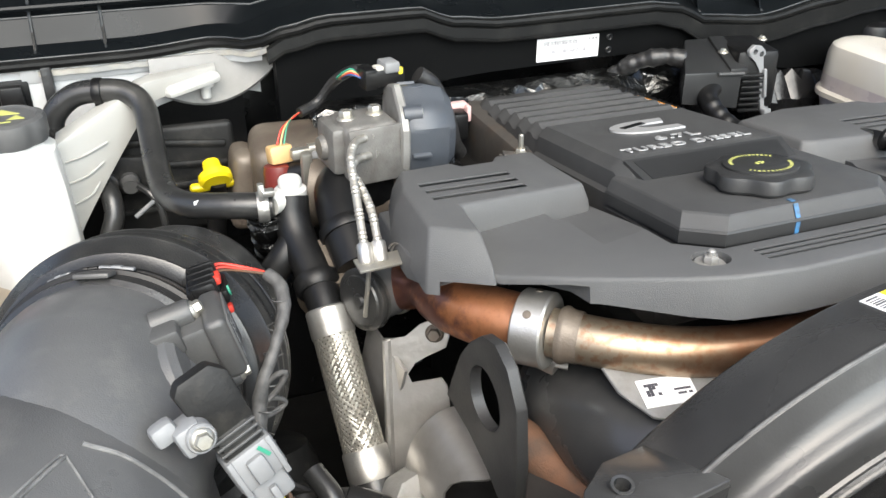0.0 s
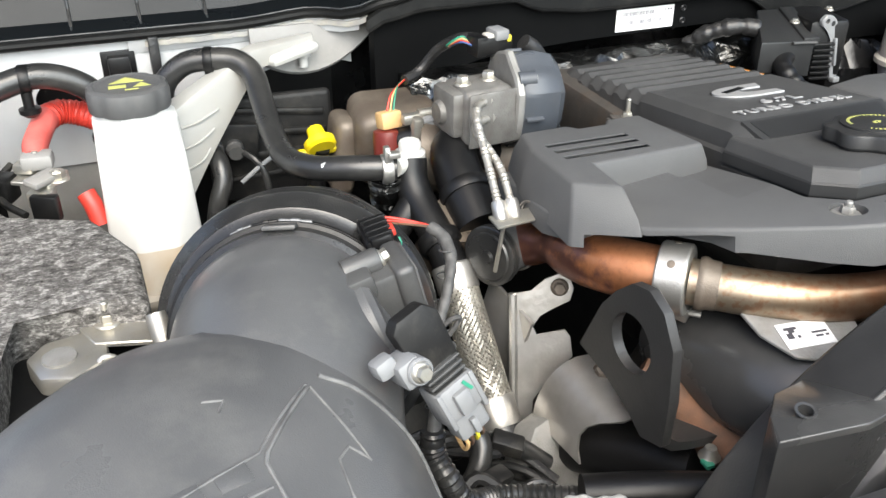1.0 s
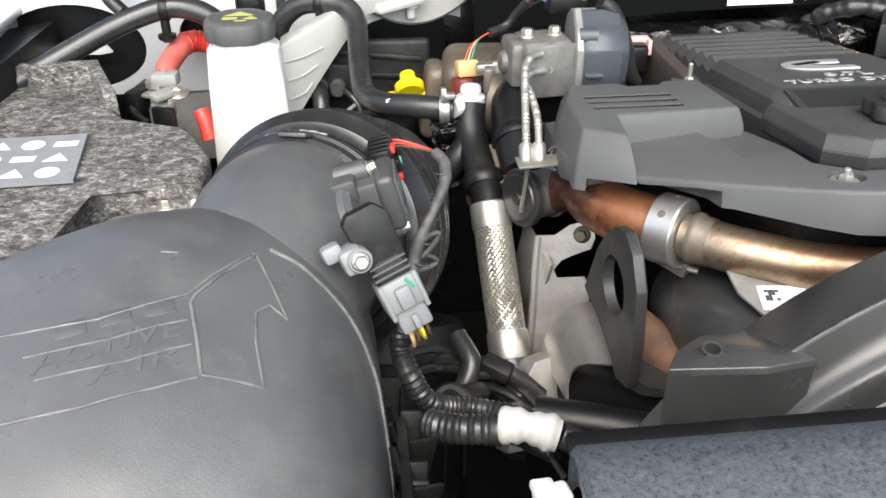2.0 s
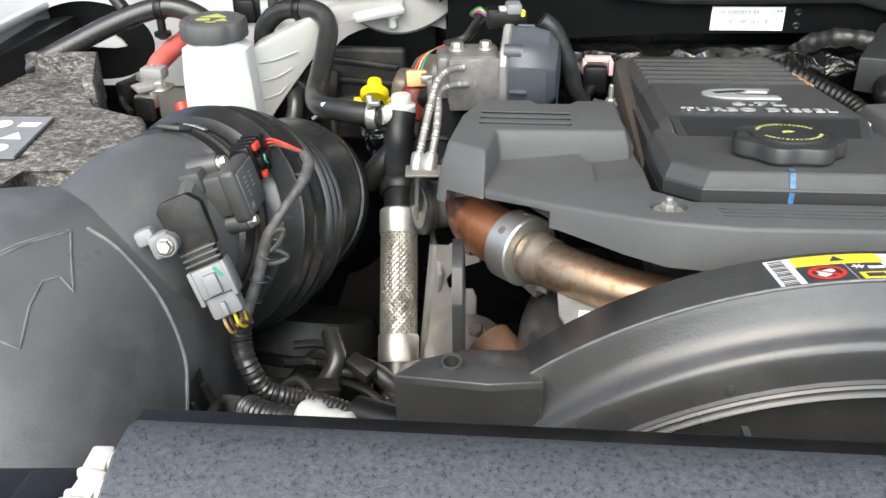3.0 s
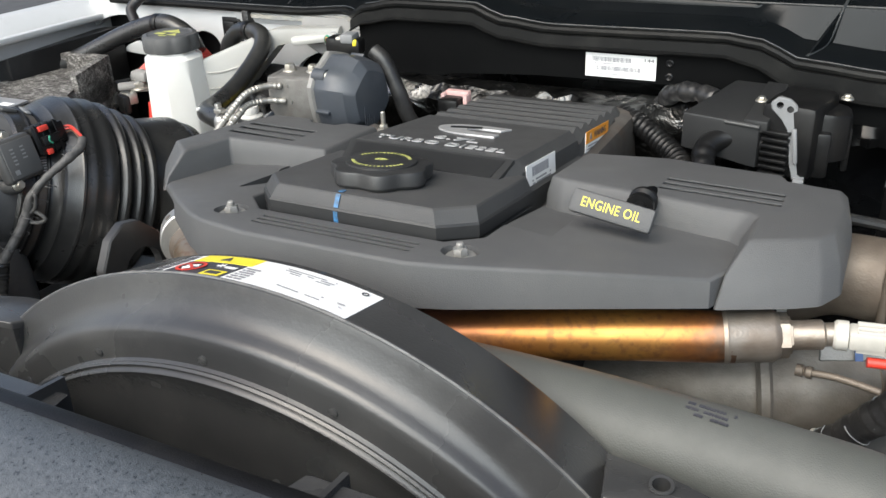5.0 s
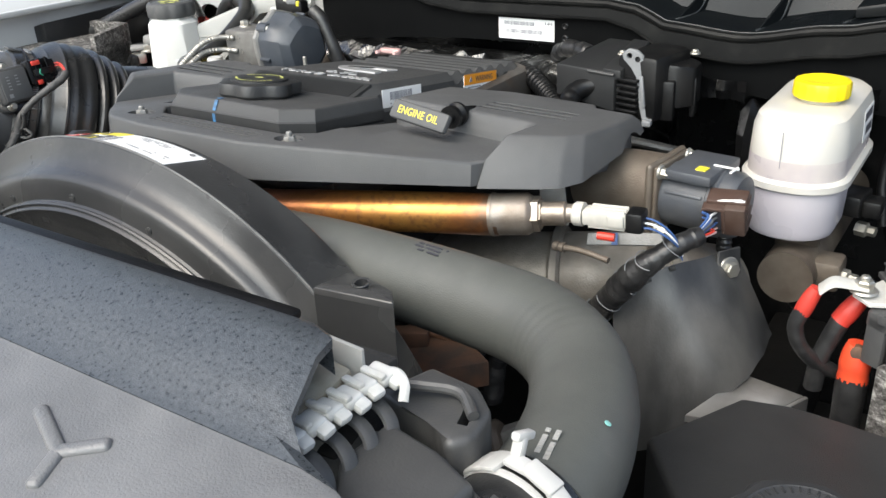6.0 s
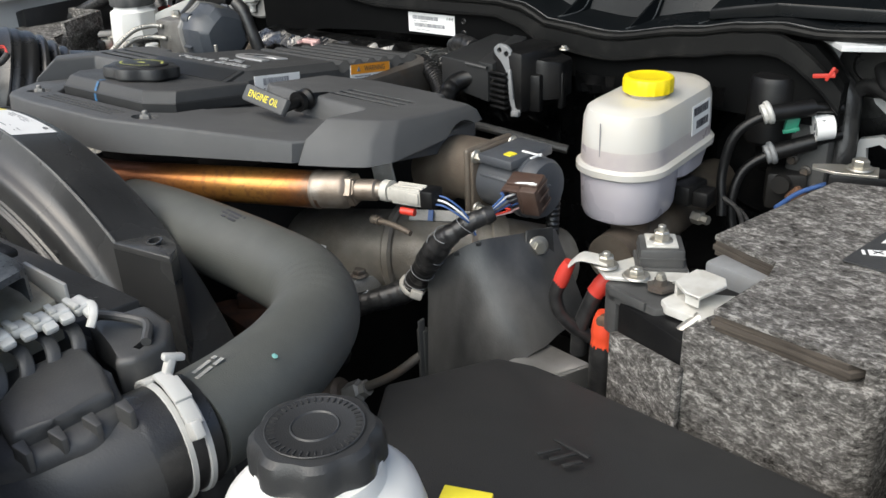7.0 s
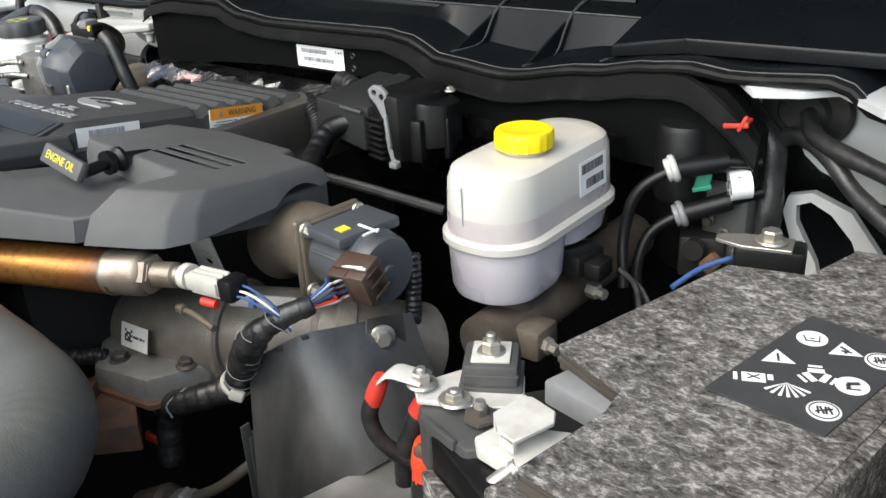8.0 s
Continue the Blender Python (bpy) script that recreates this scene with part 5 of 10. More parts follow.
for k in range(3):
    bm = bmesh.new()
    tube(bm, [(0.263 + 0.004 * k, 0.584, 0.893), (0.262 + 0.003 * k, 0.578, 0.912), (0.252 + 0.004 * k, 0.574, 0.925), (0.244, 0.585, 0.915 + 0.004 * k)], 0.0014, 8, 6)
    part("wire", bm, M["greyconn"] if k == 1 else M["ink"], cb2)
fp = thing("fuel_line", (0.33, 0.56, 0.83), "dull hex fitting on a thin black line", "pipe")
bm = bmesh.new()
lathe(bm, [(0.013, 0), (0.014, 0.002), (0.014, 0.022), (0.010, 0.025), (0.010, 0.034)], along((0.310, 0.555, 0.825), (0.350, 0.565, 0.850)), 6)
part("hex_fitting", bm, M["cast"], fp, "dull hex fitting")
bm = bmesh.new()
tube(bm, [(0.335, 0.561, 0.842), (0.370, 0.572, 0.866), (0.395, 0.590, 0.890), (0.405, 0.61, 0.90)], 0.0055, 12, 8)
part("line", bm, M["iron"], fp)
bm = bmesh.new()
lathe(bm, [(0.020, 0), (0.024, 0.003), (0.024, 0.040), (0.018, 0.045)], along((0.270, 0.540, 0.805), (0.315, 0.556, 0.828)), 20)
part("union", bm, M["egr"], fp, "tarnished union")


# ---- fan shroud ----
fs = thing("fan_shroud", (0.02, 0.33, 0.7), "glossy black arched fan shroud with bolted ears", "fan shroud")
FX, FZ = 0.02, 0.82
prof = [(0.392, 0.356), (0.388, 0.359), (0.336, 0.3698), (0.333, 0.3712), (0.3305, 0.3726), (0.3285, 0.3715), (0.3265, 0.3672), (0.3225, 0.3565), (0.3170, 0.3490), (0.3120, 0.3462), (0.3080, 0.3448), (0.3050, 0.3425), (0.3030, 0.3390), (0.3022, 0.3340), (0.3018, 0.3200), (0.2995, 0.3185), (0.2975, 0.3192), (0.2960, 0.3178), (0.2972, 0.3155), (0.2955, 0.3148), (0.2940, 0.3128), (0.2960, 0.3090), (0.2990, 0.2900), (0.2990, 0.2300), (0.3050, 0.2300), (0.3050, 0.3150), (0.3130, 0.3400), (0.3300, 0.3640), (0.392, 0.350)]
bm = bmesh.new()
rings = []
for i in range(73):
    a = radians(-8 + 196 * i / 72)
    rings.append([(FX + r * math.cos(a), y, FZ + r * math.sin(a)) for y, r in prof])
skin(bm, rings)
part("arch", bm, M["gloss"], fs)
# thin pale tube that draws the highlight along the crest
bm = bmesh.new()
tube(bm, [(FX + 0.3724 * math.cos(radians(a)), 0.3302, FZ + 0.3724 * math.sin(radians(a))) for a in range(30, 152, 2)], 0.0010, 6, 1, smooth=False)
part("crest_edge", bm, M["ductedge"], kid(fs, "arch"), "pale highlight line on the crest")
for x, hy, hz, outline in ((-0.266, 0.336, 1.1135, [(-0.303, 0.3180, 1.1140), (-0.240, 0.3080, 1.1180), (-0.204, 0.3150, 1.1165), (-0.213, 0.3880, 1.0880), (-0.258, 0.3720, 1.0990), (-0.287, 0.3440, 1.1100)]), (0.304, 0.343, 1.1125, [(0.276, 0.3180, 1.1140), (0.346, 0.3285, 1.1130), (0.332, 0.3460, 1.1120), (0.300, 0.3650, 1.1030), (0.262, 0.3760, 1.0980)])):
    bm = bmesh.new()
    slab(bm, outline, [p[2] - 0.006 for p in outline], 0.0018, 3)
    hole = bmesh.new()
    lathe(hole, [(0.0058, -0.020), (0.0058, 0.03)], pose(x, hy, hz - 0.004), 24)
    bm = carve(bm, [hole])
    ear = part("ear", bm, M["gloss"], fs, "flat mounting ear with a bolt hole")
    cx = sum(p[0] for p in outline) / len(outline)
    cy = sum(p[1] for p in outline) / len(outline)
    bm = bmesh.new()
    skin(bm, [[(cx + (p[0] - cx) * k, cy + (p[1] - cy) * k, p[2] - 0.005 if k > 0.98 else 0.93) for p in outline] for k in (0.99, 0.965)], cap=False)
    part("ear_skirt", bm, M["gloss"], ear)
    bm = bmesh.new()
    lathe(bm, [(0.0057, -0.002), (0.0076, 0.0003), (0.0072, 0.0010), (0.0053, 0.0006), (0.0053, -0.006), (0.0057, -0.006)], pose(x, hy, hz, 8 if x < 0 else 6), 28, cap=False)
    part("hole_rim", bm, M["gloss"], ear)
for a in (56, 74, 92, 110, 128):
    bm = bmesh.new()
    p = Vector((FX + 0.3255 * math.cos(radians(a)), 0.3020, FZ + 0.3255 * math.sin(radians(a))))
    lathe(bm, [(0.0036, -0.002), (0.0036, 0.0008), (0.0020, 0.0016)], along(p, p + Vector((0, -1, 0.02))), 14)
    part("rivet", bm, M["gloss"], fs)
for x0, x1 in ((-0.36, FX - 0.004), (FX + 0.004, 0.40)):
    bm = bmesh.new()
    slab(bm, [(x0, 0.205, 1.125), (x1, 0.205, 1.125), (x1, 0.262, 1.120), (x0, 0.262, 1.120)], 1.10, 0.003)
    cut = bmesh.new()
    rod(cut, (FX, 0.19, FZ), (FX, 0.28, FZ), 0.316, 64)
    bm = carve(bm, [cut])
    part("front_panel", bm, M["gloss"], fs)
for x in (-0.17, -0.09, 0.14, 0.215):
    bm = bmesh.new()
    zz = FZ + math.sqrt(max(0.0, 0.33 ** 2 - (x - FX) ** 2))
    slab(bm, [(x - 0.002, 0.20, zz + 0.004), (x + 0.002, 0.20, zz + 0.004), (x + 0.002, 0.268, zz - 0.004), (x - 0.002, 0.268, zz - 0.004)], zz - 0.05)
    part("stiffener", bm, M["gloss"], fs)

sl = thing("refrigerant_label", (0.03, 0.36, 1.18), "white and yellow air conditioning label on the shroud", "label")


def on_arch(bm, x0, x1, y0, y1, h):
    """A thin sticker bent over the top of the shroud."""
    rings = []
    for i in range(13):
        x = x0 + (x1 - x0) * i / 12
        ring = []
        for y in (y0, y1):
            r = 0.3715 - (y - 0.328) * 0.2083 + h
            ring.append((x, y, FZ + math.sqrt(r * r - (x - FX) ** 2)))
        rings.append([ring[0], ring[1], (ring[1][0], ring[1][1], ring[1][2] - 0.0004), (ring[0][0], ring[0][1], ring[0][2] - 0.0004)])
    skin(bm, rings)


bm = bmesh.new()
on_arch(bm, -0.062, 0.103, 0.332, 0.381, 0.0005)
pap = part("paper", bm, M["paper"], sl)
bm = bmesh.new()
on_arch(bm, -0.046, 0.007, 0.3640, 0.3805, 0.0009)
part("yellow_band", bm, M["lyellow"], pap, "yellow heading band")
bm = bmesh.new()
on_arch(bm, -0.047, -0.018, 0.3325, 0.3630, 0.0009)
part("dark_panel", bm, M["ink"], pap, "dark picture panel")
bm = bmesh.new()
on_arch(bm, -0.0172, 0.0045, 0.3325, 0.3630, 0.0009)
part("dark_panel", bm, M["ink"], pap, "dark picture panel")
bm = bmesh.new()
on_arch(bm, -0.0145, 0.0020, 0.3345, 0.3455, 0.0012)
part("yellow_picture", bm, M["lyellow"], pap, "yellow picture field")
bm = bmesh.new()
on_arch(bm, -0.0115, -0.0010, 0.3370, 0.3430, 0.0015)
part("dark_picture", bm, M["ink"], pap)
for k in range(16):
    bm = bmesh.new()
    on_arch(bm, -0.0600, -0.0510, 0.3345 + 0.0028 * k, 0.3360 + 0.0028 * k - 0.0004 * (k % 3), 0.0009)
    part("code_bar", bm, M["ink"], pap)


def arch_pose(x, y, h):
    """A pose on the shroud's top with z along its slope."""
    r = 0.3715 - (y - 0.328) * 0.2083 + h
    z = FZ + math.sqrt(r * r - (x - FX) ** 2)
    return onplane((x, y, z), (1, 0, -(x - FX) / (z - FZ)), (0, 1, -0.2083))


bm = bmesh.new()
mr_ = arch_pose(-0.0325, 0.3475, 0.0014)
lathe(bm, [(0.0088, 0), (0.0112, 0), (0.0112, 0.0004), (0.0088, 0.0004)], mr_, 28, cap=False)
box(bm, 0.0200, 0.0022, 0.0004, mr_ @ pose(0, 0, 0.0002, 0, 0, -42))
part("red_ring", bm, M["lred"], pap, "red prohibition ring")
bm = bmesh.new()
box(bm, 0.010, 0.0045, 0.0004, mr_ @ pose(0.000, 0.002, 0.0001, 0, 0, 20))
box(bm, 0.006, 0.006, 0.0004, mr_ @ pose(-0.002, -0.003, 0.0001, 0, 0, 40))
part("picture", bm, M["paper"], pap)
bm = bmesh.new()
ms2 = arch_pose(-0.0118, 0.3555, 0.0014)
for k in range(3):
    box(bm, 0.0075, 0.0009, 0.0003, ms2 @ pose(0, 0, 0, 0, 0, 60 * k))
bars(bm, arch_pose(-0.0015, 0.3535, 0.0014), 0.010, 0.0045, 2, 77, 0.6, 0.9)
part("symbol", bm, M["paper"], pap)
bm = bmesh.new()
plate(bm, [(-0.0045, -0.0045), (0.0045, -0.0045), (0, 0.0045)], 0.0003, arch_pose(-0.020, 0.3725, 0.0014))
part("triangle", bm, M["ink"], pap)
bm = bmesh.new()
bars(bm, arch_pose(0.0140, 0.3480, 0.0010), 0.012, 0.026, 6, 78, 0.45, 0.85)
bars(bm, arch_pose(0.0520, 0.3700, 0.0010), 0.040, 0.010, 3, 79, 0.25, 0.55)
bars(bm, arch_pose(0.0700, 0.3450, 0.0010), 0.050, 0.010, 2, 80, 0.20, 0.35)
part("print", bm, M["inkgrey"], pap)
bm = bmesh.new()
lathe(bm, [(0.0016, 0), (0.0026, 0), (0.0026, 0.0003), (0.0016, 0.0003)], arch_pose(0.0930, 0.3745, 0.0010), 16, cap=False)
part("print", bm, M["ink"], pap)

# ---- radiator top shield ----
ts = thing("radiator_shield", (0.02, 0.1, 1.15), "blue-grey textured plastic shield over the radiator", "radiator shield")
strip = [(0.1735, 1.172), (0.1735, 1.1935), (0.166, 1.1975), (0.150, 1.1965), (0.118, 1.184), (0.107, 1.176), (0.098, 1.1735), (0.099, 1.1690), (0.109, 1.1710), (0.120, 1.1788), (0.151, 1.1918), (0.165, 1.1925), (0.1692, 1.1900), (0.1692, 1.172)]
end_ys, end_xs = (-0.42, 0.02, 0.045, 0.070, 0.088, 0.098, 0.107, 0.118, 0.134, 0.150, 0.166, 0.1735), (0.64, 0.64, 0.615, 0.561, 0.515, 0.488, 0.461, 0.446, 0.439, 0.436, 0.433, 0.424)
front = [(0.0978, 1.1730), (0.088, 1.1712), (0.070, 1.1680), (0.045, 1.1630), (0.02, 1.158), (-0.10, 1.135), (-0.30, 1.085), (-0.42, 1.03), (-0.42, 1.02), (-0.30, 1.075), (0.088, 1.160)]
for name, prof, mt, lb in (("textured_strip", strip, "shield", "dark textured strip along the top"), ("panel", front, "shieldgrey", "smooth front panel, greyed lighter for the sky's sheen")):
    bm = bmesh.new()
    rings = []
    for x in [-0.405, -0.402, -0.30, -0.2, -0.1, 0.0, 0.1, 0.2, 0.3, 0.36, 0.400, 0.425, 0.437]:
        ring = []
        for y, z in prof:
            xx = x
            if x > 0.35:
                xx = 0.35 + (x - 0.35) * (float(np.interp(y, end_ys, end_xs)) - 0.35) / 0.087
            ring.append((xx, y, z - (0.004 if x < -0.403 or x > 0.43 else 0)))
        rings.append(ring)
    if name == "panel":
        skin(bm, rings)
    else:
        got = skin(bm, rings, cap=False)
        half = len(prof) // 2
        for row in (got[:len(prof)], got[-len(prof):]):
            for i in range(half - 1):
                bm.faces.new((row[i], row[i + 1], row[-2 - i], row[-1 - i]))
        bmesh.ops.recalc_face_normals(bm, faces=bm.faces)
    part(name, bm, M[mt], ts, lb)
for x, y in ((0.318, 0.069), (0.371, 0.068), (0.358, 0.037)):
    bm = bmesh.new()
    d = Vector((x - 0.352, y - 0.055, 0.2 * (y - 0.055)))
    box(bm, d.length + 0.006, 0.0085, 0.006, onplane(Vector((0.352, 0.055, 1.165)) + d * 0.5, d, (-d.y, d.x, 0)), 0.0028, 3)
    part("mark_arm", bm, M["shieldgrey"], kid(ts, "panel"), "arm of a raised mark")
bm = bmesh.new()
box(bm, 0.800, 0.012, 0.006, pose(-0.005, 0.179, 1.189), 0.002)
part("back_lip", bm, M["black"], ts, "black lip along the back edge")

# radiator and its end tank under the shield
rd = thing("radiator", (0.05, 0.14, 0.7), "radiator with black end tank and white retaining clips", "radiator")
bm = bmesh.new()
box(bm, 0.84, 0.05, 0.58, pose(0.02, 0.175, 0.84), 0.004)
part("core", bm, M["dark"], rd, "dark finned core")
tank = bmesh.new()
slab(tank, [(0.420, 0.140, 1.128), (0.428, 0.178, 1.130), (0.446, 0.190, 1.130), (0.490, 0.180, 1.130), (0.527, 0.168, 1.128), (0.536, 0.140, 1.126), (0.520, 0.104, 1.124), (0.50, 0.080, 1.122), (0.44, 0.09, 1.124)], [1.095] * 9, 0.010, 4)
tank = part("end_tank", tank, M["tank"], rd, "dusty black plastic end tank")
bm = bmesh.new()
slab(bm, [(0.446, 0.146, 1.137), (0.450, 0.185, 1.138), (0.488, 0.177, 1.138), (0.519, 0.164, 1.137), (0.513, 0.128, 1.136), (0.507, 0.104, 1.134), (0.470, 0.112, 1.135)], 1.122, 0.005, 3)
part("raised_pad", bm, M["tank"], tank)
bm = bmesh.new()
tube(bm, [(0.526, 0.200, 1.086), (0.521, 0.165, 1.086), (0.508, 0.130, 1.084), (0.482, 0.095, 1.080), (0.45, 0.06, 1.075)], 0.0375, 32, 6)
part("neck", bm, M["tank"], tank)
for k in range(4):
    bm = bmesh.new()
    y = 0.130 + 0.018 * k
    tube(bm, [(0.430, y, 1.146), (0.442, y + 0.001, 1.145), (0.453, y - 0.002, 1.140), (0.459, y - 0.007, 1.130)], 0.0048, 10, 5, flat=0.55)
    part("tank_rib", bm, M["tank"], tank)
for k in range(4):
    p = Vector((0.510, 0.106, 1.128)).lerp(Vector((0.527, 0.162, 1.130)), k / 3)
    bm = bmesh.new()
    slab(bm, [(p.x, p.y - 0.004, p.z + 0.004), (p.x + 0.012, p.y - 0.002, p.z + 0.001), (p.x + 0.012, p.y + 0.002, p.z + 0.001), (p.x, p.y + 0.004, p.z + 0.004)], p.z - 0.012, 0.001)
    part("tank_tab", bm, M["tank"], tank)
# hooked bracket behind the tank
bm = bmesh.new()
slab(bm, [(0.420, 0.206, 1.132), (0.440, 0.243, 1.137), (0.476, 0.238, 1.137), (0.494, 0.222, 1.136), (0.497, 0.196, 1.135), (0.487, 0.184, 1.135), (0.470, 0.200, 1.137), (0.446, 0.202, 1.134)], 1.108, 0.005, 3)
g = bmesh.new()
slab(g, [(0.478, 0.222, 1.16), (0.486, 0.216, 1.16), (0.489, 0.203, 1.16), (0.483, 0.202, 1.16)], 1.05)
bm = carve(bm, [g])
hook = part("hose_bracket", bm, M["tank"], rd, "hooked black bracket behind the tank")
bm = bmesh.new()
tube(bm, [(0.432, 0.210, 1.140), (0.452, 0.214, 1.143), (0.474, 0.220, 1.142), (0.490, 0.208, 1.139)], 0.0035, 10, 6)
part("bracket_rib", bm, M["tank"], hook)
bm = bmesh.new()
slab(bm, [(0.370, 0.112, 1.164), (0.428, 0.120, 1.156), (0.424, 0.188, 1.160), (0.370, 0.190, 1.168)], 1.125, 0.002)
part("core_edge", bm, M["foam"], rd, "yellowed foam edge")
bm = bmesh.new()
slab(bm, [(0.385, 0.189, 1.177), (0.428, 0.193, 1.170), (0.428, 0.196, 1.170), (0.385, 0.192, 1.177)], 1.148, 0.001)
part("edge_flap", bm, M["milky"], rd, "upright white flap")
rnd = random.Random(12)
for k in range(6):
    bm = bmesh.new()
    m = pose(0.431 + 0.0015 * (k % 2) + 0.001 * k, 0.128 + 0.0135 * k, 1.156, rnd.uniform(-6, 6), rnd.uniform(-10, 6), 84 + rnd.uniform(-8, 8))
    box(bm, 0.0138, 0.0165, 0.0072, m, 0.0028, 3)
    box(bm, 0.0095, 0.009, 0.006, m @ pose(0.002, -0.009, -0.002, 20, 0, 0), 0.0022)
    box(bm, 0.0050, 0.016, 0.0035, m @ pose(-0.004, 0.001, 0.004), 0.0014)
    part("clip", bm, M["clip"], rd, "white plastic retaining clip")
bm = bmesh.new()
tube(bm, [(0.436, 0.198, 1.157), (0.446, 0.200, 1.158), (0.454, 0.196, 1.155), (0.457, 0.190, 1.148)], 0.0030, 10, 6, flat=0.6)
part("clip", bm, M["clip"], rd, "curved white clip end")
bm = bmesh.new()
lathe(bm, [(0.004, -0.010), (0.0065, -0.006), (0.0065, 0.004), (0.003, 0.007)], pose(0.424, 0.126, 1.160, 20, 10, 0), 14)
part("clip", bm, M["clip"], rd, "round white clip end")

# black bracket and white clips at the shield's other end
rb = thing("shield_bracket", (-0.45, 0.13, 1.1), "black bracket with white clip strip beside the radiator shield", "bracket")
bm = bmesh.new()
slab(bm, [(-0.50, 0.165, 1.166), (-0.41, 0.17, 1.168), (-0.41, 0.06, 1.160), (-0.49, 0.06, 1.155)], 1.10, 0.004)
slab(bm, [(-0.455, 0.160, 1.172), (-0.41, 0.165, 1.172), (-0.41, 0.07, 1.166), (-0.462, 0.07, 1.166)], 1.12, 0.003)
part("bracket", bm, M["black"], rb)
bm = bmesh.new()
box(bm, 0.012, 0.045, 0.002, pose(-0.487, 0.135, 1.166), 0.0008)
part("slot", bm, M["white"], rb, "white slot")
for k in range(4):
    bm = bmesh.new()
    m = pose(-0.415 + 0.002 * (k % 2), 0.160 - 0.017 * k, 1.177, 7 * (k % 3) - 6, 8 * (k % 2) - 5, 8 - 11 * (k % 2))
    box(bm, 0.017, 0.013, 0.008, m, 0.0030, 3)
    box(bm, 0.011, 0.017, 0.005, m @ pose(-0.003, 0, 0.003, 0, 9, 0), 0.0018)
    box(bm, 0.008, 0.006, 0.006, m @ pose(-0.009, -0.004, -0.001, 12, 0, 20), 0.0018)
    part("clip", bm, M["clip"], rb, "white plastic clip")

# ---- upper coolant hose ----
uh = thing("coolant_hose", (0.45, 0.3, 1.03), "thick grey-black rubber coolant hose with white clamp", "hose")
bm = bmesh.new()
tube(bm, [(0.10, 0.455, 1.056), (0.20, 0.438, 1.068), (0.29, 0.426, 1.074), (0.36, 0.420, 1.074), (0.425, 0.407, 1.075), (0.474, 0.372, 1.076), (0.504, 0.320, 1.079), (0.521, 0.262, 1.083), (0.527, 0.205, 1.086)], 0.0370, 32, 26, lambda s, t: 1.0 + 0.0045 * math.sin(s * 520) * max(0.0, 1 - abs(s - 0.37) / 0.07) + 0.006 * math.sin(s * 23))
part("hose", bm, M["hose"], uh)
bm = bmesh.new()
tube(bm, [(0.527, 0.207, 1.0855), (0.5245, 0.185, 1.087), (0.520, 0.166, 1.0862)], 0.0386, 32, 6, lambda s, t: 1.0 - 0.02 * (s > 0.036))
part("cuff", bm, M["rubber"], uh, "black rubber cuff")
a, b = Vector((0.5265, 0.202, 1.086)), Vector((0.5225, 0.178, 1.0868))
ring = along(a, b)
bm = bmesh.new()
for z, w in ((0.0, 0.0045), (0.0125, 0.0045)):
    lathe(bm, [(0.0388, z), (0.0406, z + 0.0006), (0.0406, z + w - 0.0006), (0.0388, z + w)], ring, 48, cap=False)
part("clamp", bm, M["white"], uh, "white spring clamp")
bm = bmesh.new()
up = ring.inverted().to_3x3() @ Vector((-0.15, 0, 1))
th = math.atan2(up.y, up.x)
for da, wd, lift in ((0.20, 0.019, 0.0), (0.42, 0.019, 0.0), (0.64, 0.017, 0.0)):
    m = ring @ pose(0, 0, 0.0085, 0, 0, math.degrees(th + da)) @ pose(0.0412 + lift, 0, 0, 0, 90, 0)
    box(bm, wd, 0.0105, 0.0028, m, 0.0010)
part("clamp_bridge", bm, M["white"], kid(uh, "clamp"), "broad band of the clamp")
bm = bmesh.new()
for da, wd, ln, lift in ((-0.16, 0.010, 0.016, 0.0032), (-0.48, 0.012, 0.020, 0.0045), (-0.85, 0.011, 0.020, 0.0030)):
    m = ring @ pose(0, 0, 0.0085, 0, 0, math.degrees(th + da)) @ pose(0.0412 + lift, 0, 0, 0, 90, 0)
    box(bm, wd, ln, 0.0042, m, 0.0014)
m = ring @ pose(0, 0, 0.0045, 0, 0, math.degrees(th - 0.05)) @ pose(0.0412, 0, 0, 0, 90, 0)
part("clamp_lever", bm, M["white"], kid(uh, "clamp"), "locking lever of the clamp")
bm = bmesh.new()
box(bm, 0.006, 0.007, 0.016, m @ pose(0.001, 0, 0.006, 0, 25, 0), 0.0016)
box(bm, 0.015, 0.006, 0.005, m @ pose(0.006, 0, 0.013, 0, 20, 0), 0.0016)
part("clamp_tab", bm, M["white"], kid(uh, "clamp"), "upright tab of the clamp")
bm = bmesh.new()
m = ring @ pose(0, 0, 0.0105, 0, 0, math.degrees(th - 1.12)) @ pose(0.0412, 0, 0, 0, 90, 0)
box(bm, 0.007, 0.012, 0.013, m @ pose(0, 0, 0.005), 0.0016)
part("clamp_tab", bm, M["white"], kid(uh, "clamp"), "lower tab of the clamp")
bm = bmesh.new()
lathe(bm, [(0.0022, 0), (0.0022, 0.0006), (0.001, 0.0008)], along((0.5420, 0.270, 1.1135), (0.60, 0.30, 1.22)), 12)
part("paint_dot", bm, M["teal"], kid(uh, "hose"), "turquoise paint dot")
bm = bmesh.new()
rnd = random.Random(7)
for cx, cy, cz, r in ((0.315, 0.422, 1.1112, -8),):
    bars(bm, onplane((cx, cy, cz), (math.cos(radians(r)), math.sin(radians(r)), 0), (-math.sin(radians(r)), math.cos(radians(r)), 0)), 0.032, 0.016, 3, 21, 0.45, 0.7, 0.0006)
part("print", bm, M["ink"], kid(uh, "hose"), "faded hose print")
bm = bmesh.new()
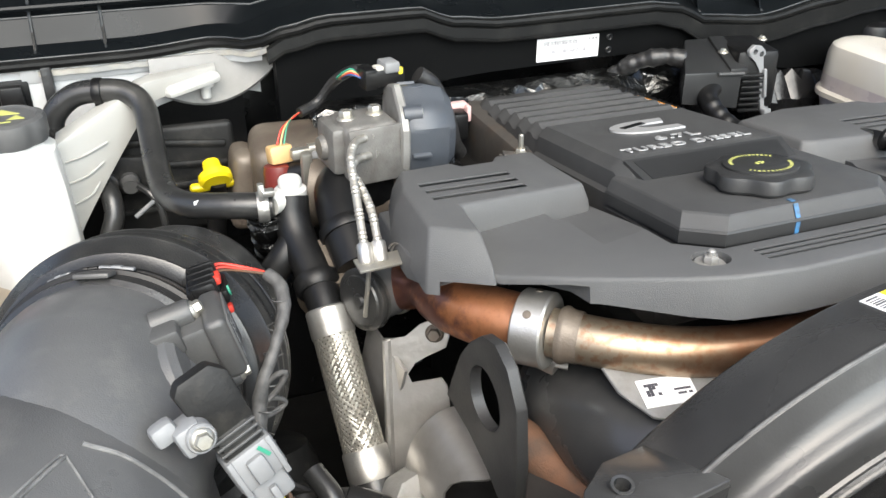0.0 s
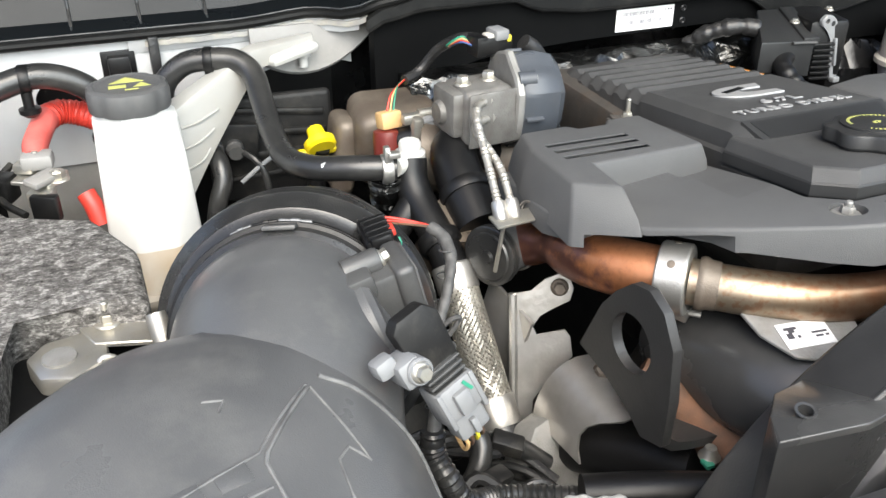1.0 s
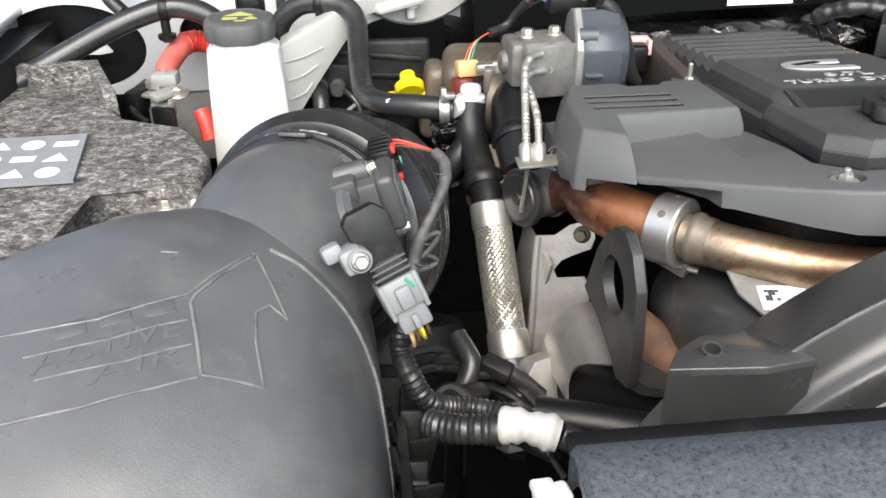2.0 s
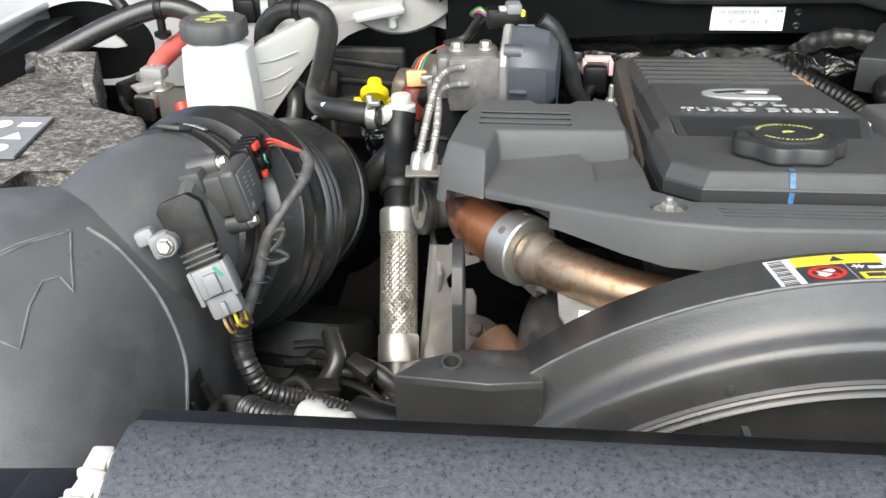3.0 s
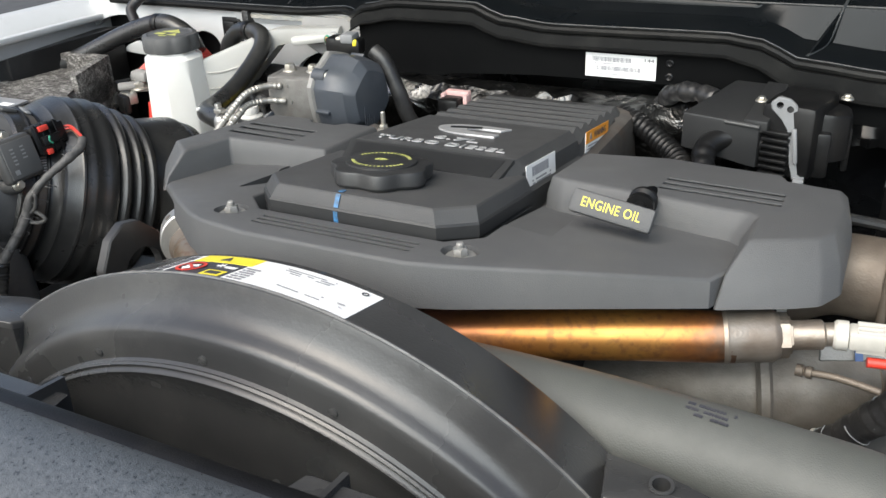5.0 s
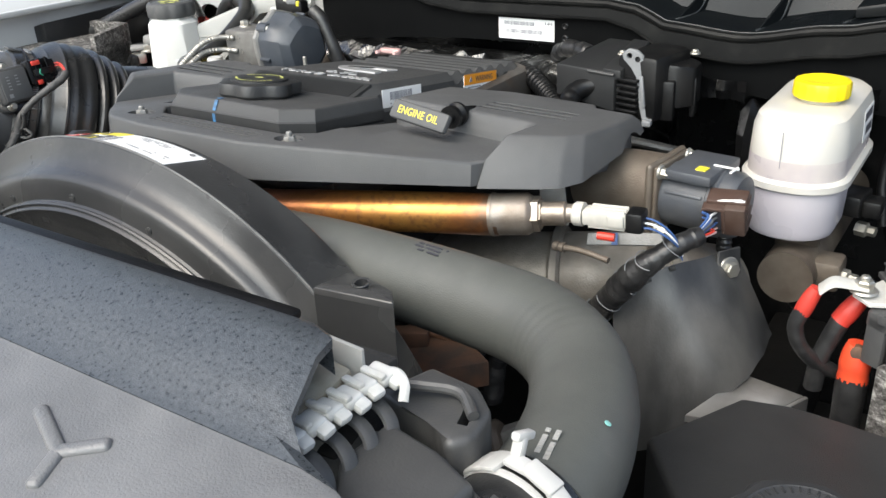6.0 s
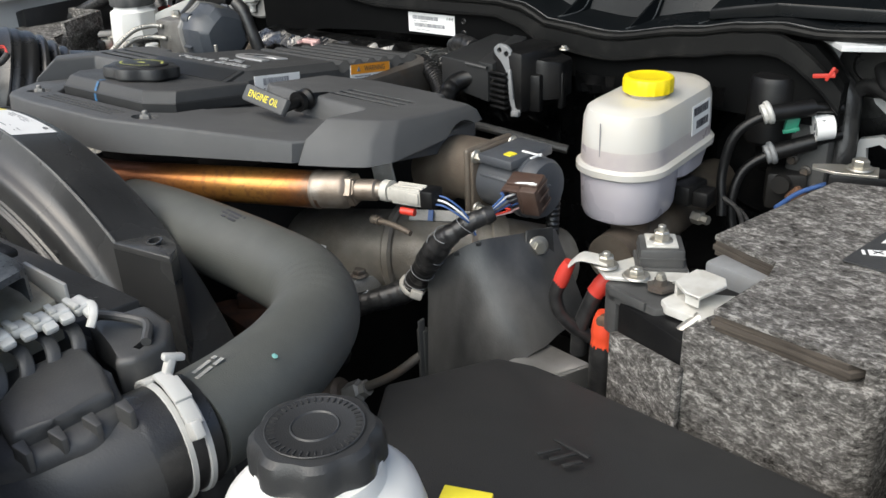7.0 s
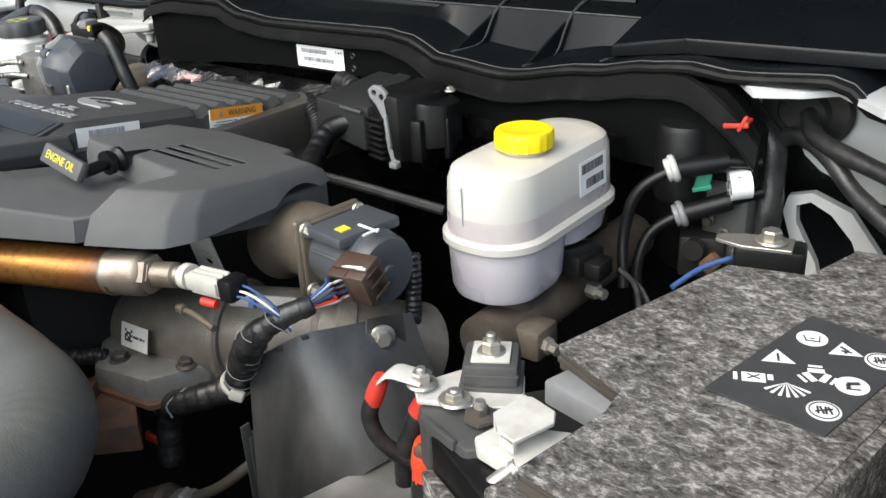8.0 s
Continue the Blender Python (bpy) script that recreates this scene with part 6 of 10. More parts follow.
bars(bm, onplane((0.5255, 0.226, 1.1226), (-0.16, 0.98, 0.03), (-0.98, -0.16, 0.0)), 0.026, 0.012, 2, 23, 0.5, 0.7, 0.0005)
part("print", bm, M["milky"], kid(uh, "hose"), "pale hose print")

# ---- front bottle with black cap ----
fb = thing("fluid_bottle", (0.672, 0.195, 1.0), "white plastic fluid bottle with a ribbed black screw cap", "fluid bottle")
bm = bmesh.new()
lathe(bm, [(0.055, -0.20), (0.058, -0.12), (0.058, -0.034), (0.0535, -0.018), (0.044, -0.009), (0.036, -0.006), (0.034, 0.004)], pose(0.667, 0.190, 1.130), 40)
part("bottle", bm, M["bottle"], fb)
bm = bmesh.new()
mc = pose(0.663, 0.194, 1.128)
lathe(bm, [(0.030, 0), (0.0355, 0.001), (0.0375, 0.004), (0.0370, 0.016), (0.0355, 0.0215), (0.032, 0.0245), (0.028, 0.0250)], mc, 72, lambda a, i: 1.0 - (0.085 if i < 5 else 0.05) * (0.5 - 0.5 * math.cos(8 * a)) ** 1.5)
part("cap", bm, M["valve"], fb, "black screw cap with lobed rim")
bm = bmesh.new()
lathe(bm, [(0.026, 0.0248), (0.027, 0.0258), (0.0265, 0.0262), (0.0255, 0.0256)], mc, 48)
for i in range(40):
    a = 2 * math.pi * i / 40
    box(bm, 0.0010, 0.0035, 0.0008, mc @ pose(0.0235 * math.cos(a), 0.0235 * math.sin(a), 0.0260, 0, 0, math.degrees(a) - 90))
lathe(bm, [(0.012, 0.0256), (0.0128, 0.0264), (0.0136, 0.0256)], mc, 32, cap=False)
part("cap_relief", bm, M["valve"], kid(fb, "cap"))
bm = bmesh.new()
box(bm, 0.030, 0.014, 0.006, pose(0.714, 0.256, 1.084, 0, 0, 20), 0.001)
tube(bm, [(0.714, 0.256, 1.082), (0.712, 0.250, 1.06), (0.705, 0.235, 1.03)], 0.003, 8, 5)
part("pull_tab", bm, M["lyellow"], fb, "yellow tab")

# ---- fuse box lid ----
fl = thing("fuse_box_lid", (0.7, 0.42, 0.96), "flat matt black fuse box lid with a moulded mark", "fuse box")
bm = bmesh.new()
slab(bm, [(0.520, 0.400, 1.010), (0.560, 0.512, 0.992), (0.600, 0.520, 0.992), (0.618, 0.506, 0.998), (0.905, 0.470, 1.010), (0.93, 0.26, 1.035), (0.60, 0.28, 1.030)], 0.90, 0.006, 3)
part("lid", bm, M["lid"], fl)
bm = bmesh.new()
mf = onplane((0.700, 0.392, 1.0185), (1, 0.02, 0.02), (-0.02, 1, -0.12))
for x, y, l, r in ((-0.012, 0, 0.020, 60), (0.0, 0, 0.022, 60), (0.010, -0.004, 0.016, 60), (0.000, 0.014, 0.034, -12)):
    box(bm, l, 0.004, 0.002, mf @ pose(x, y, 0.0005, 0, 0, r), 0.0008)
part("moulded_mark", bm, M["lid"], fl)

# ---- curved splash shield beside the valve ----
ss = thing("splash_shield", (0.48, 0.66, 0.8), "curved black rubber splash shield with one bolt", "splash shield")
top_line = spline([(0.409, 0.600, 1.006), (0.424, 0.609, 1.018), (0.440, 0.620, 1.029), (0.457, 0.636, 1.037), (0.475, 0.664, 1.036), (0.486, 0.700, 1.030), (0.485, 0.742, 1.016)], 4)
low_line = spline([(0.415, 0.580, 0.830), (0.445, 0.574, 0.845), (0.480, 0.578, 0.870), (0.512, 0.594, 0.905), (0.533, 0.625, 0.928), (0.540, 0.672, 0.934), (0.536, 0.730, 0.930)], 4)
rings = []
for k in range(15):
    t = k / 14
    rings.append([a.lerp(b, t) + Vector((0.002, -0.003, 0)) * math.sin(math.pi * t) + Vector((0.0022, -0.0022, 0)) * noise.noise(a.lerp(b, t) * 22) + Vector((0, 0, 0.006)) * (noise.noise(b * 60) if k == 14 else 0) for a, b in zip(top_line, low_line)])
bm = bmesh.new()
skin(bm, rings, closed=False, cap=False)
bmesh.ops.recalc_face_normals(bm, faces=bm.faces)
bmesh.ops.solidify(bm, geom=bm.faces[:], thickness=0.004)
part("sheet", bm, M["splash"], ss)
bm = bmesh.new()
for (a, b), w in ((((0.404, 0.586, 0.945), (0.414, 0.580, 0.850)), 0.0030), (((0.397, 0.592, 0.930), (0.405, 0.590, 0.850)), 0.012)):
    slab(bm, [(a[0], a[1] - 0.004, a[2]), (a[0] + w, a[1] - 0.005, a[2]), (a[0] + w, a[1] + 0.006, a[2]), (a[0], a[1] + 0.006, a[2])], b[2], 0.001)
part("edge_flange", bm, M["tank"], kid(ss, "sheet"), "worn pale edge flange")
for a, d in (((0.4560, 0.630, 1.0345), 20), ((0.4380, 0.614, 1.0245), 35)):
    bm = bmesh.new()
    box(bm, 0.006, 0.003, 0.004, pose(a[0], a[1], a[2], 0, -20, d), 0.0008)
    part("edge_nick", bm, M["tank"], kid(ss, "sheet"))
bm = bmesh.new()
plate(bm, [(-0.022, -0.020), (0.024, -0.016), (0.022, 0.018), (-0.018, 0.020)], 0.002, onplane((0.4925, 0.694, 1.016), (0.25, 0.9, -0.12), (-0.15, 0.1, 1)), 0.0008)
part("bolt_pad", bm, M["splash"], kid(ss, "sheet"))
hexbolt(ss, (0.4935, 0.690, 1.017), (0.80, -0.56, 0.15), 0.0080, 0.008, 0.0125)
bm = bmesh.new()
slab(bm, [(0.500, 0.560, 0.922), (0.556, 0.568, 0.926), (0.590, 0.640, 0.926), (0.530, 0.650, 0.926)], [0.914, 0.918, 0.918, 0.918], 0.002, 2)
slab(bm, [(0.556, 0.568, 0.926), (0.590, 0.640, 0.926), (0.594, 0.638, 0.926), (0.560, 0.566, 0.926)], 0.900, 0.001)
single("support_plate", bm, M["sheet"], "bright worn metal support plate under the splash shield", "bracket")

# ---- intake manifold below the pipe ----
im = thing("intake_manifold", (0.30, 0.60, 0.9), "grey cast aluminium intake elbow with a printed tag", "intake manifold")
bm = bmesh.new()
tube(bm, [(0.17, 0.648, 0.955), (0.24, 0.648, 0.968), (0.32, 0.662, 0.980), (0.385, 0.690, 0.982), (0.43, 0.735, 0.965), (0.45, 0.79, 0.94)], 0.049, 28, 6)
lathe(bm, [(0.054, 0), (0.057, 0.003), (0.057, 0.010), (0.054, 0.013)], along((0.315, 0.661, 0.979), (0.34, 0.668, 0.981)), 32)
part("elbow", bm, M["manifold"], im)
bm = bmesh.new()
slab(bm, [(0.155, 0.60, 0.958), (0.205, 0.555, 0.955), (0.285, 0.565, 0.962), (0.32, 0.62, 0.965), (0.28, 0.68, 0.965), (0.18, 0.67, 0.96)], 0.935, 0.006, 2)
part("flange", bm, M["cast"], im)
hexbolt(im, (0.221, 0.578, 0.956), (0, 0, 1), 0.009, 0.008, 0.012, material=M["iron"])
hexbolt(im, (0.300, 0.604, 0.964), (0, 0, 1), 0.008, 0.007, 0.011, material=M["iron"])
bm = bmesh.new()
slab(bm, [(0.150, 0.595, 0.936), (0.203, 0.548, 0.934), (0.290, 0.560, 0.936), (0.325, 0.62, 0.937), (0.28, 0.68, 0.937), (0.18, 0.67, 0.936)], 0.930, 0.002)
part("gasket_edge", bm, M["rust"], kid(im, "flange"), "rusty gasket edge")
for p, q, r, nm, lb in (((0.385, 0.690, 0.982), (0.43, 0.735, 0.965), 0.0515, "band", "narrow steel band"), ((0.402, 0.705, 0.977), (0.44, 0.745, 0.962), 0.0535, "collar", "raised end collar")):
    bm = bmesh.new()
    lathe(bm, [(r - 0.004, 0), (r, 0.001), (r, 0.008 if nm == "band" else 0.020), (r - 0.004, 0.009 if nm == "band" else 0.022)], along(p, q), 36)
    part(nm, bm, M["dullsteel"] if nm == "band" else M["manifold"], im, lb)
bm = bmesh.new()
plate(bm, [(-0.035, -0.006), (0.040, -0.006), (0.042, 0.007), (-0.034, 0.007)], 0.003, onplane((0.402, 0.628, 1.055), (1, 0.25, 0.10), (-0.05, 0.5, 0.9)), 0.001)
part("strap", bm, M["cast"], im, "pale grey retaining strap")
bm = bmesh.new()
box(bm, 0.006, 0.012, 0.0016, onplane((0.397, 0.6245, 1.056), (1, 0.25, 0.10), (-0.05, 0.5, 0.9)) @ pose(0, 0, 0.0015))
part("paint_mark", bm, M["bluewire"], kid(im, "strap"), "blue paint mark")
mt = onplane((0.234, 0.5915, 0.981), (1, 0.02, 0.06), (0.0, 0.30, 1))
bm = bmesh.new()
box(bm, 0.046, 0.026, 0.0006, mt)
part("tag", bm, M["paper"], im, "white printed tag")
bm = bmesh.new()
rnd = random.Random(9)
for i in range(5):
    for j in range(5):
        if rnd.random() < 0.6:
            box(bm, 0.0025, 0.0025, 0.0003, mt @ pose(-0.015 + 0.0026 * i, -0.005 + 0.0026 * j, 0.0005))
bars(bm, mt @ pose(0.008, 0, 0.0005), 0.020, 0.005, 1, 31)
part("print", bm, M["ink"], kid(im, "tag"))

# rusty bracket and pipes in the gap below the hose
bm = bmesh.new()
slab(bm, [(0.14, 0.50, 0.925), (0.24, 0.48, 0.928), (0.30, 0.54, 0.930), (0.20, 0.60, 0.932)], 0.90, 0.004)
box(bm, 0.05, 0.02, 0.02, pose(0.20, 0.53, 0.935, 0, 0, 30), 0.003)
single("rusty_bracket", bm, M["rust"], "rusty flat bracket on the engine flank", "bracket")
bm = bmesh.new()
tube(bm, [(0.08, 0.56, 0.95), (0.13, 0.54, 0.955), (0.17, 0.545, 0.960), (0.20, 0.575, 0.955)], 0.010, 12, 8, corr(0.006, 0.18))
single("corrugated_conduit", bm, M["rubber"], "black corrugated conduit below the pipe", "conduit")

bm = bmesh.new()
tube(bm, [(-0.257, 0.62, 0.840), (-0.200, 0.638, 0.868), (-0.142, 0.66, 0.893), (-0.10, 0.69, 0.910), (-0.05, 0.72, 0.920), (0.03, 0.73, 0.93)], 0.021, 18, 8)
single("charge_pipe", bm, M["iron"], "dull grey pipe low on the engine's front", "pipe")
bm = bmesh.new()
tube(bm, [(-0.10, 0.545, 0.870), (-0.03, 0.56, 0.900), (0.026, 0.58, 0.924), (0.059, 0.60, 0.940), (0.10, 0.63, 0.955)], 0.0105, 14, 14, corr(0.0065, 0.14))
single("corrugated_conduit", bm, M["rubber"], "black corrugated conduit in front of the engine block", "conduit")

# ---- brake fluid reservoir ----
br = thing("brake_reservoir", (0.52, 0.90, 1.0), "milky brake fluid reservoir with yellow cap, part filled", "reservoir")


def stadium(w, y0, y1, r, n=8, x0=0.515):
    """Rounded plan of half width w between y0 and y1."""
    pts = []
    for cx, cy, a0 in ((x0 + w - r, y1 - r, 0), (x0 - w + r, y1 - r, 90), (x0 - w + r, y0 + r, 180), (x0 + w - r, y0 + r, 270)):
        for i in range(n + 1):
            a = radians(a0 + 90 * i / n)
            pts.append((cx + r * math.cos(a), cy + r * math.sin(a)))
    return pts


def loft(bm, levels):
    skin(bm, [[(x, y, z) for x, y in stadium(w, y0, y1, r)] for z, w, y0, y1, r in levels])


bm = bmesh.new()
loft(bm, [(1.097, 0.0510, 0.8015, 1.0195, 0.0455), (1.128, 0.0495, 0.803, 1.018, 0.044), (1.139, 0.046, 0.807, 1.014, 0.041), (1.1445, 0.038, 0.815, 1.006, 0.034), (1.1455, 0.02, 0.83, 0.99, 0.019)])
part("upper_shell", bm, M["fluidtop"], br, "milky upper shell above the fluid")
bm = bmesh.new()
loft(bm, [(1.076, 0.0515, 0.801, 1.020, 0.046), (1.0975, 0.0510, 0.8015, 1.0195, 0.0455)])
part("fluid_band", bm, M["fluidband"], br, "shell browned by old fluid")
bm = bmesh.new()
loft(bm, [(1.064, 0.053, 0.799, 1.022, 0.047), (1.066, 0.0570, 0.796, 1.025, 0.051), (1.073, 0.0570, 0.796, 1.025, 0.051), (1.0765, 0.053, 0.799, 1.022, 0.047)])
part("seam_flange", bm, M["fluidtop"], br, "moulded seam flange")
bm = bmesh.new()
loft(bm, [(1.004, 0.038, 0.813, 0.912, 0.036), (1.008, 0.046, 0.806, 0.920, 0.042), (1.016, 0.0490, 0.803, 0.924, 0.044), (1.0645, 0.0510, 0.801, 0.928, 0.045)])
loft(bm, [(1.036, 0.045, 0.90, 1.012, 0.040), (1.0645, 0.0505, 0.90, 1.019, 0.045)])
part("lower_shell", bm, M["fluidlow"], br, "lilac fluid-filled lower shell")
bm = bmesh.new()
lathe(bm, [(0.0215, 0), (0.0215, 0.010)], pose(0.523, 0.885, 1.144), 32)
part("neck", bm, M["fluidtop"], br)
bm = bmesh.new()
lathe(bm, [(0.027, 0), (0.0295, 0.001), (0.0300, 0.004), (0.0298, 0.0155), (0.0285, 0.018), (0.024, 0.019), (0.0225, 0.0182), (0.010, 0.0182)], pose(0.523, 0.885, 1.150), 72, lambda a, i: 1.0 - (0.025 * (math.cos(18 * a) > 0) if 1 <= i <= 3 else 0))
part("cap", bm, M["yellow"], br, "ribbed yellow cap")
bm = bmesh.new()
m = onplane((0.5662, 0.948, 1.109), (0, 1, 0), (-0.045, 0, 1))
box(bm, 0.054, 0.036, 0.0006, m)
part("label", bm, M["paper"], br, "white bar code label")
bm = bmesh.new()
barcode(bm, m @ pose(-0.002, 0.010, 0.0005), 0.044, 0.010, 22, 14)
barcode(bm, m @ pose(0.003, -0.007, 0.0005), 0.036, 0.010, 18, 15)
part("print", bm, M["ink"], kid(br, "label"))
bm = bmesh.new()
box(bm, 0.0016, 0.0030, 0.0040, pose(0.5635, 0.845, 1.121))
part("dot", bm, M["ink"], br)
bm = bmesh.new()
bars(bm, pose(0.515, 0.955, 1.14545, 0, 0, 90), 0.06, 0.034, 6, 41, 0.22, 0.6, 0.0004)
part("relief_print", bm, M["fluidtop"], br)
bm = bmesh.new()
box(bm, 0.0008, 0.0010, 0.040, pose(0.5065, 0.8012, 1.110, 1.5, 0, 0))
part("mould_line", bm, M["inkgrey"], br, "thin dark mould line")

# master cylinder under it
mcyl = thing("master_cylinder", (0.53, 0.90, 0.9), "dull grey cast master cylinder under the brake reservoir", "master cylinder")
bm = bmesh.new()
rod(bm, (0.527, 0.80, 0.965), (0.53, 1.12, 0.965), 0.030, 28)
lathe(bm, [(0.020, 0), (0.024, 0.004), (0.024, 0.03)], pose(0.525, 0.855, 0.975), 24)
lathe(bm, [(0.020, 0), (0.022, 0.04)], pose(0.525, 0.965, 0.985), 24)
box(bm, 0.05, 0.04, 0.035, pose(0.555, 0.84, 0.965), 0.006)
part("casting", bm, M["egr"], mcyl)
for y, z in ((0.835, 0.965), (0.93, 0.985)):
    bm = bmesh.new()
    lathe(bm, [(0.009, 0), (0.009, 0.012), (0.006, 0.014), (0.006, 0.022)], along((0.575, y, z), (0.66, y - 0.02, z)), 6)
    part("pipe_nut", bm, M["zinc"], mcyl, "bright pipe nut")
bm = bmesh.new()
box(bm, 0.030, 0.045, 0.026, pose(0.567, 0.924, 1.020, 0, 0, -8), 0.004)
box(bm, 0.020, 0.03, 0.02, pose(0.590, 0.920, 1.018), 0.003)
part("level_plug", bm, M["black"], mcyl, "black level sensor plug")
for k, (p, q) in enumerate((((0.612, 0.925, 1.02), (0.66, 0.88, 0.985)), ((0.612, 0.93, 1.015), (0.67, 0.90, 0.975)))):
    bm = bmesh.new()
    tube(bm, [p, ((p[0] + q[0]) / 2, p[1] - 0.01, p[2] - 0.01), q], 0.0028, 8, 5)
    part("wire", bm, M["tape"], mcyl)


# ---- driver side: battery, terminals, fender corner ----
def felt_block(bm, outline, top, foot, bevel=0.010):
    slab(bm, [(x, y, top + 0.002 * noise.noise(Vector((x * 9, y * 9, 0)))) for x, y in outline], foot, bevel, 3)


b2 = thing("battery_cover", (0.80, 0.70, 0.9), "grey speckled felt cover over the driver side battery", "battery cover", "battery covers")
bm = bmesh.new()
lid_line = [(0.752, 0.527), (0.800, 0.520), (0.874, 0.509), (0.882, 0.518), (0.905, 0.650), (0.928, 0.79), (0.945, 0.94), (0.832, 0.925), (0.815, 0.858), (0.752, 0.846), (0.701, 0.657), (0.768, 0.630), (0.771, 0.602)]
felt_block(bm, lid_line, 1.096, 1.091, 0.002)
part("felt_top", bm, M["felt"], b2)
for k, d in enumerate((0.0015, -0.0005, 0.002)):
    bm = bmesh.new()
    slab(bm, [(x + (d if x < 0.79 else -d) - (0.016 if x > 0.87 else 0.0) + 0.0012 * noise.noise(Vector((x * 40, y * 40, k))), y + (d if y < 0.56 else 0), 1.0910 - 0.0050 * k) for x, y in lid_line], 1.0862 - 0.0050 * k, 0.0008)
    part("felt_layer", bm, M["feltedge"], b2, "brown pressed felt layer edge")
bm = bmesh.new()
felt_block(bm, [(0.730, 0.520), (0.790, 0.511), (0.868, 0.500), (0.884, 0.510), (0.911, 0.650), (0.934, 0.79), (0.950, 0.94), (0.76, 0.85), (0.748, 0.66), (0.772, 0.63), (0.772, 0.60), (0.742, 0.545)], 1.0765, 0.86, 0.005)
part("felt_body", bm, M["felt"], b2)
bm = bmesh.new()
felt_block(bm, [(0.866, 0.509), (0.880, 0.512), (0.887, 0.520), (0.914, 0.650), (0.937, 0.79), (0.953, 0.94), (0.925, 0.94), (0.895, 0.65), (0.870, 0.530)], 1.0945, 1.05, 0.006)
part("felt_side", bm, M["felt"], b2)
bm = bmesh.new()
slab(bm, [(0.651, 0.555, 1.027), (0.735, 0.511, 1.042), (0.737, 0.518, 1.042), (0.656, 0.562, 1.027)], 0.86, 0.002)
part("felt_flap", bm, M["felt"], b2)
bm = bmesh.new()
tube(bm, [(0.905, 0.800, 1.1005), (0.918, 0.806, 1.102), (0.935, 0.803, 1.101)], 0.0007, 6, 5)
part("straw", bm, M["tan"], b2, "dry grass stalk")
bm = bmesh.new()
slab(bm, [(0.810, 0.660, 1.0982), (0.888, 0.651, 1.0982), (0.913, 0.777, 1.0982), (0.837, 0.790, 1.0982)], 1.0968, 0.0)
sticker = part("sticker", bm, M["stickerblack"], b2, "black warning sticker with white symbols")
su, sv = Vector((0.92, 0.39, 0)).normalized(), Vector((-0.39, 0.92, 0)).normalized()


def sign(x, y, kind):
    """One white warning sign with its inner print."""
    m = onplane((x, y, 1.0983), su, sv) @ Matrix.Diagonal((0.88, 0.88, 1.0, 1.0))
    w, k = bmesh.new(), bmesh.new()
    if kind in ("round", "goggles", "ring"):
        lathe(w, [(0.0118, 0), (0.0118, 0.0004)], m, 28)
        if kind == "ring":
            lathe(k, [(0.0102, 0.0005), (0.0102, 0.0009), (0.0093, 0.0009), (0.0093, 0.0005)], m, 28, cap=False)
            for i in range(4):
                box(k, 0.0014, 0.009, 0.0004, m @ pose(-0.004 + 0.0027 * i, 0.0, 0.0008, 0, 0, 12 * (i % 2)))
            box(k, 0.013, 0.0012, 0.0004, m @ pose(0, 0, 0.0008, 0, 0, 20))
        elif kind == "goggles":
            box(k, 0.009, 0.0035, 0.0004, m @ pose(0.001, 0.002, 0.0008, 0, 0, 10), 0.0)
            box(k, 0.003, 0.006, 0.0004, m @ pose(-0.003, -0.002, 0.0008))
            box(k, 0.010, 0.0012, 0.0004, m @ pose(0.0, -0.0055, 0.0008))
        else:
            box(k, 0.011, 0.0010, 0.0004, m @ pose(0, -0.005, 0.0008, 0, 0, -6))
            box(k, 0.0010, 0.009, 0.0004, m @ pose(-0.0055, -0.001, 0.0008, 0, 0, 8))
            box(k, 0.0010, 0.009, 0.0004, m @ pose(0.0055, -0.001, 0.0008, 0, 0, -8))
            box(k, 0.004, 0.0010, 0.0004, m @ pose(0, -0.001, 0.0008))
    elif kind in ("bang", "spill"):
        plate(w, [(-0.0125, -0.008), (0.0125, -0.008), (0, 0.0115)], 0.0004, m)
        box(k, 0.0018, 0.008, 0.0004, m @ pose(0, 0, 0.0007, 0, 0, 0 if kind == "bang" else 40))
        box(k, 0.0018, 0.0018, 0.0004, m @ pose(0, -0.006, 0.0007))
        if kind == "spill":
            box(k, 0.008, 0.0014, 0.0004, m @ pose(0.001, -0.004, 0.0007, 0, 0, -15))
    elif kind == "crossed":
        box(w, 0.017, 0.012, 0.0004, m)
        box(w, 0.004, 0.007, 0.0004, m @ pose(0.012, 0.002, 0))
        box(w, 0.003, 0.010, 0.0004, m @ pose(-0.013, 0.000, 0))
        for a in (35, -35):
            box(k, 0.011, 0.0010, 0.0004, m @ pose(0, 0, 0.0007, 0, 0, a))
    elif kind == "burst":
        for i in range(7):
            a = radians(215 + 18.5 * i)
            plate(w, [(0, 0.009), (0.019 * math.cos(a - 0.07), 0.009 + 0.019 * math.sin(a - 0.07)), (0.019 * math.cos(a + 0.07), 0.009 + 0.019 * math.sin(a + 0.07))], 0.0004, m)
    else:
        for i in range(3):
            box(w, 0.012, 0.0050, 0.0004, m @ pose(0.0062 * math.cos(radians(120 * i + 90)), 0.0062 * math.sin(radians(120 * i + 90)), 0, 0, 0, 120 * i))
            box(w, 0.0100, 0.0022, 0.0004, m @ pose(0.0125 * math.cos(radians(120 * i - 30)), 0.0125 * math.sin(radians(120 * i - 30)), 0, 0, 0, 120 * i + 60))
    part("symbol", w, M["paper"], sticker, "white warning symbol")
    if len(k.verts):
        part("symbol_print", k, M["stickerblack"], sticker)
    else:
        k.free()


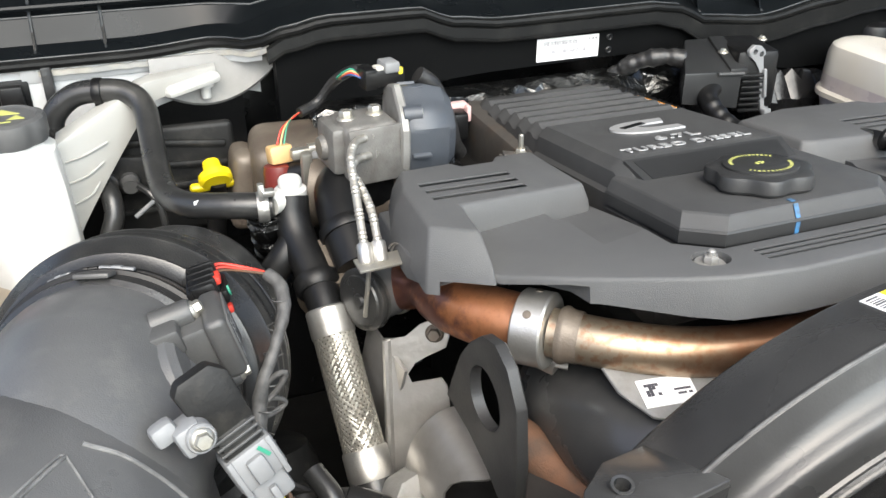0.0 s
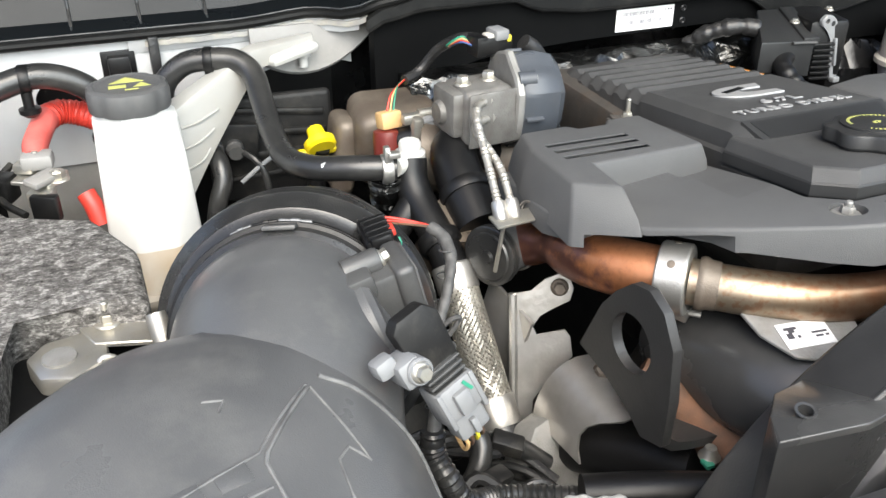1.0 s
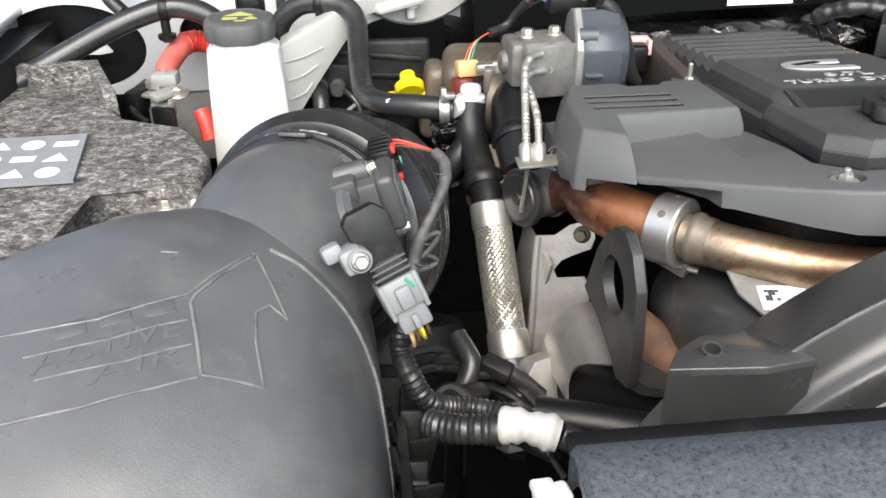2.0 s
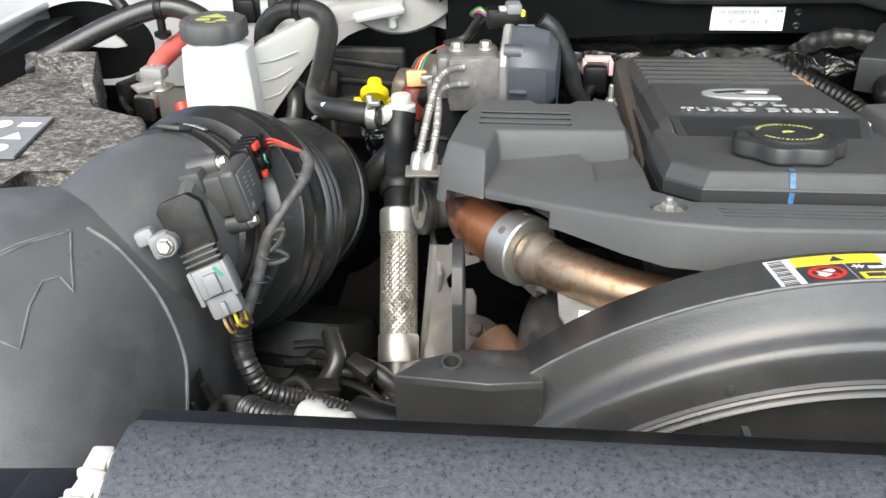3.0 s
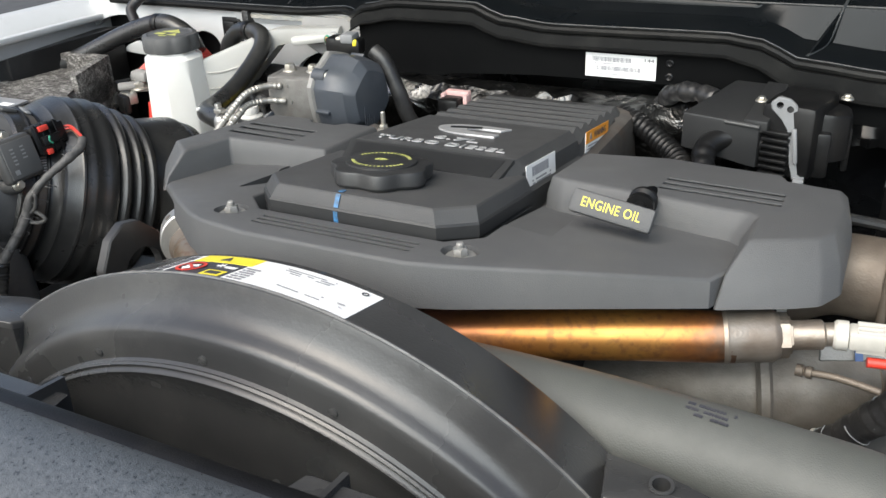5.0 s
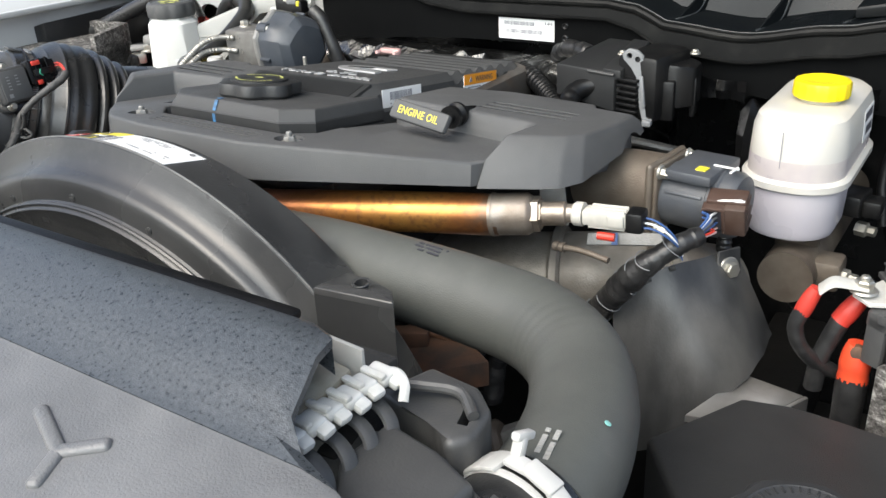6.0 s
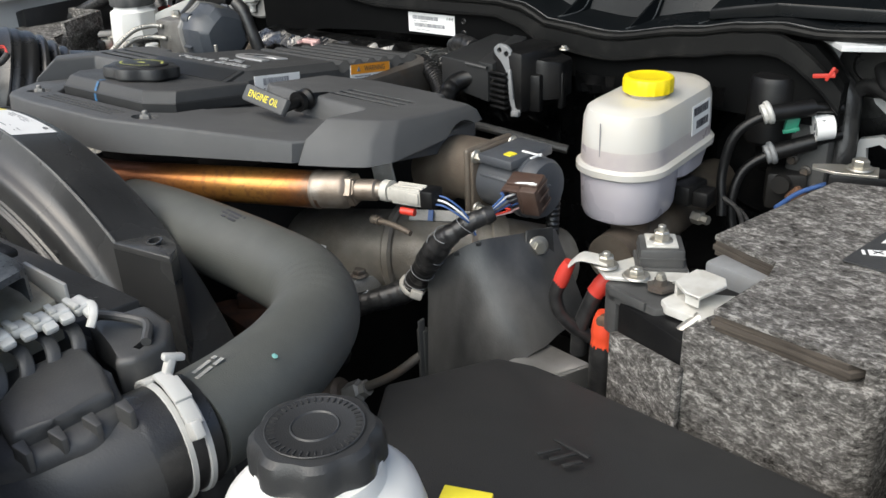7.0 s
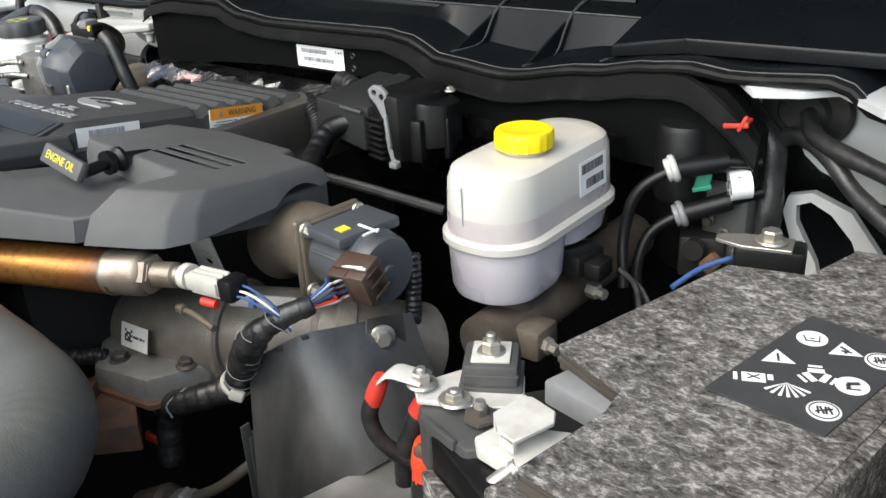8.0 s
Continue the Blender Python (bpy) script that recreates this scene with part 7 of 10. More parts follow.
for x, y, kind in ((0.8475, 0.757, "round"), (0.836, 0.721, "bang"), (0.870, 0.754, "spill"), (0.894, 0.752, "ring"), (0.8645, 0.7125, "arrows"), (0.8315, 0.688, "crossed"), (0.854, 0.686, "burst"), (0.8865, 0.712, "goggles"), (0.880, 0.675, "ring")):
    sign(x, y, kind)

rb2 = thing("relay_box", (0.95, 0.55, 0.95), "grey plastic box with a worn pale lid beside the battery", "relay box")
bm = bmesh.new()
slab(bm, [(0.912, 0.46, 1.050), (0.932, 0.625, 1.055), (0.962, 0.620, 1.055), (0.962, 0.455, 1.050)], 0.90, 0.004, 2)
part("box", bm, M["tank"], rb2)
bm = bmesh.new()
slab(bm, [(0.921, 0.47, 1.0535), (0.938, 0.610, 1.0585), (0.960, 0.605, 1.0585), (0.960, 0.465, 1.0535)], 1.045, 0.002, 2)
part("lid", bm, M["clip"], rb2, "worn pale lid")

bx = thing("battery", (0.68, 0.58, 0.9), "black battery case corner under the felt cover", "battery", "batteries")
bm = bmesh.new()
slab(bm, [(0.655, 0.563, 1.056), (0.738, 0.520, 1.060), (0.77, 0.63, 1.060), (0.70, 0.655, 1.060), (0.662, 0.615, 1.058)], 0.90, 0.003)
slab(bm, [(0.765, 0.64, 1.063), (0.70, 0.66, 1.063), (0.74, 0.75, 1.063), (0.80, 0.75, 1.063)], 0.95, 0.004)
part("case", bm, M["black"], bx)
bm = bmesh.new()
slab(bm, [(0.703, 0.634, 1.079), (0.711, 0.656, 1.080), (0.766, 0.648, 1.080), (0.760, 0.622, 1.079)], 1.056, 0.003, 2)
part("grip", bm, M["greyconn"], bx, "grey carrying grip")

tm = thing("battery_terminal", (0.66, 0.6, 1.06), "zinc battery terminal bus with nuts and red-booted cables", "battery terminal", "battery terminals")
bm = bmesh.new()
ux, uy = Vector((0.80, 0.60, -0.02)), Vector((-0.6, 0.8, 0))
mt = onplane((0.645, 0.592, 1.070), ux, uy)
plate(bm, [(-0.030, -0.010), (0.020, -0.020), (0.045, -0.018), (0.048, 0.020), (0.010, 0.034), (-0.012, 0.022), (-0.034, 0.010)], 0.003, mt @ pose(0.012, 0, 0), 0.0006)
part("bus_plate", bm, M["brightzinc"], tm)
bm = bmesh.new()
slab(bm, [(0.636, 0.573, 1.0650), (0.652, 0.564, 1.0650), (0.694, 0.552, 1.0650), (0.716, 0.572, 1.0650), (0.690, 0.615, 1.0650), (0.640, 0.610, 1.0650)], 1.052, 0.003, 2)
slab(bm, [(0.636, 0.573, 1.062), (0.652, 0.564, 1.062), (0.656, 0.572, 1.062), (0.642, 0.585, 1.062)], 1.018, 0.003, 2)
slab(bm, [(0.645, 0.563, 1.0675), (0.684, 0.552, 1.0675), (0.685, 0.556, 1.0675), (0.646, 0.567, 1.0675)], 1.060, 0.001)
part("carrier", bm, M["tank"], tm, "dusty black plastic carrier")
bm = bmesh.new()
tube(bm, [(0.632, 0.589, 1.0775), (0.618, 0.586, 1.0785), (0.606, 0.583, 1.0785), (0.597, 0.581, 1.070)], 0.0105, 10, 5, flat=0.18)
part("lug", bm, M["brightzinc"], tm, "bent cable lug")
hexbolt(tm, (0.629, 0.588, 1.0735), (0, 0, 1), 0.0075, 0.009, 0.0115, 0.004)
hexbolt(tm, (0.659, 0.588, 1.071), (0, 0, 1), 0.0070, 0.006, 0.0125, 0.002)
bm = bmesh.new()
lathe(bm, [(0.0125, 0), (0.0125, 0.003), (0.006, 0.004), (0.006, 0.009)], pose(0.684, 0.584, 1.068), 6)
part("nut", bm, M["iron"], tm)
hexbolt(tm, (0.684, 0.584, 1.077), (0, 0, 1), 0.0042, 0.004, 0.0045)
bm = bmesh.new()
ms = onplane((0.663, 0.628, 1.078), (0.85, 0.5, 0), (-0.5, 0.85, 0))
box(bm, 0.040, 0.036, 0.024, ms, 0.003)
box(bm, 0.046, 0.040, 0.005, ms @ pose(0, 0, -0.008), 0.001)
box(bm, 0.041, 0.037, 0.002, ms @ pose(0, 0, 0.003), 0.0006)
part("stud_block", bm, M["tank"], tm, "black stud insulator block")
bm = bmesh.new()
box(bm, 0.028, 0.028, 0.002, ms @ pose(0, 0, 0.013), 0.0005)
part("stud_plate", bm, M["brightzinc"], tm)
hexbolt(tm, (0.663, 0.628, 1.091), (0, 0, 1), 0.0075, 0.009, 0.011, 0.006)
# bent clamp over the post
bm = bmesh.new()
slab(bm, [(0.694, 0.563, 1.070), (0.703, 0.554, 1.070), (0.736, 0.549, 1.070), (0.748, 0.575, 1.070), (0.746, 0.604, 1.070), (0.700, 0.585, 1.070)], 1.062, 0.002)
part("post_clamp", bm, M["brightzinc"], tm, "pale zinc post clamp")
bm = bmesh.new()
slab(bm, [(0.700, 0.577, 1.083), (0.708, 0.603, 1.085), (0.714, 0.604, 1.086), (0.736, 0.597, 1.087), (0.741, 0.587, 1.086), (0.729, 0.558, 1.084), (0.716, 0.561, 1.084)], [1.080, 1.082, 1.083, 1.084, 1.083, 1.081, 1.081], 0.0008, 1)
slab(bm, [(0.700, 0.577, 1.083), (0.703, 0.575, 1.083), (0.711, 0.602, 1.085), (0.708, 0.604, 1.085)], 1.068)
slab(bm, [(0.716, 0.561, 1.083), (0.729, 0.558, 1.083), (0.729, 0.561, 1.083), (0.716, 0.564, 1.083)], 1.074, 0.0)
part("folded_plate", bm, M["brightzinc"], kid(tm, "post_clamp"), "folded bright plate")
bm = bmesh.new()
rod(bm, (0.733, 0.556, 1.068), (0.716, 0.540, 1.050), 0.0055, 14)
part("clamp_pin", bm, M["zinc"], tm)
for p, r in (([(0.595, 0.582, 1.070), (0.591, 0.581, 1.061), (0.586, 0.579, 1.046)], 0.0072), ([(0.628, 0.605, 1.060), (0.622, 0.602, 1.050), (0.614, 0.598, 1.036)], 0.0088), ([(0.634, 0.585, 1.026), (0.633, 0.584, 1.016), (0.633, 0.583, 0.988)], 0.0125)):
    bm = bmesh.new()
    tube(bm, p, r, 20, 10, lambda s, t: 0.78 + 0.22 * min(1.0, s / 0.012) + 0.025 * math.sin(s * 420) * (s > 0.010))
    part("boot", bm, M["boot"] if r > 0.012 else M["red"], tm, "red rubber boot")
for p, r in (([(0.587, 0.579, 1.050), (0.583, 0.577, 1.034), (0.588, 0.578, 1.016), (0.600, 0.585, 1.000), (0.618, 0.598, 0.985)], 0.0066), ([(0.616, 0.599, 1.040), (0.610, 0.595, 1.022), (0.604, 0.590, 1.000), (0.602, 0.59, 0.97)], 0.0078), ([(0.633, 0.583, 0.995), (0.633, 0.581, 0.970), (0.634, 0.577, 0.88)], 0.0125)):
    bm = bmesh.new()
    tube(bm, p, r, 14, 8, lambda s, t: 1.0 + 0.03 * math.sin(s * 120) + 0.03 * ((s * 90) % 1.0))
    part("cable", bm, M["tape"], tm, "black taped cable")
bm = bmesh.new()
lathe(bm, [(0.006, -0.004), (0.006, 0.004), (0.003, 0.005)], along((0.634, 0.578, 1.022), (0.64, 0.54, 1.03)), 12)
part("rusty_stud", bm, M["rust"], tm, "rusty stud by the boot")

# bracket with a bolt behind the felt cover
fbk = thing("fuse_bracket", (0.75, 0.95, 1.04), "zinc bracket with a hex bolt on a dark block", "bracket")
bm = bmesh.new()
box(bm, 0.064, 0.034, 0.05, pose(0.753, 0.952, 1.048, 0, 0, 15), 0.005)
part("block", bm, M["black"], fbk)
bm = bmesh.new()
plate(bm, [(-0.045, -0.006), (-0.02, -0.016), (0.024, -0.014), (0.024, 0.016), (-0.02, 0.014), (-0.045, 0.006)], 0.003, pose(0.750, 0.947, 1.0755, 0, 0, 12), 0.0006)
part("strap", bm, M["zinc"], fbk)
hexbolt(fbk, (0.754, 0.948, 1.077), (0, 0, 1), 0.0095, 0.010, 0.015)
bm = bmesh.new()
tube(bm, [(0.73, 0.955, 1.055), (0.70, 0.925, 1.045), (0.685, 0.89, 1.035)], 0.0028, 10, 6)
part("tape_blue", bm, M["bluewire"], fbk, "blue taped wire")

# white body corner with a grommet
fc = thing("fender_corner", (0.75, 1.14, 1.0), "white body corner with a black grommet and openings", "body panel", kind="structure")
bm = bmesh.new()
slab(bm, [(0.660, 1.078, 1.1925), (0.696, 1.028, 1.1925), (0.712, 1.034, 1.1925), (0.738, 1.045, 1.1925), (0.765, 1.070, 1.1925), (0.818, 1.012, 1.1925), (0.97, 0.95, 1.1925), (0.97, 1.145, 1.1925), (0.66, 1.145, 1.1925)], 1.186, 0.002)
part("top_flange", bm, M["paint"], fc)
bm = bmesh.new()
slab(bm, [(0.640, 1.135, 1.188), (0.97, 1.135, 1.188), (0.97, 1.147, 1.188), (0.640, 1.147, 1.188)], [0.93] * 4, 0.0)
cut = bmesh.new()
poly = [(0.60, 1.20), (0.642, 1.178), (0.668, 1.145), (0.700, 1.120), (0.715, 1.113), (0.722, 1.100), (0.74, 1.085), (0.80, 1.060), (0.84, 1.055), (0.90, 1.050), (0.90, 0.92), (0.816, 0.92), (0.813, 1.000), (0.778, 1.043), (0.736, 1.058), (0.710, 1.050), (0.706, 1.030), (0.735, 0.95), (0.74, 0.92), (0.60, 0.92)]
plate(cut, poly, 0.06, onplane((0, 1.11, 0), (1, 0, 0), (0, 0, 1)))
cut2 = bmesh.new()
plate(cut2, [(0.720, 1.040), (0.735, 1.047), (0.758, 1.036), (0.783, 1.010), (0.795, 0.98), (0.80, 0.92), (0.765, 0.92), (0.748, 0.975), (0.722, 1.020)], 0.06, onplane((0, 1.11, 0), (1, 0, 0), (0, 0, 1)))
bm = carve(bm, [cut, cut2])
part("panel", bm, M["paint"], fc)
bm = bmesh.new()
lathe(bm, [(0.036, 0), (0.038, 0.003), (0.035, 0.008), (0.022, 0.009), (0.018, 0.016), (0.012, 0.016)], along((0.719, 1.136, 1.150), (0.70, 0.95, 1.150)) @ Matrix.Diagonal((1.35, 1.12, 1.0, 1.0)), 40)
part("grommet", bm, M["rubber"], fc, "black rubber grommet")
# solid grey disc on the flange, painted as the dark of a hole
bm = bmesh.new()
lathe(bm, [(0.010, 0), (0.010, 0.0012)], pose(0.704, 1.059, 1.1925), 20)
part("hole", bm, M["inkgrey"], fc)

hw = thing("door_harness", (0.72, 1.1, 1.0), "black wiring harness with red tie at the body corner", "wiring harness")
for p, r in (([(0.725, 1.12, 1.150), (0.745, 1.09, 1.135), (0.80, 1.06, 1.125), (0.90, 1.02, 1.11)], 0.0095), ([(0.695, 1.115, 1.115), (0.72, 1.11, 1.128), (0.76, 1.085, 1.118), (0.80, 1.06, 1.090), (0.90, 1.00, 1.05)], 0.0095), ([(0.640, 1.125, 1.165), (0.665, 1.118, 1.140), (0.690, 1.112, 1.115), (0.697, 1.106, 1.08), (0.700, 1.096, 1.04), (0.70, 1.086, 0.98)], 0.0165)):
    bm = bmesh.new()
    tube(bm, p, r, 12, 8, lambda s, t: 1.0 + 0.035 * math.sin(s * 95))
    part("loom", bm, M["tape"], hw)
bm = bmesh.new()
box(bm, 0.026, 0.004, 0.005, pose(0.680, 1.0335, 1.1540, 0, -8, 0), 0.001)
box(bm, 0.004, 0.005, 0.018, pose(0.687, 1.0330, 1.1570, 0, 25, 0), 0.001)
box(bm, 0.004, 0.016, 0.004, pose(0.690, 1.0400, 1.1580), 0.001)
part("tie", bm, M["red"], hw, "red tie")

# booster and fluid lines behind the brake reservoir
bo = thing("brake_booster", (0.62, 1.12, 1.0), "black brake booster unit with two fluid lines", "brake booster")
bm = bmesh.new()
lathe(bm, [(0.085, 0), (0.095, 0.01), (0.095, 0.04), (0.08, 0.06), (0.03, 0.065)], along((0.60, 1.20, 1.00), (0.60, 0.9, 1.0)), 40)
box(bm, 0.10, 0.06, 0.12, pose(0.640, 1.115, 1.06), 0.012, 3)
part("body", bm, M["black"], bo)
for k, (a, pts) in enumerate(((Vector((0.628, 1.003, 1.108)), [(0.700, 1.06, 1.110), (0.660, 1.03, 1.112), (0.628, 1.003, 1.106), (0.598, 0.985, 1.080), (0.590, 0.975, 1.03), (0.60, 0.96, 0.98)]), (Vector((0.632, 1.022, 1.051)), [(0.700, 1.075, 1.072), (0.665, 1.045, 1.062), (0.632, 1.022, 1.050), (0.606, 1.005, 1.028), (0.600, 0.99, 0.99), (0.61, 0.98, 0.95)]))):
    bm = bmesh.new()
    tube(bm, pts, 0.0062, 14, 8)
    part("line", bm, M["black"], bo, "black rubber line")
    bm = bmesh.new()
    d = Vector((-0.55, -0.35, -0.25))
    lathe(bm, [(0.0125, 0), (0.0150, 0.002), (0.0150, 0.006), (0.0125, 0.008), (0.0125, 0.012), (0.0075, 0.013)], along(a - d.normalized() * 0.006, a + d), 24)
    part("collar", bm, M["greyconn"] if k else M["white"], bo, "pale plastic collar")
bm = bmesh.new()
box(bm, 0.016, 0.014, 0.022, pose(0.650, 1.035, 1.090, 0, 10, 20), 0.003)
box(bm, 0.006, 0.018, 0.008, pose(0.650, 1.033, 1.104, 0, 25, 20), 0.002)
box(bm, 0.020, 0.005, 0.005, pose(0.652, 1.028, 1.083, 0, -15, 20), 0.001)
part("green_clip", bm, M["green"], bo, "green plastic clip")
bm = bmesh.new()
lathe(bm, [(0.026, -0.075), (0.030, -0.070), (0.030, 0.006), (0.027, 0.013), (0.018, 0.017), (0.008, 0.018)], pose(0.614, 1.062, 1.128), 26)
part("valve_cylinder", bm, M["black"], bo)
bm = bmesh.new()
slab(bm, [(0.640, 1.062, 1.108), (0.692, 1.060, 1.100), (0.694, 1.085, 1.100), (0.640, 1.090, 1.108)], 0.985, 0.006, 2)
part("valve_block", bm, M["tank"], bo, "dusty black valve block")
for x, z in ((0.652, 1.000), (0.668, 1.022), (0.684, 1.000), (0.650, 1.035)):
    bm = bmesh.new()
    lathe(bm, [(0.0075, -0.004), (0.0075, 0.004), (0.005, 0.006), (0.005, 0.010)], along((x, 1.062, z), (x, 0.9, z)), 12)
    part("fitting", bm, M["iron"], kid(bo, "valve_block"))
for a, b, r in (((0.628, 1.003, 1.107), (0.672, 1.040, 1.112), 0.0105), ((0.632, 1.022, 1.051), (0.676, 1.050, 1.066), 0.0105)):
    bm = bmesh.new()
    rod(bm, a, b, r, 16)
    part("sleeve", bm, M["black"], bo, "black rubber sleeve")
bm = bmesh.new()
tube(bm, [(0.674, 1.046, 1.084), (0.692, 1.058, 1.087)], 0.0165, 24, 1, smooth=False)
line_tag = part("line_tag", bm, M["paper"], bo, "white paper tag round a line")
bm = letters("PART NO", 0.0052, 0.0005)
stretch_to(bm, 0.020, 0.0042)
moved(bm, onplane((0.6865, 1.0385, 1.0885), (0.08, -0.10, -1), (0.82, 0.55, 0.02)))
part("tag_print", bm, M["ink"], line_tag)
bm = bmesh.new()
bars(bm, onplane((0.6795, 1.0350, 1.0880), (0.08, -0.10, -1), (0.82, 0.55, 0.02)), 0.018, 0.007, 2, 61, 0.5, 0.8, 0.0004)
part("tag_print", bm, M["ink"], line_tag)
bm = bmesh.new()
box(bm, 0.05, 0.04, 0.05, pose(0.645, 1.06, 0.995, 0, 0, 20), 0.005)
lathe(bm, [(0.012, 0), (0.012, 0.01)], along((0.648, 1.035, 1.01), (0.648, 0.9, 1.01)), 14)
part("bracket", bm, M["dark"], bo)
bm = bmesh.new()
box(bm, 0.018, 0.012, 0.024, pose(0.668, 1.03, 0.998, 0, 40, 0), 0.004)
part("orange_cap", bm, M["rust"], bo, "dirty orange cap")

# control module with grey lock lever
cm = thing("control_module", (0.30, 0.97, 1.08), "black control module with connector and grey lock lever", "control module")
bm = bmesh.new()
box(bm, 0.060, 0.085, 0.085, pose(0.300, 0.972, 1.122, 0, 0, -12), 0.008, 2)
part("housing", bm, M["black"], cm)
bm = bmesh.new()
slab(bm, [(0.177, 0.932, 1.145), (0.264, 0.926, 1.140), (0.276, 1.005, 1.166), (0.222, 1.005, 1.168)], [1.104, 1.090, 1.090, 1.104], 0.003, 2)
wedge = part("connector", bm, M["smooth"], cm, "black wedge connector")
bm = bmesh.new()
slab(bm, [(0.246, 0.928, 1.145), (0.272, 0.926, 1.144), (0.282, 1.000, 1.169), (0.258, 1.002, 1.170)], 1.132, 0.002)
part("end_pad", bm, M["smooth"], wedge)
bm = bmesh.new()
rod(bm, (0.226, 0.9265, 1.1405), (0.264, 0.9235, 1.1385), 0.0022, 10)
part("lock_bar", bm, M["tank"], wedge, "worn grey lock bar")
bm = bmesh.new()
tube(bm, [(0.205, 0.975, 1.150), (0.185, 0.985, 1.153), (0.165, 0.995, 1.150), (0.145, 1.010, 1.140), (0.13, 1.03, 1.12)], 0.0115, 14, 8, lambda s, t: 1.0 + 0.10 * math.sin(s * 190) + 0.05 * math.sin(s * 470))
part("harness", bm, M["tape"], cm, "lumpy taped harness end")
bm = bmesh.new()
slab(bm, [(0.316, 0.950, 1.152), (0.340, 0.954, 1.152), (0.356, 0.972, 1.146), (0.352, 1.010, 1.146), (0.316, 1.015, 1.154)], 1.096, 0.006, 2)
part("rear_block", bm, M["black"], cm)
for x, y, w in ((0.328, 0.950, 0.018), (0.352, 0.980, 0.008)):
    bm = bmesh.new()
    box(bm, w, 0.016, 0.052, pose(x, y, 1.106, 0, 0, 8), 0.003)
    part("side_clip", bm, M["black"], kid(cm, "rear_block"))
for k in range(7):
    bm = bmesh.new()
    box(bm, 0.030, 0.010, 0.004, pose(0.282, 0.928, 1.085 + 0.008 * k, 0, 0, -12), 0.001)
    part("fin", bm, M["black"], kid(cm, "housing"))
bm = bmesh.new()
ml2 = onplane((0.290, 0.9275, 1.128), (1, 0.06, 0), (0, 0.05, 1))
plate(bm, [(-0.016, 0.030), (-0.018, 0.038), (-0.010, 0.045), (0.002, 0.043), (0.010, 0.036), (0.013, 0.026), (0.016, 0.010), (0.017, -0.010), (0.024, -0.030), (0.028, -0.044), (0.020, -0.052), (0.013, -0.046), (0.009, -0.028), (0.006, -0.006), (0.004, 0.010), (-0.004, 0.022)], 0.006, ml2, 0.0014)
holes = []
for hx, hy in ((-0.008, 0.036), (0.003, 0.032)):
    g = bmesh.new()
    lathe(g, [(0.0038, -0.02), (0.0038, 0.02)], ml2 @ pose(hx, hy, 0), 14)
    holes.append(g)
bm = carve(bm, holes)
box(bm, 0.005, 0.040, 0.005, ml2 @ pose(0.0125, -0.008, 0.002, 0, 0, 8), 0.0015)
box(bm, 0.012, 0.008, 0.010, ml2 @ pose(0.021, -0.048, 0.002), 0.002)
part("lock_lever", bm, M["greyconn"], cm, "pale grey lock lever with two holes")
for k, (x, z) in enumerate(((0.258, 1.156), (0.345, 1.158))):
    hexbolt(cm, (x, 0.965 + 0.03 * k, z), (0, 0, 1), 0.0045, 0.004, 0.007)

ch = thing("module_harness", (0.2, 0.92, 1.05), "thick wrinkled black harness to the control module", "wiring harness")
bm = bmesh.new()
tube(bm, [(0.265, 0.945, 1.112), (0.232, 0.940, 1.118), (0.210, 0.920, 1.110), (0.214, 0.89, 1.092), (0.228, 0.855, 1.075), (0.235, 0.83, 1.05)], 0.0130, 18, 14, lambda s, t: 1.0 + 0.04 * math.sin(s * 420) * (s > 0.07) + 0.02 * math.sin(s * 110))
part("conduit", bm, M["black"], ch)
bm = bmesh.new()
tube(bm, [(0.215, 0.85, 1.075), (0.26, 0.84, 1.085), (0.32, 0.85, 1.08), (0.42, 0.88, 1.06)], 0.006, 10, 8)
part("hose", bm, M["rubber"], ch)
bm = bmesh.new()
tube(bm, [(0.085, 1.010, 1.110), (0.115, 0.985, 1.106), (0.150, 0.960, 1.094), (0.183, 0.925, 1.082), (0.20, 0.86, 1.06)], 0.0145, 16, 8, corr(0.008, 0.10))
single("corrugated_hose", bm, M["black"], "corrugated black hose along the valve cover flank", "hose")

# dark filling between valve and reservoir
bm = bmesh.new()
tube(bm, [(0.462, 0.775, 1.060), (0.465, 0.770, 1.03), (0.468, 0.76, 0.96)], 0.009, 12, 6, corr(0.006, 0.15))
single("corrugated_conduit", bm, M["rubber"], "black corrugated conduit beside the brake reservoir", "conduit")

# ---- passenger side ----
b1 = thing("battery_cover", (-0.80, 0.75, 0.9), "grey speckled felt cover over the passenger side battery", "battery cover", "battery covers")
bm = bmesh.new()
felt_block(bm, [(-0.96, 0.50), (-0.765, 0.52), (-0.763, 0.680), (-0.70, 0.674), (-0.650, 0.664), (-0.652, 0.760), (-0.688, 0.842), (-0.775, 0.858), (-0.775, 0.90), (-0.82, 1.01), (-0.96, 1.01)], 1.092, 0.90, 0.010)
part("felt_top", bm, M["felt"], b1)
bm = bmesh.new()
slab(bm, [(-0.775, 0.90, 1.115), (-0.82, 1.01, 1.118), (-0.835, 1.01, 1.118), (-0.79, 0.90, 1.115)], 1.05, 0.002)
slab(bm, [(-0.95, 0.995, 1.118), (-0.82, 0.995, 1.118), (-0.82, 1.015, 1.118), (-0.95, 1.015, 1.118)], 1.05, 0.002)
part("felt_wall", bm, M["felt"], b1)
bm = bmesh.new()
slab(bm, [(-0.95, 0.690, 1.0975), (-0.775, 0.695, 1.0975), (-0.790, 0.815, 1.0975), (-0.95, 0.81, 1.0975)], 1.094)
part("sticker", bm, M["greyconn"], b1, "faded grey warning sticker")
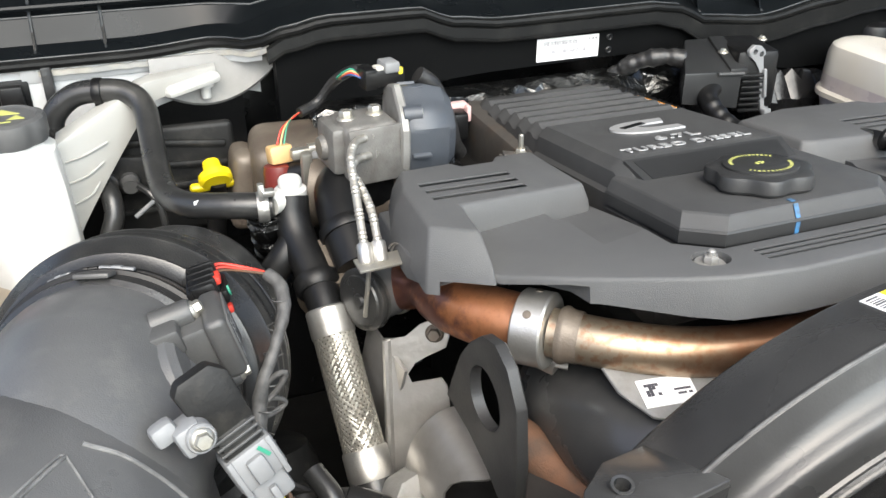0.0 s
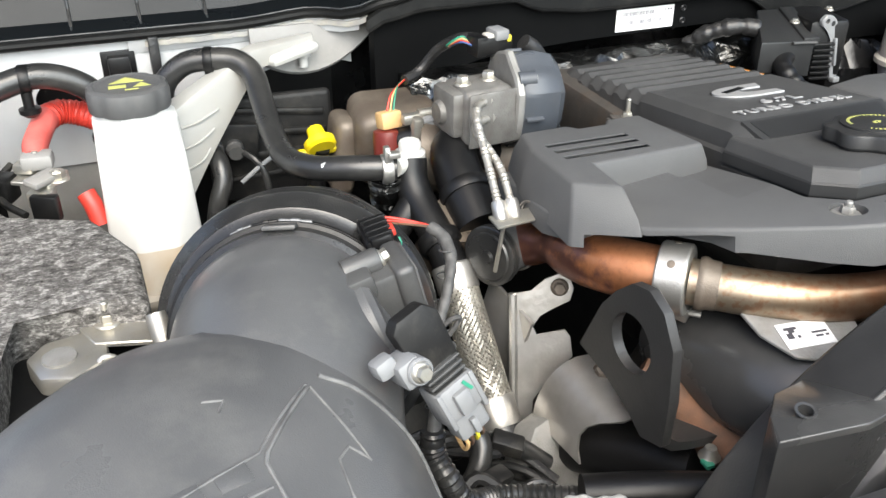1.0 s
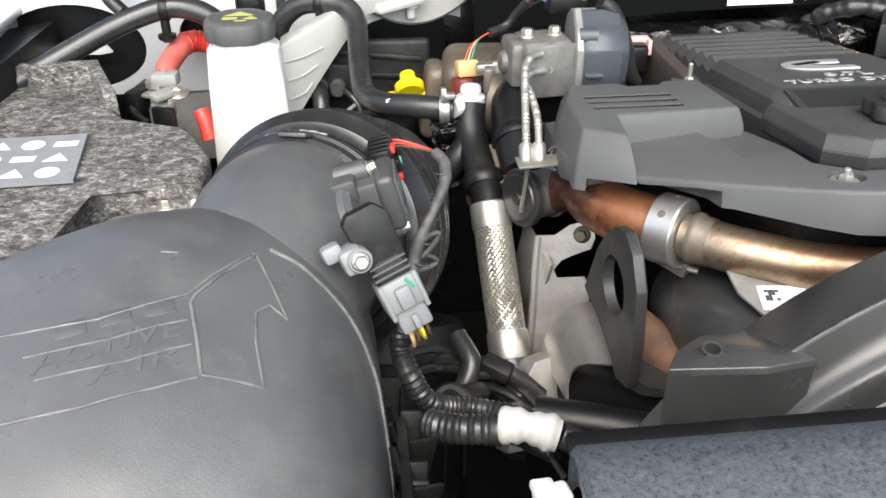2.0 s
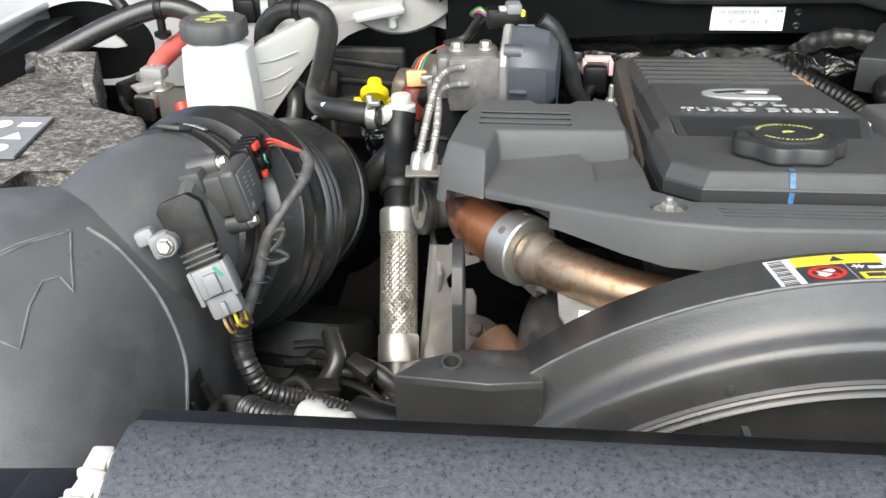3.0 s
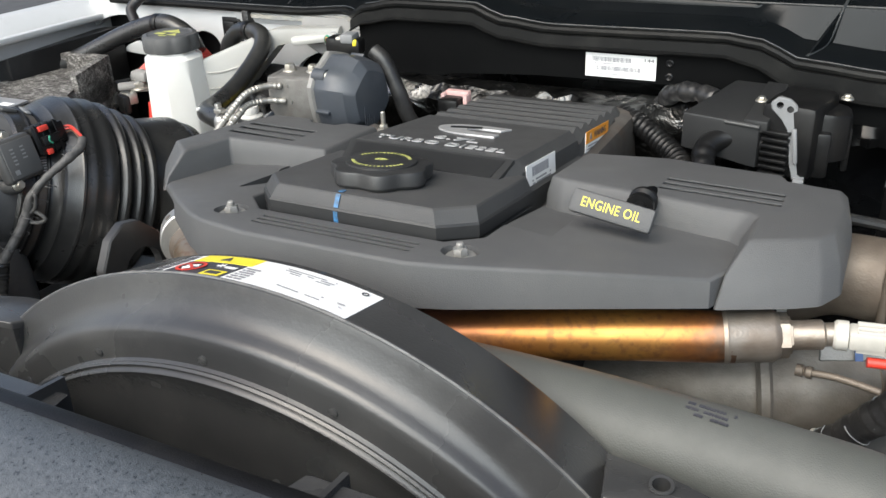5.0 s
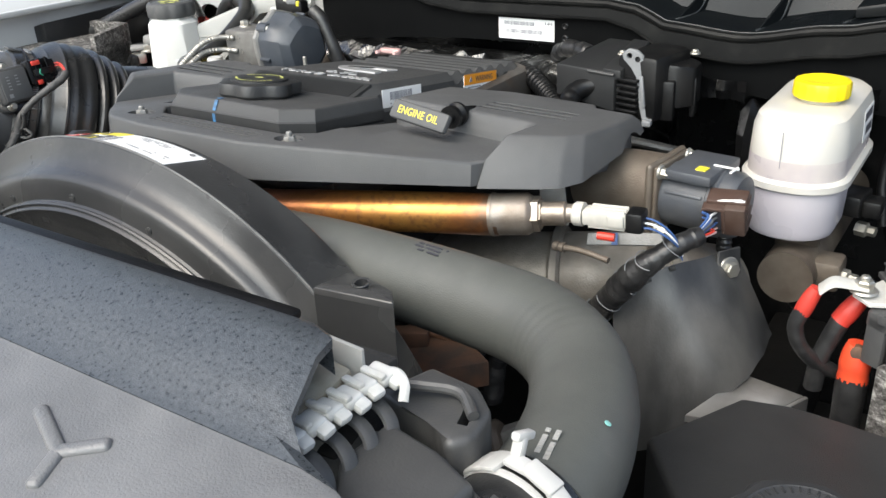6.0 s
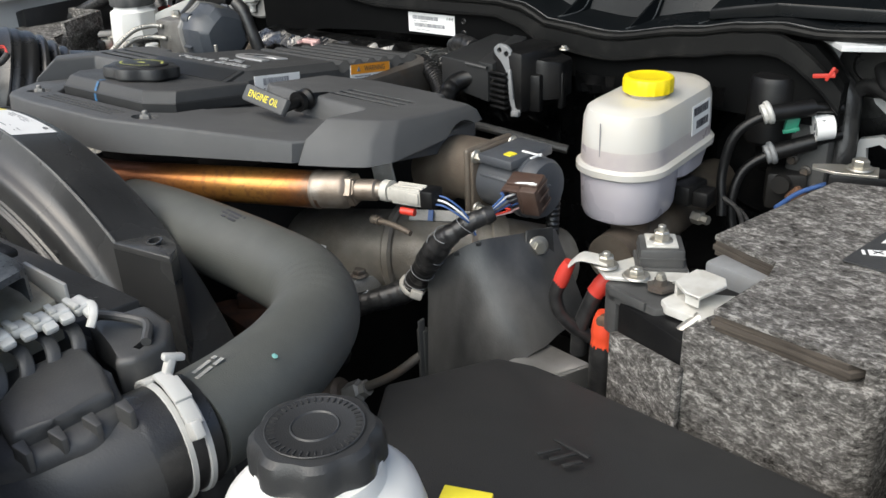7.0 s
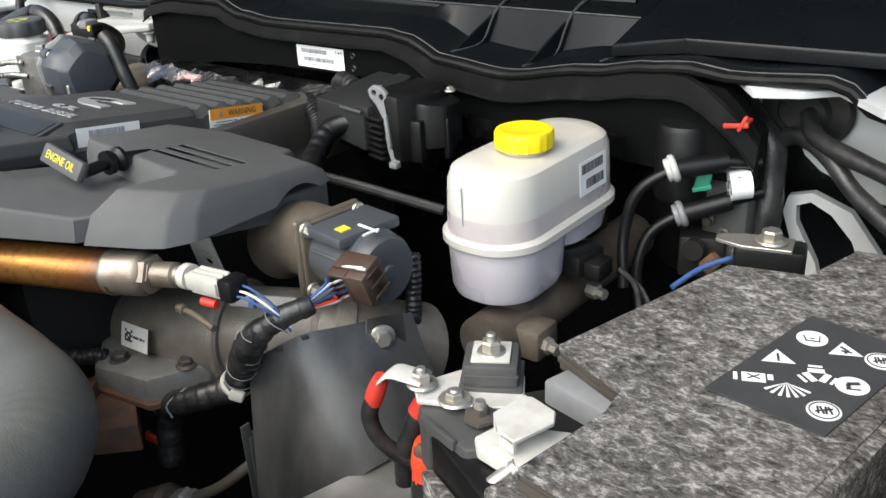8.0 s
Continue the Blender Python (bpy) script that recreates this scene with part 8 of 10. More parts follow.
for i in range(4):
    for j in range(3):
        sy = bmesh.new()
        m = pose(-0.805 - 0.034 * i, 0.715 + 0.036 * j, 1.0980)
        if (i + j) % 3 == 0:
            lathe(sy, [(0.012, 0), (0.012, 0.0004)], m, 18)
        elif (i + j) % 3 == 1:
            plate(sy, [(-0.013, -0.009), (0.013, -0.009), (0, 0.011)], 0.0004, m @ pose(0, 0, 0.0004))
        else:
            box(sy, 0.024, 0.013, 0.0004, m)
        part("symbol", sy, M["paper"], kid(b1, "sticker"), "white warning symbol")

pb = thing("battery", (-0.72, 0.64, 0.9), "black battery case under the passenger felt cover", "battery", "batteries")
bm = bmesh.new()
slab(bm, [(-0.77, 0.55, 1.050), (-0.645, 0.55, 1.050), (-0.645, 0.69, 1.050), (-0.77, 0.70, 1.050)], 0.88, 0.004)
part("case", bm, M["black"], pb)

t1 = thing("battery_terminal", (-0.70, 0.65, 1.05), "zinc battery post clamp with nut and stud", "battery terminal", "battery terminals")
bm = bmesh.new()
m1 = onplane((-0.708, 0.648, 1.071), (0.94, 0.33, 0), (-0.33, 0.94, 0))
slab(bm, [(-0.040, -0.020, 0), (-0.020, -0.036, 0), (0.012, -0.026, 0), (0.020, -0.004, 0), (0.018, 0.020, 0), (-0.020, 0.026, 0), (-0.040, 0.012, 0)], -0.016, 0.004, 2, 0.0, m1)
plate(bm, [(0.010, -0.004), (0.055, -0.036), (0.066, -0.030), (0.050, 0.010), (0.018, 0.030), (0.008, 0.024)], 0.004, m1 @ pose(0, 0, 0.001), 0.001)
part("clamp", bm, M["zinc"], t1)
bm = bmesh.new()
lathe(bm, [(0.0135, 0), (0.0130, 0.003), (0.010, 0.0036)], m1 @ pose(-0.018, -0.004, -0.001), 28)
part("post", bm, M["cast"], t1, "grey lead post")
hexbolt(t1, m1 @ Vector((0.010, -0.028, -0.006)), (0.1, -0.9, 0.2), 0.0070, 0.010, 0.0095, 0.006)
hexbolt(t1, m1 @ Vector((0.030, 0.018, 0.001)), (0, 0, 1), 0.0070, 0.008, 0.0115, 0.012)

t2 = thing("battery_terminal", (-0.728, 0.990, 1.050), "zinc battery terminal stack with red cables", "battery terminal", "battery terminals")
bm = bmesh.new()
m2 = onplane((-0.740, 0.992, 1.078), (0.9, -0.4, 0), (0.4, 0.9, 0))
plate(bm, [(-0.034, -0.014), (0.020, -0.022), (0.034, 0.0), (0.024, 0.020), (-0.030, 0.018)], 0.004, m2, 0.001)
box(bm, 0.026, 0.022, 0.020, m2 @ pose(0.012, -0.024, -0.014), 0.003)
box(bm, 0.022, 0.026, 0.012, m2 @ pose(-0.016, 0.010, 0.008), 0.003)
part("clamp", bm, M["zinc"], t2)
hexbolt(t2, (-0.740, 1.005, 1.086), (0, 0, 1), 0.0075, 0.010, 0.011, 0.006)
hexbolt(t2, (-0.720, 0.975, 1.078), (0, 0, 1), 0.0085, 0.010, 0.012, 0.002)
bm = bmesh.new()
box(bm, 0.018, 0.03, 0.030, m2 @ pose(-0.034, -0.012, -0.01), 0.003)
part("insulator", bm, M["black"], t2)
bm = bmesh.new()
box(bm, 0.03, 0.012, 0.03, m2 @ pose(0.02, -0.036, -0.02), 0.003)
part("insulator", bm, M["black"], t2)
bm = bmesh.new()
tube(bm, [(-0.742, 1.010, 1.092), (-0.739, 1.036, 1.100), (-0.729, 1.066, 1.110), (-0.722, 1.084, 1.113)], 0.0140, 18, 6, lambda s, t: 0.85 + 0.15 * min(1.0, s / 0.02))
part("sleeve", bm, M["fadedred"], t2, "faded red rubber sleeve")
bm = bmesh.new()
tube(bm, [(-0.724, 1.080, 1.113), (-0.712, 1.094, 1.113), (-0.690, 1.096, 1.108), (-0.660, 1.080, 1.098), (-0.630, 1.055, 1.09)], 0.0158, 18, 6, corr(0.0058, 0.13))
part("cable", bm, M["red"], t2, "red corrugated cable sleeve")
bm = bmesh.new()
box(bm, 0.034, 0.026, 0.018, m2 @ pose(-0.004, 0.012, 0.014, 0, 0, 20), 0.005, 2)
box(bm, 0.020, 0.040, 0.008, m2 @ pose(0.014, -0.018, 0.006, 0, 8, -20), 0.003, 2)
part("lug", bm, M["dusty"], t2, "corroded pale cable lug")
bm = bmesh.new()
tube(bm, [m2 @ Vector(p) for p in ((-0.040, 0.020, 0.004), (-0.046, -0.006, -0.006), (-0.030, -0.030, -0.018), (0.000, -0.044, -0.026))], 0.0042, 10, 6)
part("strap", bm, M["grime"], t2, "black terminal strap")
for p in ([(-0.696, 0.978, 1.056), (-0.690, 0.970, 1.042), (-0.686, 0.962, 1.022)],):
    bm = bmesh.new()
    tube(bm, p, 0.0105, 14, 6)
    part("boot", bm, M["red"], t2, "red rubber boot")

# white body wall behind the passenger bottle
bw = thing("body_wall", (-0.70, 1.13, 1.0), "white painted body wall with a black square plug", "body panel", kind="structure")
bm = bmesh.new()
slab(bm, [(-0.97, 1.128, 1.184), (-0.34, 1.128, 1.184), (-0.34, 1.140, 1.184), (-0.97, 1.140, 1.184)], 1.03)
hole3 = bmesh.new()
lathe(hole3, [(0.05, 0), (0.05, 0.06)], along((-0.40, 1.16, 1.08), (-0.40, 1.0, 1.08)) @ Matrix.Diagonal((2.2, 1.0, 1, 1)), 28)
hole = bmesh.new()
lathe(hole, [(0.055, 0), (0.055, 0.06)], along((-0.60, 1.16, 1.06), (-0.60, 1.0, 1.06)) @ Matrix.Diagonal((1.5, 0.7, 1, 1)), 28)
hole2 = bmesh.new()
lathe(hole2, [(0.05, 0), (0.05, 0.06)], along((-0.885, 1.16, 1.098), (-0.885, 1.0, 1.098)) @ Matrix.Diagonal((2.0, 1.25, 1, 1)), 36)
hole4 = bmesh.new()
lathe(hole4, [(0.03, 0), (0.03, 0.06)], along((-0.702, 1.16, 1.114), (-0.702, 1.0, 1.114)) @ Matrix.Diagonal((1.15, 0.95, 1, 1)), 28)
bm = carve(bm, [hole, hole2, hole3, hole4])
part("panel", bm, M["paint"], bw)
bm = bmesh.new()
plate(bm, [(-0.912, 1.092), (-0.895, 1.104), (-0.872, 1.112), (-0.855, 1.110), (-0.840, 1.100), (-0.833, 1.090), (-0.850, 1.088), (-0.880, 1.089)], 0.006, onplane((0, 1.132, 0), (1, 0, 0), (0, 0, 1)), 0.001)
part("inner_flange", bm, M["paint"], bw, "white inner flange in the opening")
# black sheet added behind the openings; it stands in for their shade
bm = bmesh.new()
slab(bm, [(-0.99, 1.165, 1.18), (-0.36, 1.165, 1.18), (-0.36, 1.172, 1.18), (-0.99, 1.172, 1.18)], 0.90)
part("cavity", bm, M["black"], bw, "added black sheet that darkens the openings")
bm = bmesh.new()
slab(bm, [(-0.80, 1.134, 1.028), (-0.62, 1.134, 1.028), (-0.62, 1.142, 1.028), (-0.80, 1.142, 1.028)], 0.92, 0.002)
part("lower_panel", bm, M["dusty"], bw, "dusty lower body panel")
bm = bmesh.new()
box(bm, 0.026, 0.014, 0.030, pose(-0.634, 1.121, 1.150), 0.003)
box(bm, 0.040, 0.004, 0.040, pose(-0.634, 1.126, 1.150), 0.0015)
part("square_plug", bm, M["black"], bw, "black square plug")
bm = bmesh.new()
slab(bm, [(-0.597, 1.108, 1.186), (-0.585, 1.110, 1.186), (-0.585, 1.13, 1.186), (-0.597, 1.13, 1.186)], 1.135, 0.002)
part("foam_strip", bm, M["tape"], bw, "dark foam strip")
# curved edge below the seal, its shade put into the dusty grey
bm = bmesh.new()
rings = []
for i in range(15):
    u = i / 14
    x = -0.475 + 0.165 * u
    low = 1.176 - 0.056 * math.sin(math.pi * (0.16 + 0.84 * u)) ** 0.8
    rings.append([(x, 1.104, low), (x, 1.100, low + 0.004), (x, 1.112, 1.183), (x, 1.118, 1.183), (x, 1.118, low)])
skin(bm, rings)
part("scoop", bm, M["dusty"], bw, "curved body edge, greyed for dust and shade")
bm = bmesh.new()
slab(bm, [(-0.97, 0.9, 1.12), (-0.93, 0.9, 1.13), (-0.90, 1.13, 1.14), (-0.97, 1.13, 1.13)], 0.9, 0.003)
part("brace", bm, M["black"], bw)

# coolant bottle
cb_ = thing("coolant_bottle", (-0.63, 0.975, 0.9), "white plastic coolant bottle with a black octagonal cap", "coolant bottle")
bm = bmesh.new()


def octo(r, z, sq=1.0, cx=-0.630, cy=0.972):
    return [(cx + r * math.cos(radians(22.5 + 45 * i)), cy + r * sq * math.sin(radians(22.5 + 45 * i)), z) for i in range(8)]


skin(bm, [octo(0.0555, 0.998), octo(0.0498, 1.10), octo(0.0475, 1.140), octo(0.038, 1.146), octo(0.036, 1.156)])
bmesh.ops.bevel(bm, geom=[e for e in bm.edges if abs(e.verts[0].co.z - e.verts[1].co.z) > 0.02], offset=0.006, segments=2, profile=0.5, affect="EDGES")
part("bottle", bm, M["bottle"], cb_)
bm = bmesh.new()
skin(bm, [octo(0.0585, 0.942), octo(0.0555, 0.998)])
bmesh.ops.bevel(bm, geom=[e for e in bm.edges if abs(e.verts[0].co.z - e.verts[1].co.z) > 0.02], offset=0.006, segments=2, profile=0.5, affect="EDGES")
part("fluid_band", bm, M["tint"], kid(cb_, "bottle"), "tan tint of the coolant inside")
bm = bmesh.new()
skin(bm, [octo(0.062, 0.80), octo(0.062, 0.93), octo(0.067, 0.932), octo(0.067, 0.940), octo(0.060, 0.943)])
part("foot", bm, M["stain"], kid(cb_, "bottle"), "brown-stained lower half")
bm = bmesh.new()
lathe(bm, [(0.036, 0), (0.0425, 0.002), (0.044, 0.005), (0.044, 0.022), (0.042, 0.026), (0.036, 0.028), (0.034, 0.0268)], pose(-0.632, 0.974, 1.149), 64, lambda a, i: 1.0 - 0.06 * (0.5 + 0.5 * math.cos(8 * a)) ** 3)
part("cap", bm, M["cover"], cb_, "dark grey octagonal cap")
bm = bmesh.new()
mcap = pose(-0.632, 0.974, 1.1762)
plate(bm, [(-0.018, 0.004), (0.018, 0.004), (0, 0.022)], 0.0005, mcap @ pose(0, 0, 0.0005))
plate(bm, [(0.006, -0.013), (0.024, -0.013), (0.015, 0.0)], 0.0005, mcap @ pose(0, 0, 0.0005))
box(bm, 0.018, 0.009, 0.0005, mcap @ pose(-0.010, -0.008, 0.0003))
box(bm, 0.014, 0.003, 0.0005, mcap @ pose(0.004, -0.020, 0.0003))
part("print", bm, M["yprint"], kid(cb_, "cap"), "yellow warning symbols")
bm = bmesh.new()
rings = []
for i in range(17):
    u = i / 16
    x = -0.588 + 0.190 * u
    y = 1.006 + 0.095 * u
    top = 1.134 + 0.042 * min(1.0, 1.9 * u) - 0.008 * max(0.0, u - 0.6)
    bot = 1.012 + 0.135 * min(1.0, 1.75 * u) ** 0.9 + 0.008 * u
    th = 0.014 * (1 - u) + 0.006
    rings.append([(x, y - th, bot), (x, y - th, top - 0.008), (x, y - th + 0.003, top - 0.002), (x, y - th + 0.007, top), (x, y + th, top), (x, y + th, bot)])
skin(bm, rings)
part("wing_tank", bm, M["milky"], cb_, "milky translucent side tank")
for k in range(3):
    bm = bmesh.new()
    tube(bm, [(-0.582, 0.9893, 1.112 - 0.026 * k), (-0.562, 1.0000, 1.113 - 0.024 * k), (-0.535 - 0.008 * k, 1.0155 - 0.004 * k, 1.120 - 0.022 * k)], 0.0016, 8, 5)
    part("moulded_rib", bm, M["milky"], kid(cb_, "wing_tank"))
bm = bmesh.new()
lathe(bm, [(0.0045, 0), (0.006, 0.002), (0.006, 0.014), (0.011, 0.016), (0.011, 0.020)], pose(-0.413, 1.094, 1.132), 16)
box(bm, 0.075, 0.030, 0.014, pose(-0.432, 1.080, 1.158, 0, -4, 27), 0.006)
part("lug", bm, M["white"], cb_, "white mounting lug with pin")


vh = thing("vent_hose", (-0.48, 0.95, 1.09), "black rubber vent hose looping to the coolant bottle", "hose")
bm = bmesh.new()
tube(bm, [(-0.385, 0.806, 1.108), (-0.43, 0.822, 1.108), (-0.466, 0.850, 1.103), (-0.484, 0.895, 1.100), (-0.488, 0.945, 1.112), (-0.488, 0.990, 1.135), (-0.490, 1.020, 1.155), (-0.505, 1.038, 1.168), (-0.535, 1.050, 1.170), (-0.565, 1.058, 1.164), (-0.590, 1.060, 1.140), (-0.595, 1.055, 1.10)], 0.0135, 18, 8)
part("hose", bm, M["rubber"], vh)
bm = bmesh.new()
lathe(bm, [(0.0145, 0), (0.0150, 0.001), (0.0150, 0.009), (0.0145, 0.010)], along((-0.540, 1.050, 1.170), (-0.53, 1.047, 1.170)), 20)
lathe(bm, [(0.005, 0), (0.011, 0.004), (0.011, 0.008), (0.006, 0.010), (0.006, 0.030)], pose(-0.536, 1.048, 1.130), 16)
part("clip", bm, M["black"], vh, "black hose clip")
bm = bmesh.new()
lathe(bm, [(0.0150, 0), (0.0158, 0.0015), (0.0158, 0.010), (0.0150, 0.0115)], along((-0.402, 0.808, 1.108), (-0.385, 0.806, 1.108)), 20)
box(bm, 0.006, 0.008, 0.020, pose(-0.398, 0.800, 1.126), 0.001)
box(bm, 0.012, 0.010, 0.006, pose(-0.392, 0.795, 1.128), 0.001)
part("spring_clamp", bm, M["steel"], vh, "bright spring clamp")
bm = bmesh.new()
box(bm, 0.014, 0.0006, 0.004, pose(-0.455, 0.829, 1.114, 0, 0, 30))
part("paint_mark", bm, M["paper"], vh)
hv = thing("heater_fitting", (-0.535, 1.03, 1.0), "pair of black heater hose fittings on the firewall", "fitting")
bm = bmesh.new()
box(bm, 0.085, 0.012, 0.050, pose(-0.530, 1.046, 1.066, 0, 8, 0), 0.008, 2)
part("flange", bm, M["grime"], hv, "dusty mounting flange")
for x, z, r in ((-0.548, 1.060, 0.0135), (-0.520, 1.059, 0.010)):
    bm = bmesh.new()
    lathe(bm, [(r * 0.8, -0.010), (r, -0.008), (r * 1.15, 0), (r * 1.15, 0.006), (r, 0.008), (r * 0.9, 0.016)], along((x, 1.040, z), (x, 0.9, z - 0.02)), 20)
    part("collar", bm, M["tank"], hv)
bm = bmesh.new()
tube(bm, [(-0.548, 1.035, 1.060), (-0.543, 1.012, 1.054), (-0.543, 0.998, 1.035), (-0.553, 0.992, 1.010), (-0.562, 0.99, 0.97)], 0.0115, 14, 6)
part("heater_hose", bm, M["rubber"], hv)
bm = bmesh.new()
tube(bm, [(-0.518, 1.035, 1.059), (-0.500, 1.015, 1.050), (-0.490, 1.005, 1.030), (-0.488, 1.0, 0.98)], 0.0042, 10, 6)
part("thin_line", bm, M["rubber"], hv)
bm = bmesh.new()
tube(bm, [(-0.480, 1.010, 1.052), (-0.500, 1.008, 1.040), (-0.520, 1.006, 1.026)], 0.0028, 10, 6)
part("grey_line", bm, M["greyconn"], hv, "thin grey line")
bm = bmesh.new()
box(bm, 0.16, 0.014, 0.14, pose(-0.470, 1.062, 1.045, 0, 0, -3), 0.012, 3)
for k in range(4):
    box(bm, 0.14, 0.008, 0.010, pose(-0.470, 1.054, 1.095 - 0.028 * k, 0, 6 - 3 * k, -3), 0.004)
single("firewall_pad", bm, M["grime"], "dusty black ribbed pad on the firewall", "pad", kind="structure")
lh = thing("overflow_hose", (-0.75, 1.04, 1.1), "black overflow hose clipped along the inner fender", "hose")
bm = bmesh.new()
tube(bm, [(-0.655, 1.055, 1.125), (-0.675, 1.060, 1.150), (-0.705, 1.060, 1.166), (-0.74, 1.058, 1.168), (-0.80, 1.045, 1.150), (-0.88, 1.02, 1.115), (-0.98, 0.98, 1.07)], 0.0145, 18, 8)
part("hose", bm, M["rubber"], lh)
bm = bmesh.new()
lathe(bm, [(0.0155, 0), (0.016, 0.001), (0.016, 0.010), (0.0155, 0.011)], along((-0.742, 1.058, 1.168), (-0.73, 1.058, 1.168)), 20)
lathe(bm, [(0.006, 0), (0.012, 0.005), (0.012, 0.010), (0.006, 0.012), (0.006, 0.03)], pose(-0.738, 1.055, 1.125), 16)
part("clip", bm, M["black"], lh, "black hose clip")
bm = bmesh.new()
tube(bm, [(-0.80, 1.10, 1.205), (-0.81, 1.075, 1.185), (-0.79, 1.06, 1.165)], 0.009, 12, 6)
box(bm, 0.02, 0.02, 0.014, pose(-0.80, 1.10, 1.205), 0.003)
single("fender_loom", bm, M["tape"], "short black loom at the fender corner", "wiring loom")
bm = bmesh.new()
box(bm, 0.016, 0.014, 0.010, pose(-0.802, 1.088, 1.212, 20, 0, 10), 0.003)
single("red_clip", bm, M["red"], "small red clip on the fender loom", "clip")

# tee fitting, braided pipe
tf = thing("coolant_tee", (-0.363, 0.78, 1.03), "black plastic tee fitting with a white bleed plug", "fitting")
bm = bmesh.new()
tube(bm, [(-0.366, 0.822, 1.108), (-0.368, 0.812, 1.088), (-0.366, 0.795, 1.070), (-0.361, 0.765, 1.052), (-0.358, 0.738, 1.038), (-0.357, 0.715, 1.022)], 0.0185, 22, 6)
lathe(bm, [(0.0225, 0), (0.0235, 0.003), (0.0235, 0.012), (0.021, 0.016)], along((-0.360, 0.755, 1.047), (-0.357, 0.715, 1.022)), 24)
tube(bm, [(-0.366, 0.80, 1.075), (-0.385, 0.79, 1.055), (-0.405, 0.79, 1.03)], 0.015, 18, 5)
part("tee", bm, M["black"], tf)
bm = bmesh.new()
lathe(bm, [(0.0150, -0.010), (0.0165, -0.006), (0.0165, 0.006), (0.012, 0.009), (0.012, 0.016), (0.0105, 0.0185)], pose(-0.365, 0.823, 1.110), 24)
rod(bm, (-0.388, 0.808, 1.108), (-0.368, 0.82, 1.108), 0.011, 16)
part("bleed_plug", bm, M["white"], tf, "white bleed plug")

bp_ = thing("braided_pipe", (-0.353, 0.665, 0.9), "braided stainless flexible pipe with steel collars", "braided pipe")
pA, pB = Vector((-0.3575, 0.722, 1.030)), Vector((-0.3490, 0.612, 0.902))
ax = (pB - pA).normalized()
LL = (pB - pA).length
bm = bmesh.new()
lathe(bm, [(0.0205, 0), (0.0218, 0.002), (0.0218, 0.026), (0.0212, 0.028)], along(pA, pB), 32)
part("collar", bm, M["steel"], bp_, "bright steel collar")
bm = bmesh.new()
lathe(bm, [(0.0212, LL - 0.030), (0.0222, LL - 0.028), (0.0222, LL - 0.003), (0.0215, LL)], along(pA, pB), 32)
part("collar", bm, M["steel"], bp_, "bright steel collar")
bm = bmesh.new()
lathe(bm, [(0.0186, 0.026), (0.0186, LL - 0.028)], along(pA, pB), 24)
part("core", bm, M["iron"], bp_)
# woven strands, laid side by side in pairs
bm = bmesh.new()
mm = along(pA, pB)
for d in (1, -1):
    for k in range(44):
        pts = []
        for i in range(26):
            s = 0.026 + (LL - 0.056) * i / 25
            a = 2 * math.pi * (k // 2 * 2 + 0.62 * (k % 2)) / 44 + d * (s - 0.026) / 0.0200 * 0.92
            r = 0.01955 + 0.00055 * math.cos(a * 22 * 0.5 + (0 if d > 0 else math.pi))
            pts.append(mm @ Vector((r * math.cos(a), r * math.sin(a), s)))
        tube(bm, pts, 0.00078, 5, 1, smooth=False, cap=False)
tagged(part("braid", bm, M["braid"], bp_, "woven steel braid", 60), "woven steel braid", kind="stuff")
bm = bmesh.new()
tube(bm, [pB - ax * 0.004, pB + ax * 0.03, pB + Vector((0.01, -0.02, -0.06)), pB + Vector((0.01, 0.0, -0.12))], 0.0205, 20, 5)
part("lower_hose", bm, M["rubber"], bp_, "black rubber hose below")

# crinkled sleeve on the pipe that drops behind the tee
bm = bmesh.new()
rnd = random.Random(18)
tube(bm, [(-0.395, 0.816, 1.098), (-0.392, 0.822, 1.075), (-0.388, 0.835, 1.045), (-0.385, 0.85, 1.00)], 0.0175, 16, 8, lambda s, t: 1.05 + 0.10 * math.sin(s * 700) * math.sin(s * 140) - 1.2 * s)
single("foil_sleeve", bm, M["foil"], "crinkled foil sleeve on a pipe behind the coolant tee", "pipe sleeve")

# yellow dipstick ring
yd = thing("transmission_dipstick", (-0.42, 0.98, 1.05), "yellow transmission dipstick with a ring handle", "dipstick")
bm = bmesh.new()
mdy = onplane((-0.425, 0.983, 1.073), (1, 0.1, 0), (0, -0.6, 0.8))
lathe(bm, [(0.016, -0.004), (0.0195, -0.002), (0.0195, 0.006), (0.016, 0.009)], mdy, 28)
box(bm, 0.052, 0.012, 0.010, mdy @ pose(-0.004, -0.012, 0.004), 0.004, 2)
lathe(bm, [(0.010, -0.02), (0.012, 0.0)], mdy, 20)
part("handle", bm, M["yellow"], yd)
bm = bmesh.new()
tube(bm, [(-0.423, 0.985, 1.068), (-0.425, 1.0, 1.04), (-0.43, 1.01, 0.98)], 0.012, 14, 5)
part("tube", bm, M["black"], yd)

# maroon sensor
ms_ = thing("temperature_sensor", (-0.361, 0.91, 1.06), "maroon sensor with a tan plug and thin wires", "sensor")
bm = bmesh.new()
lathe(bm, [(0.015, 0), (0.0175, 0.003), (0.0175, 0.034), (0.0165, 0.040), (0.012, 0.042)], along((-0.362, 0.905, 1.066), (-0.360, 0.915, 1.11)), 28)
part("body", bm, M["maroon"], ms_)
bm = bmesh.new()
box(bm, 0.026, 0.020, 0.020, pose(-0.358, 0.915, 1.118, -12, 0, 10), 0.003)
part("plug", bm, M["tan"], ms_, "tan plastic plug")
bm = bmesh.new()
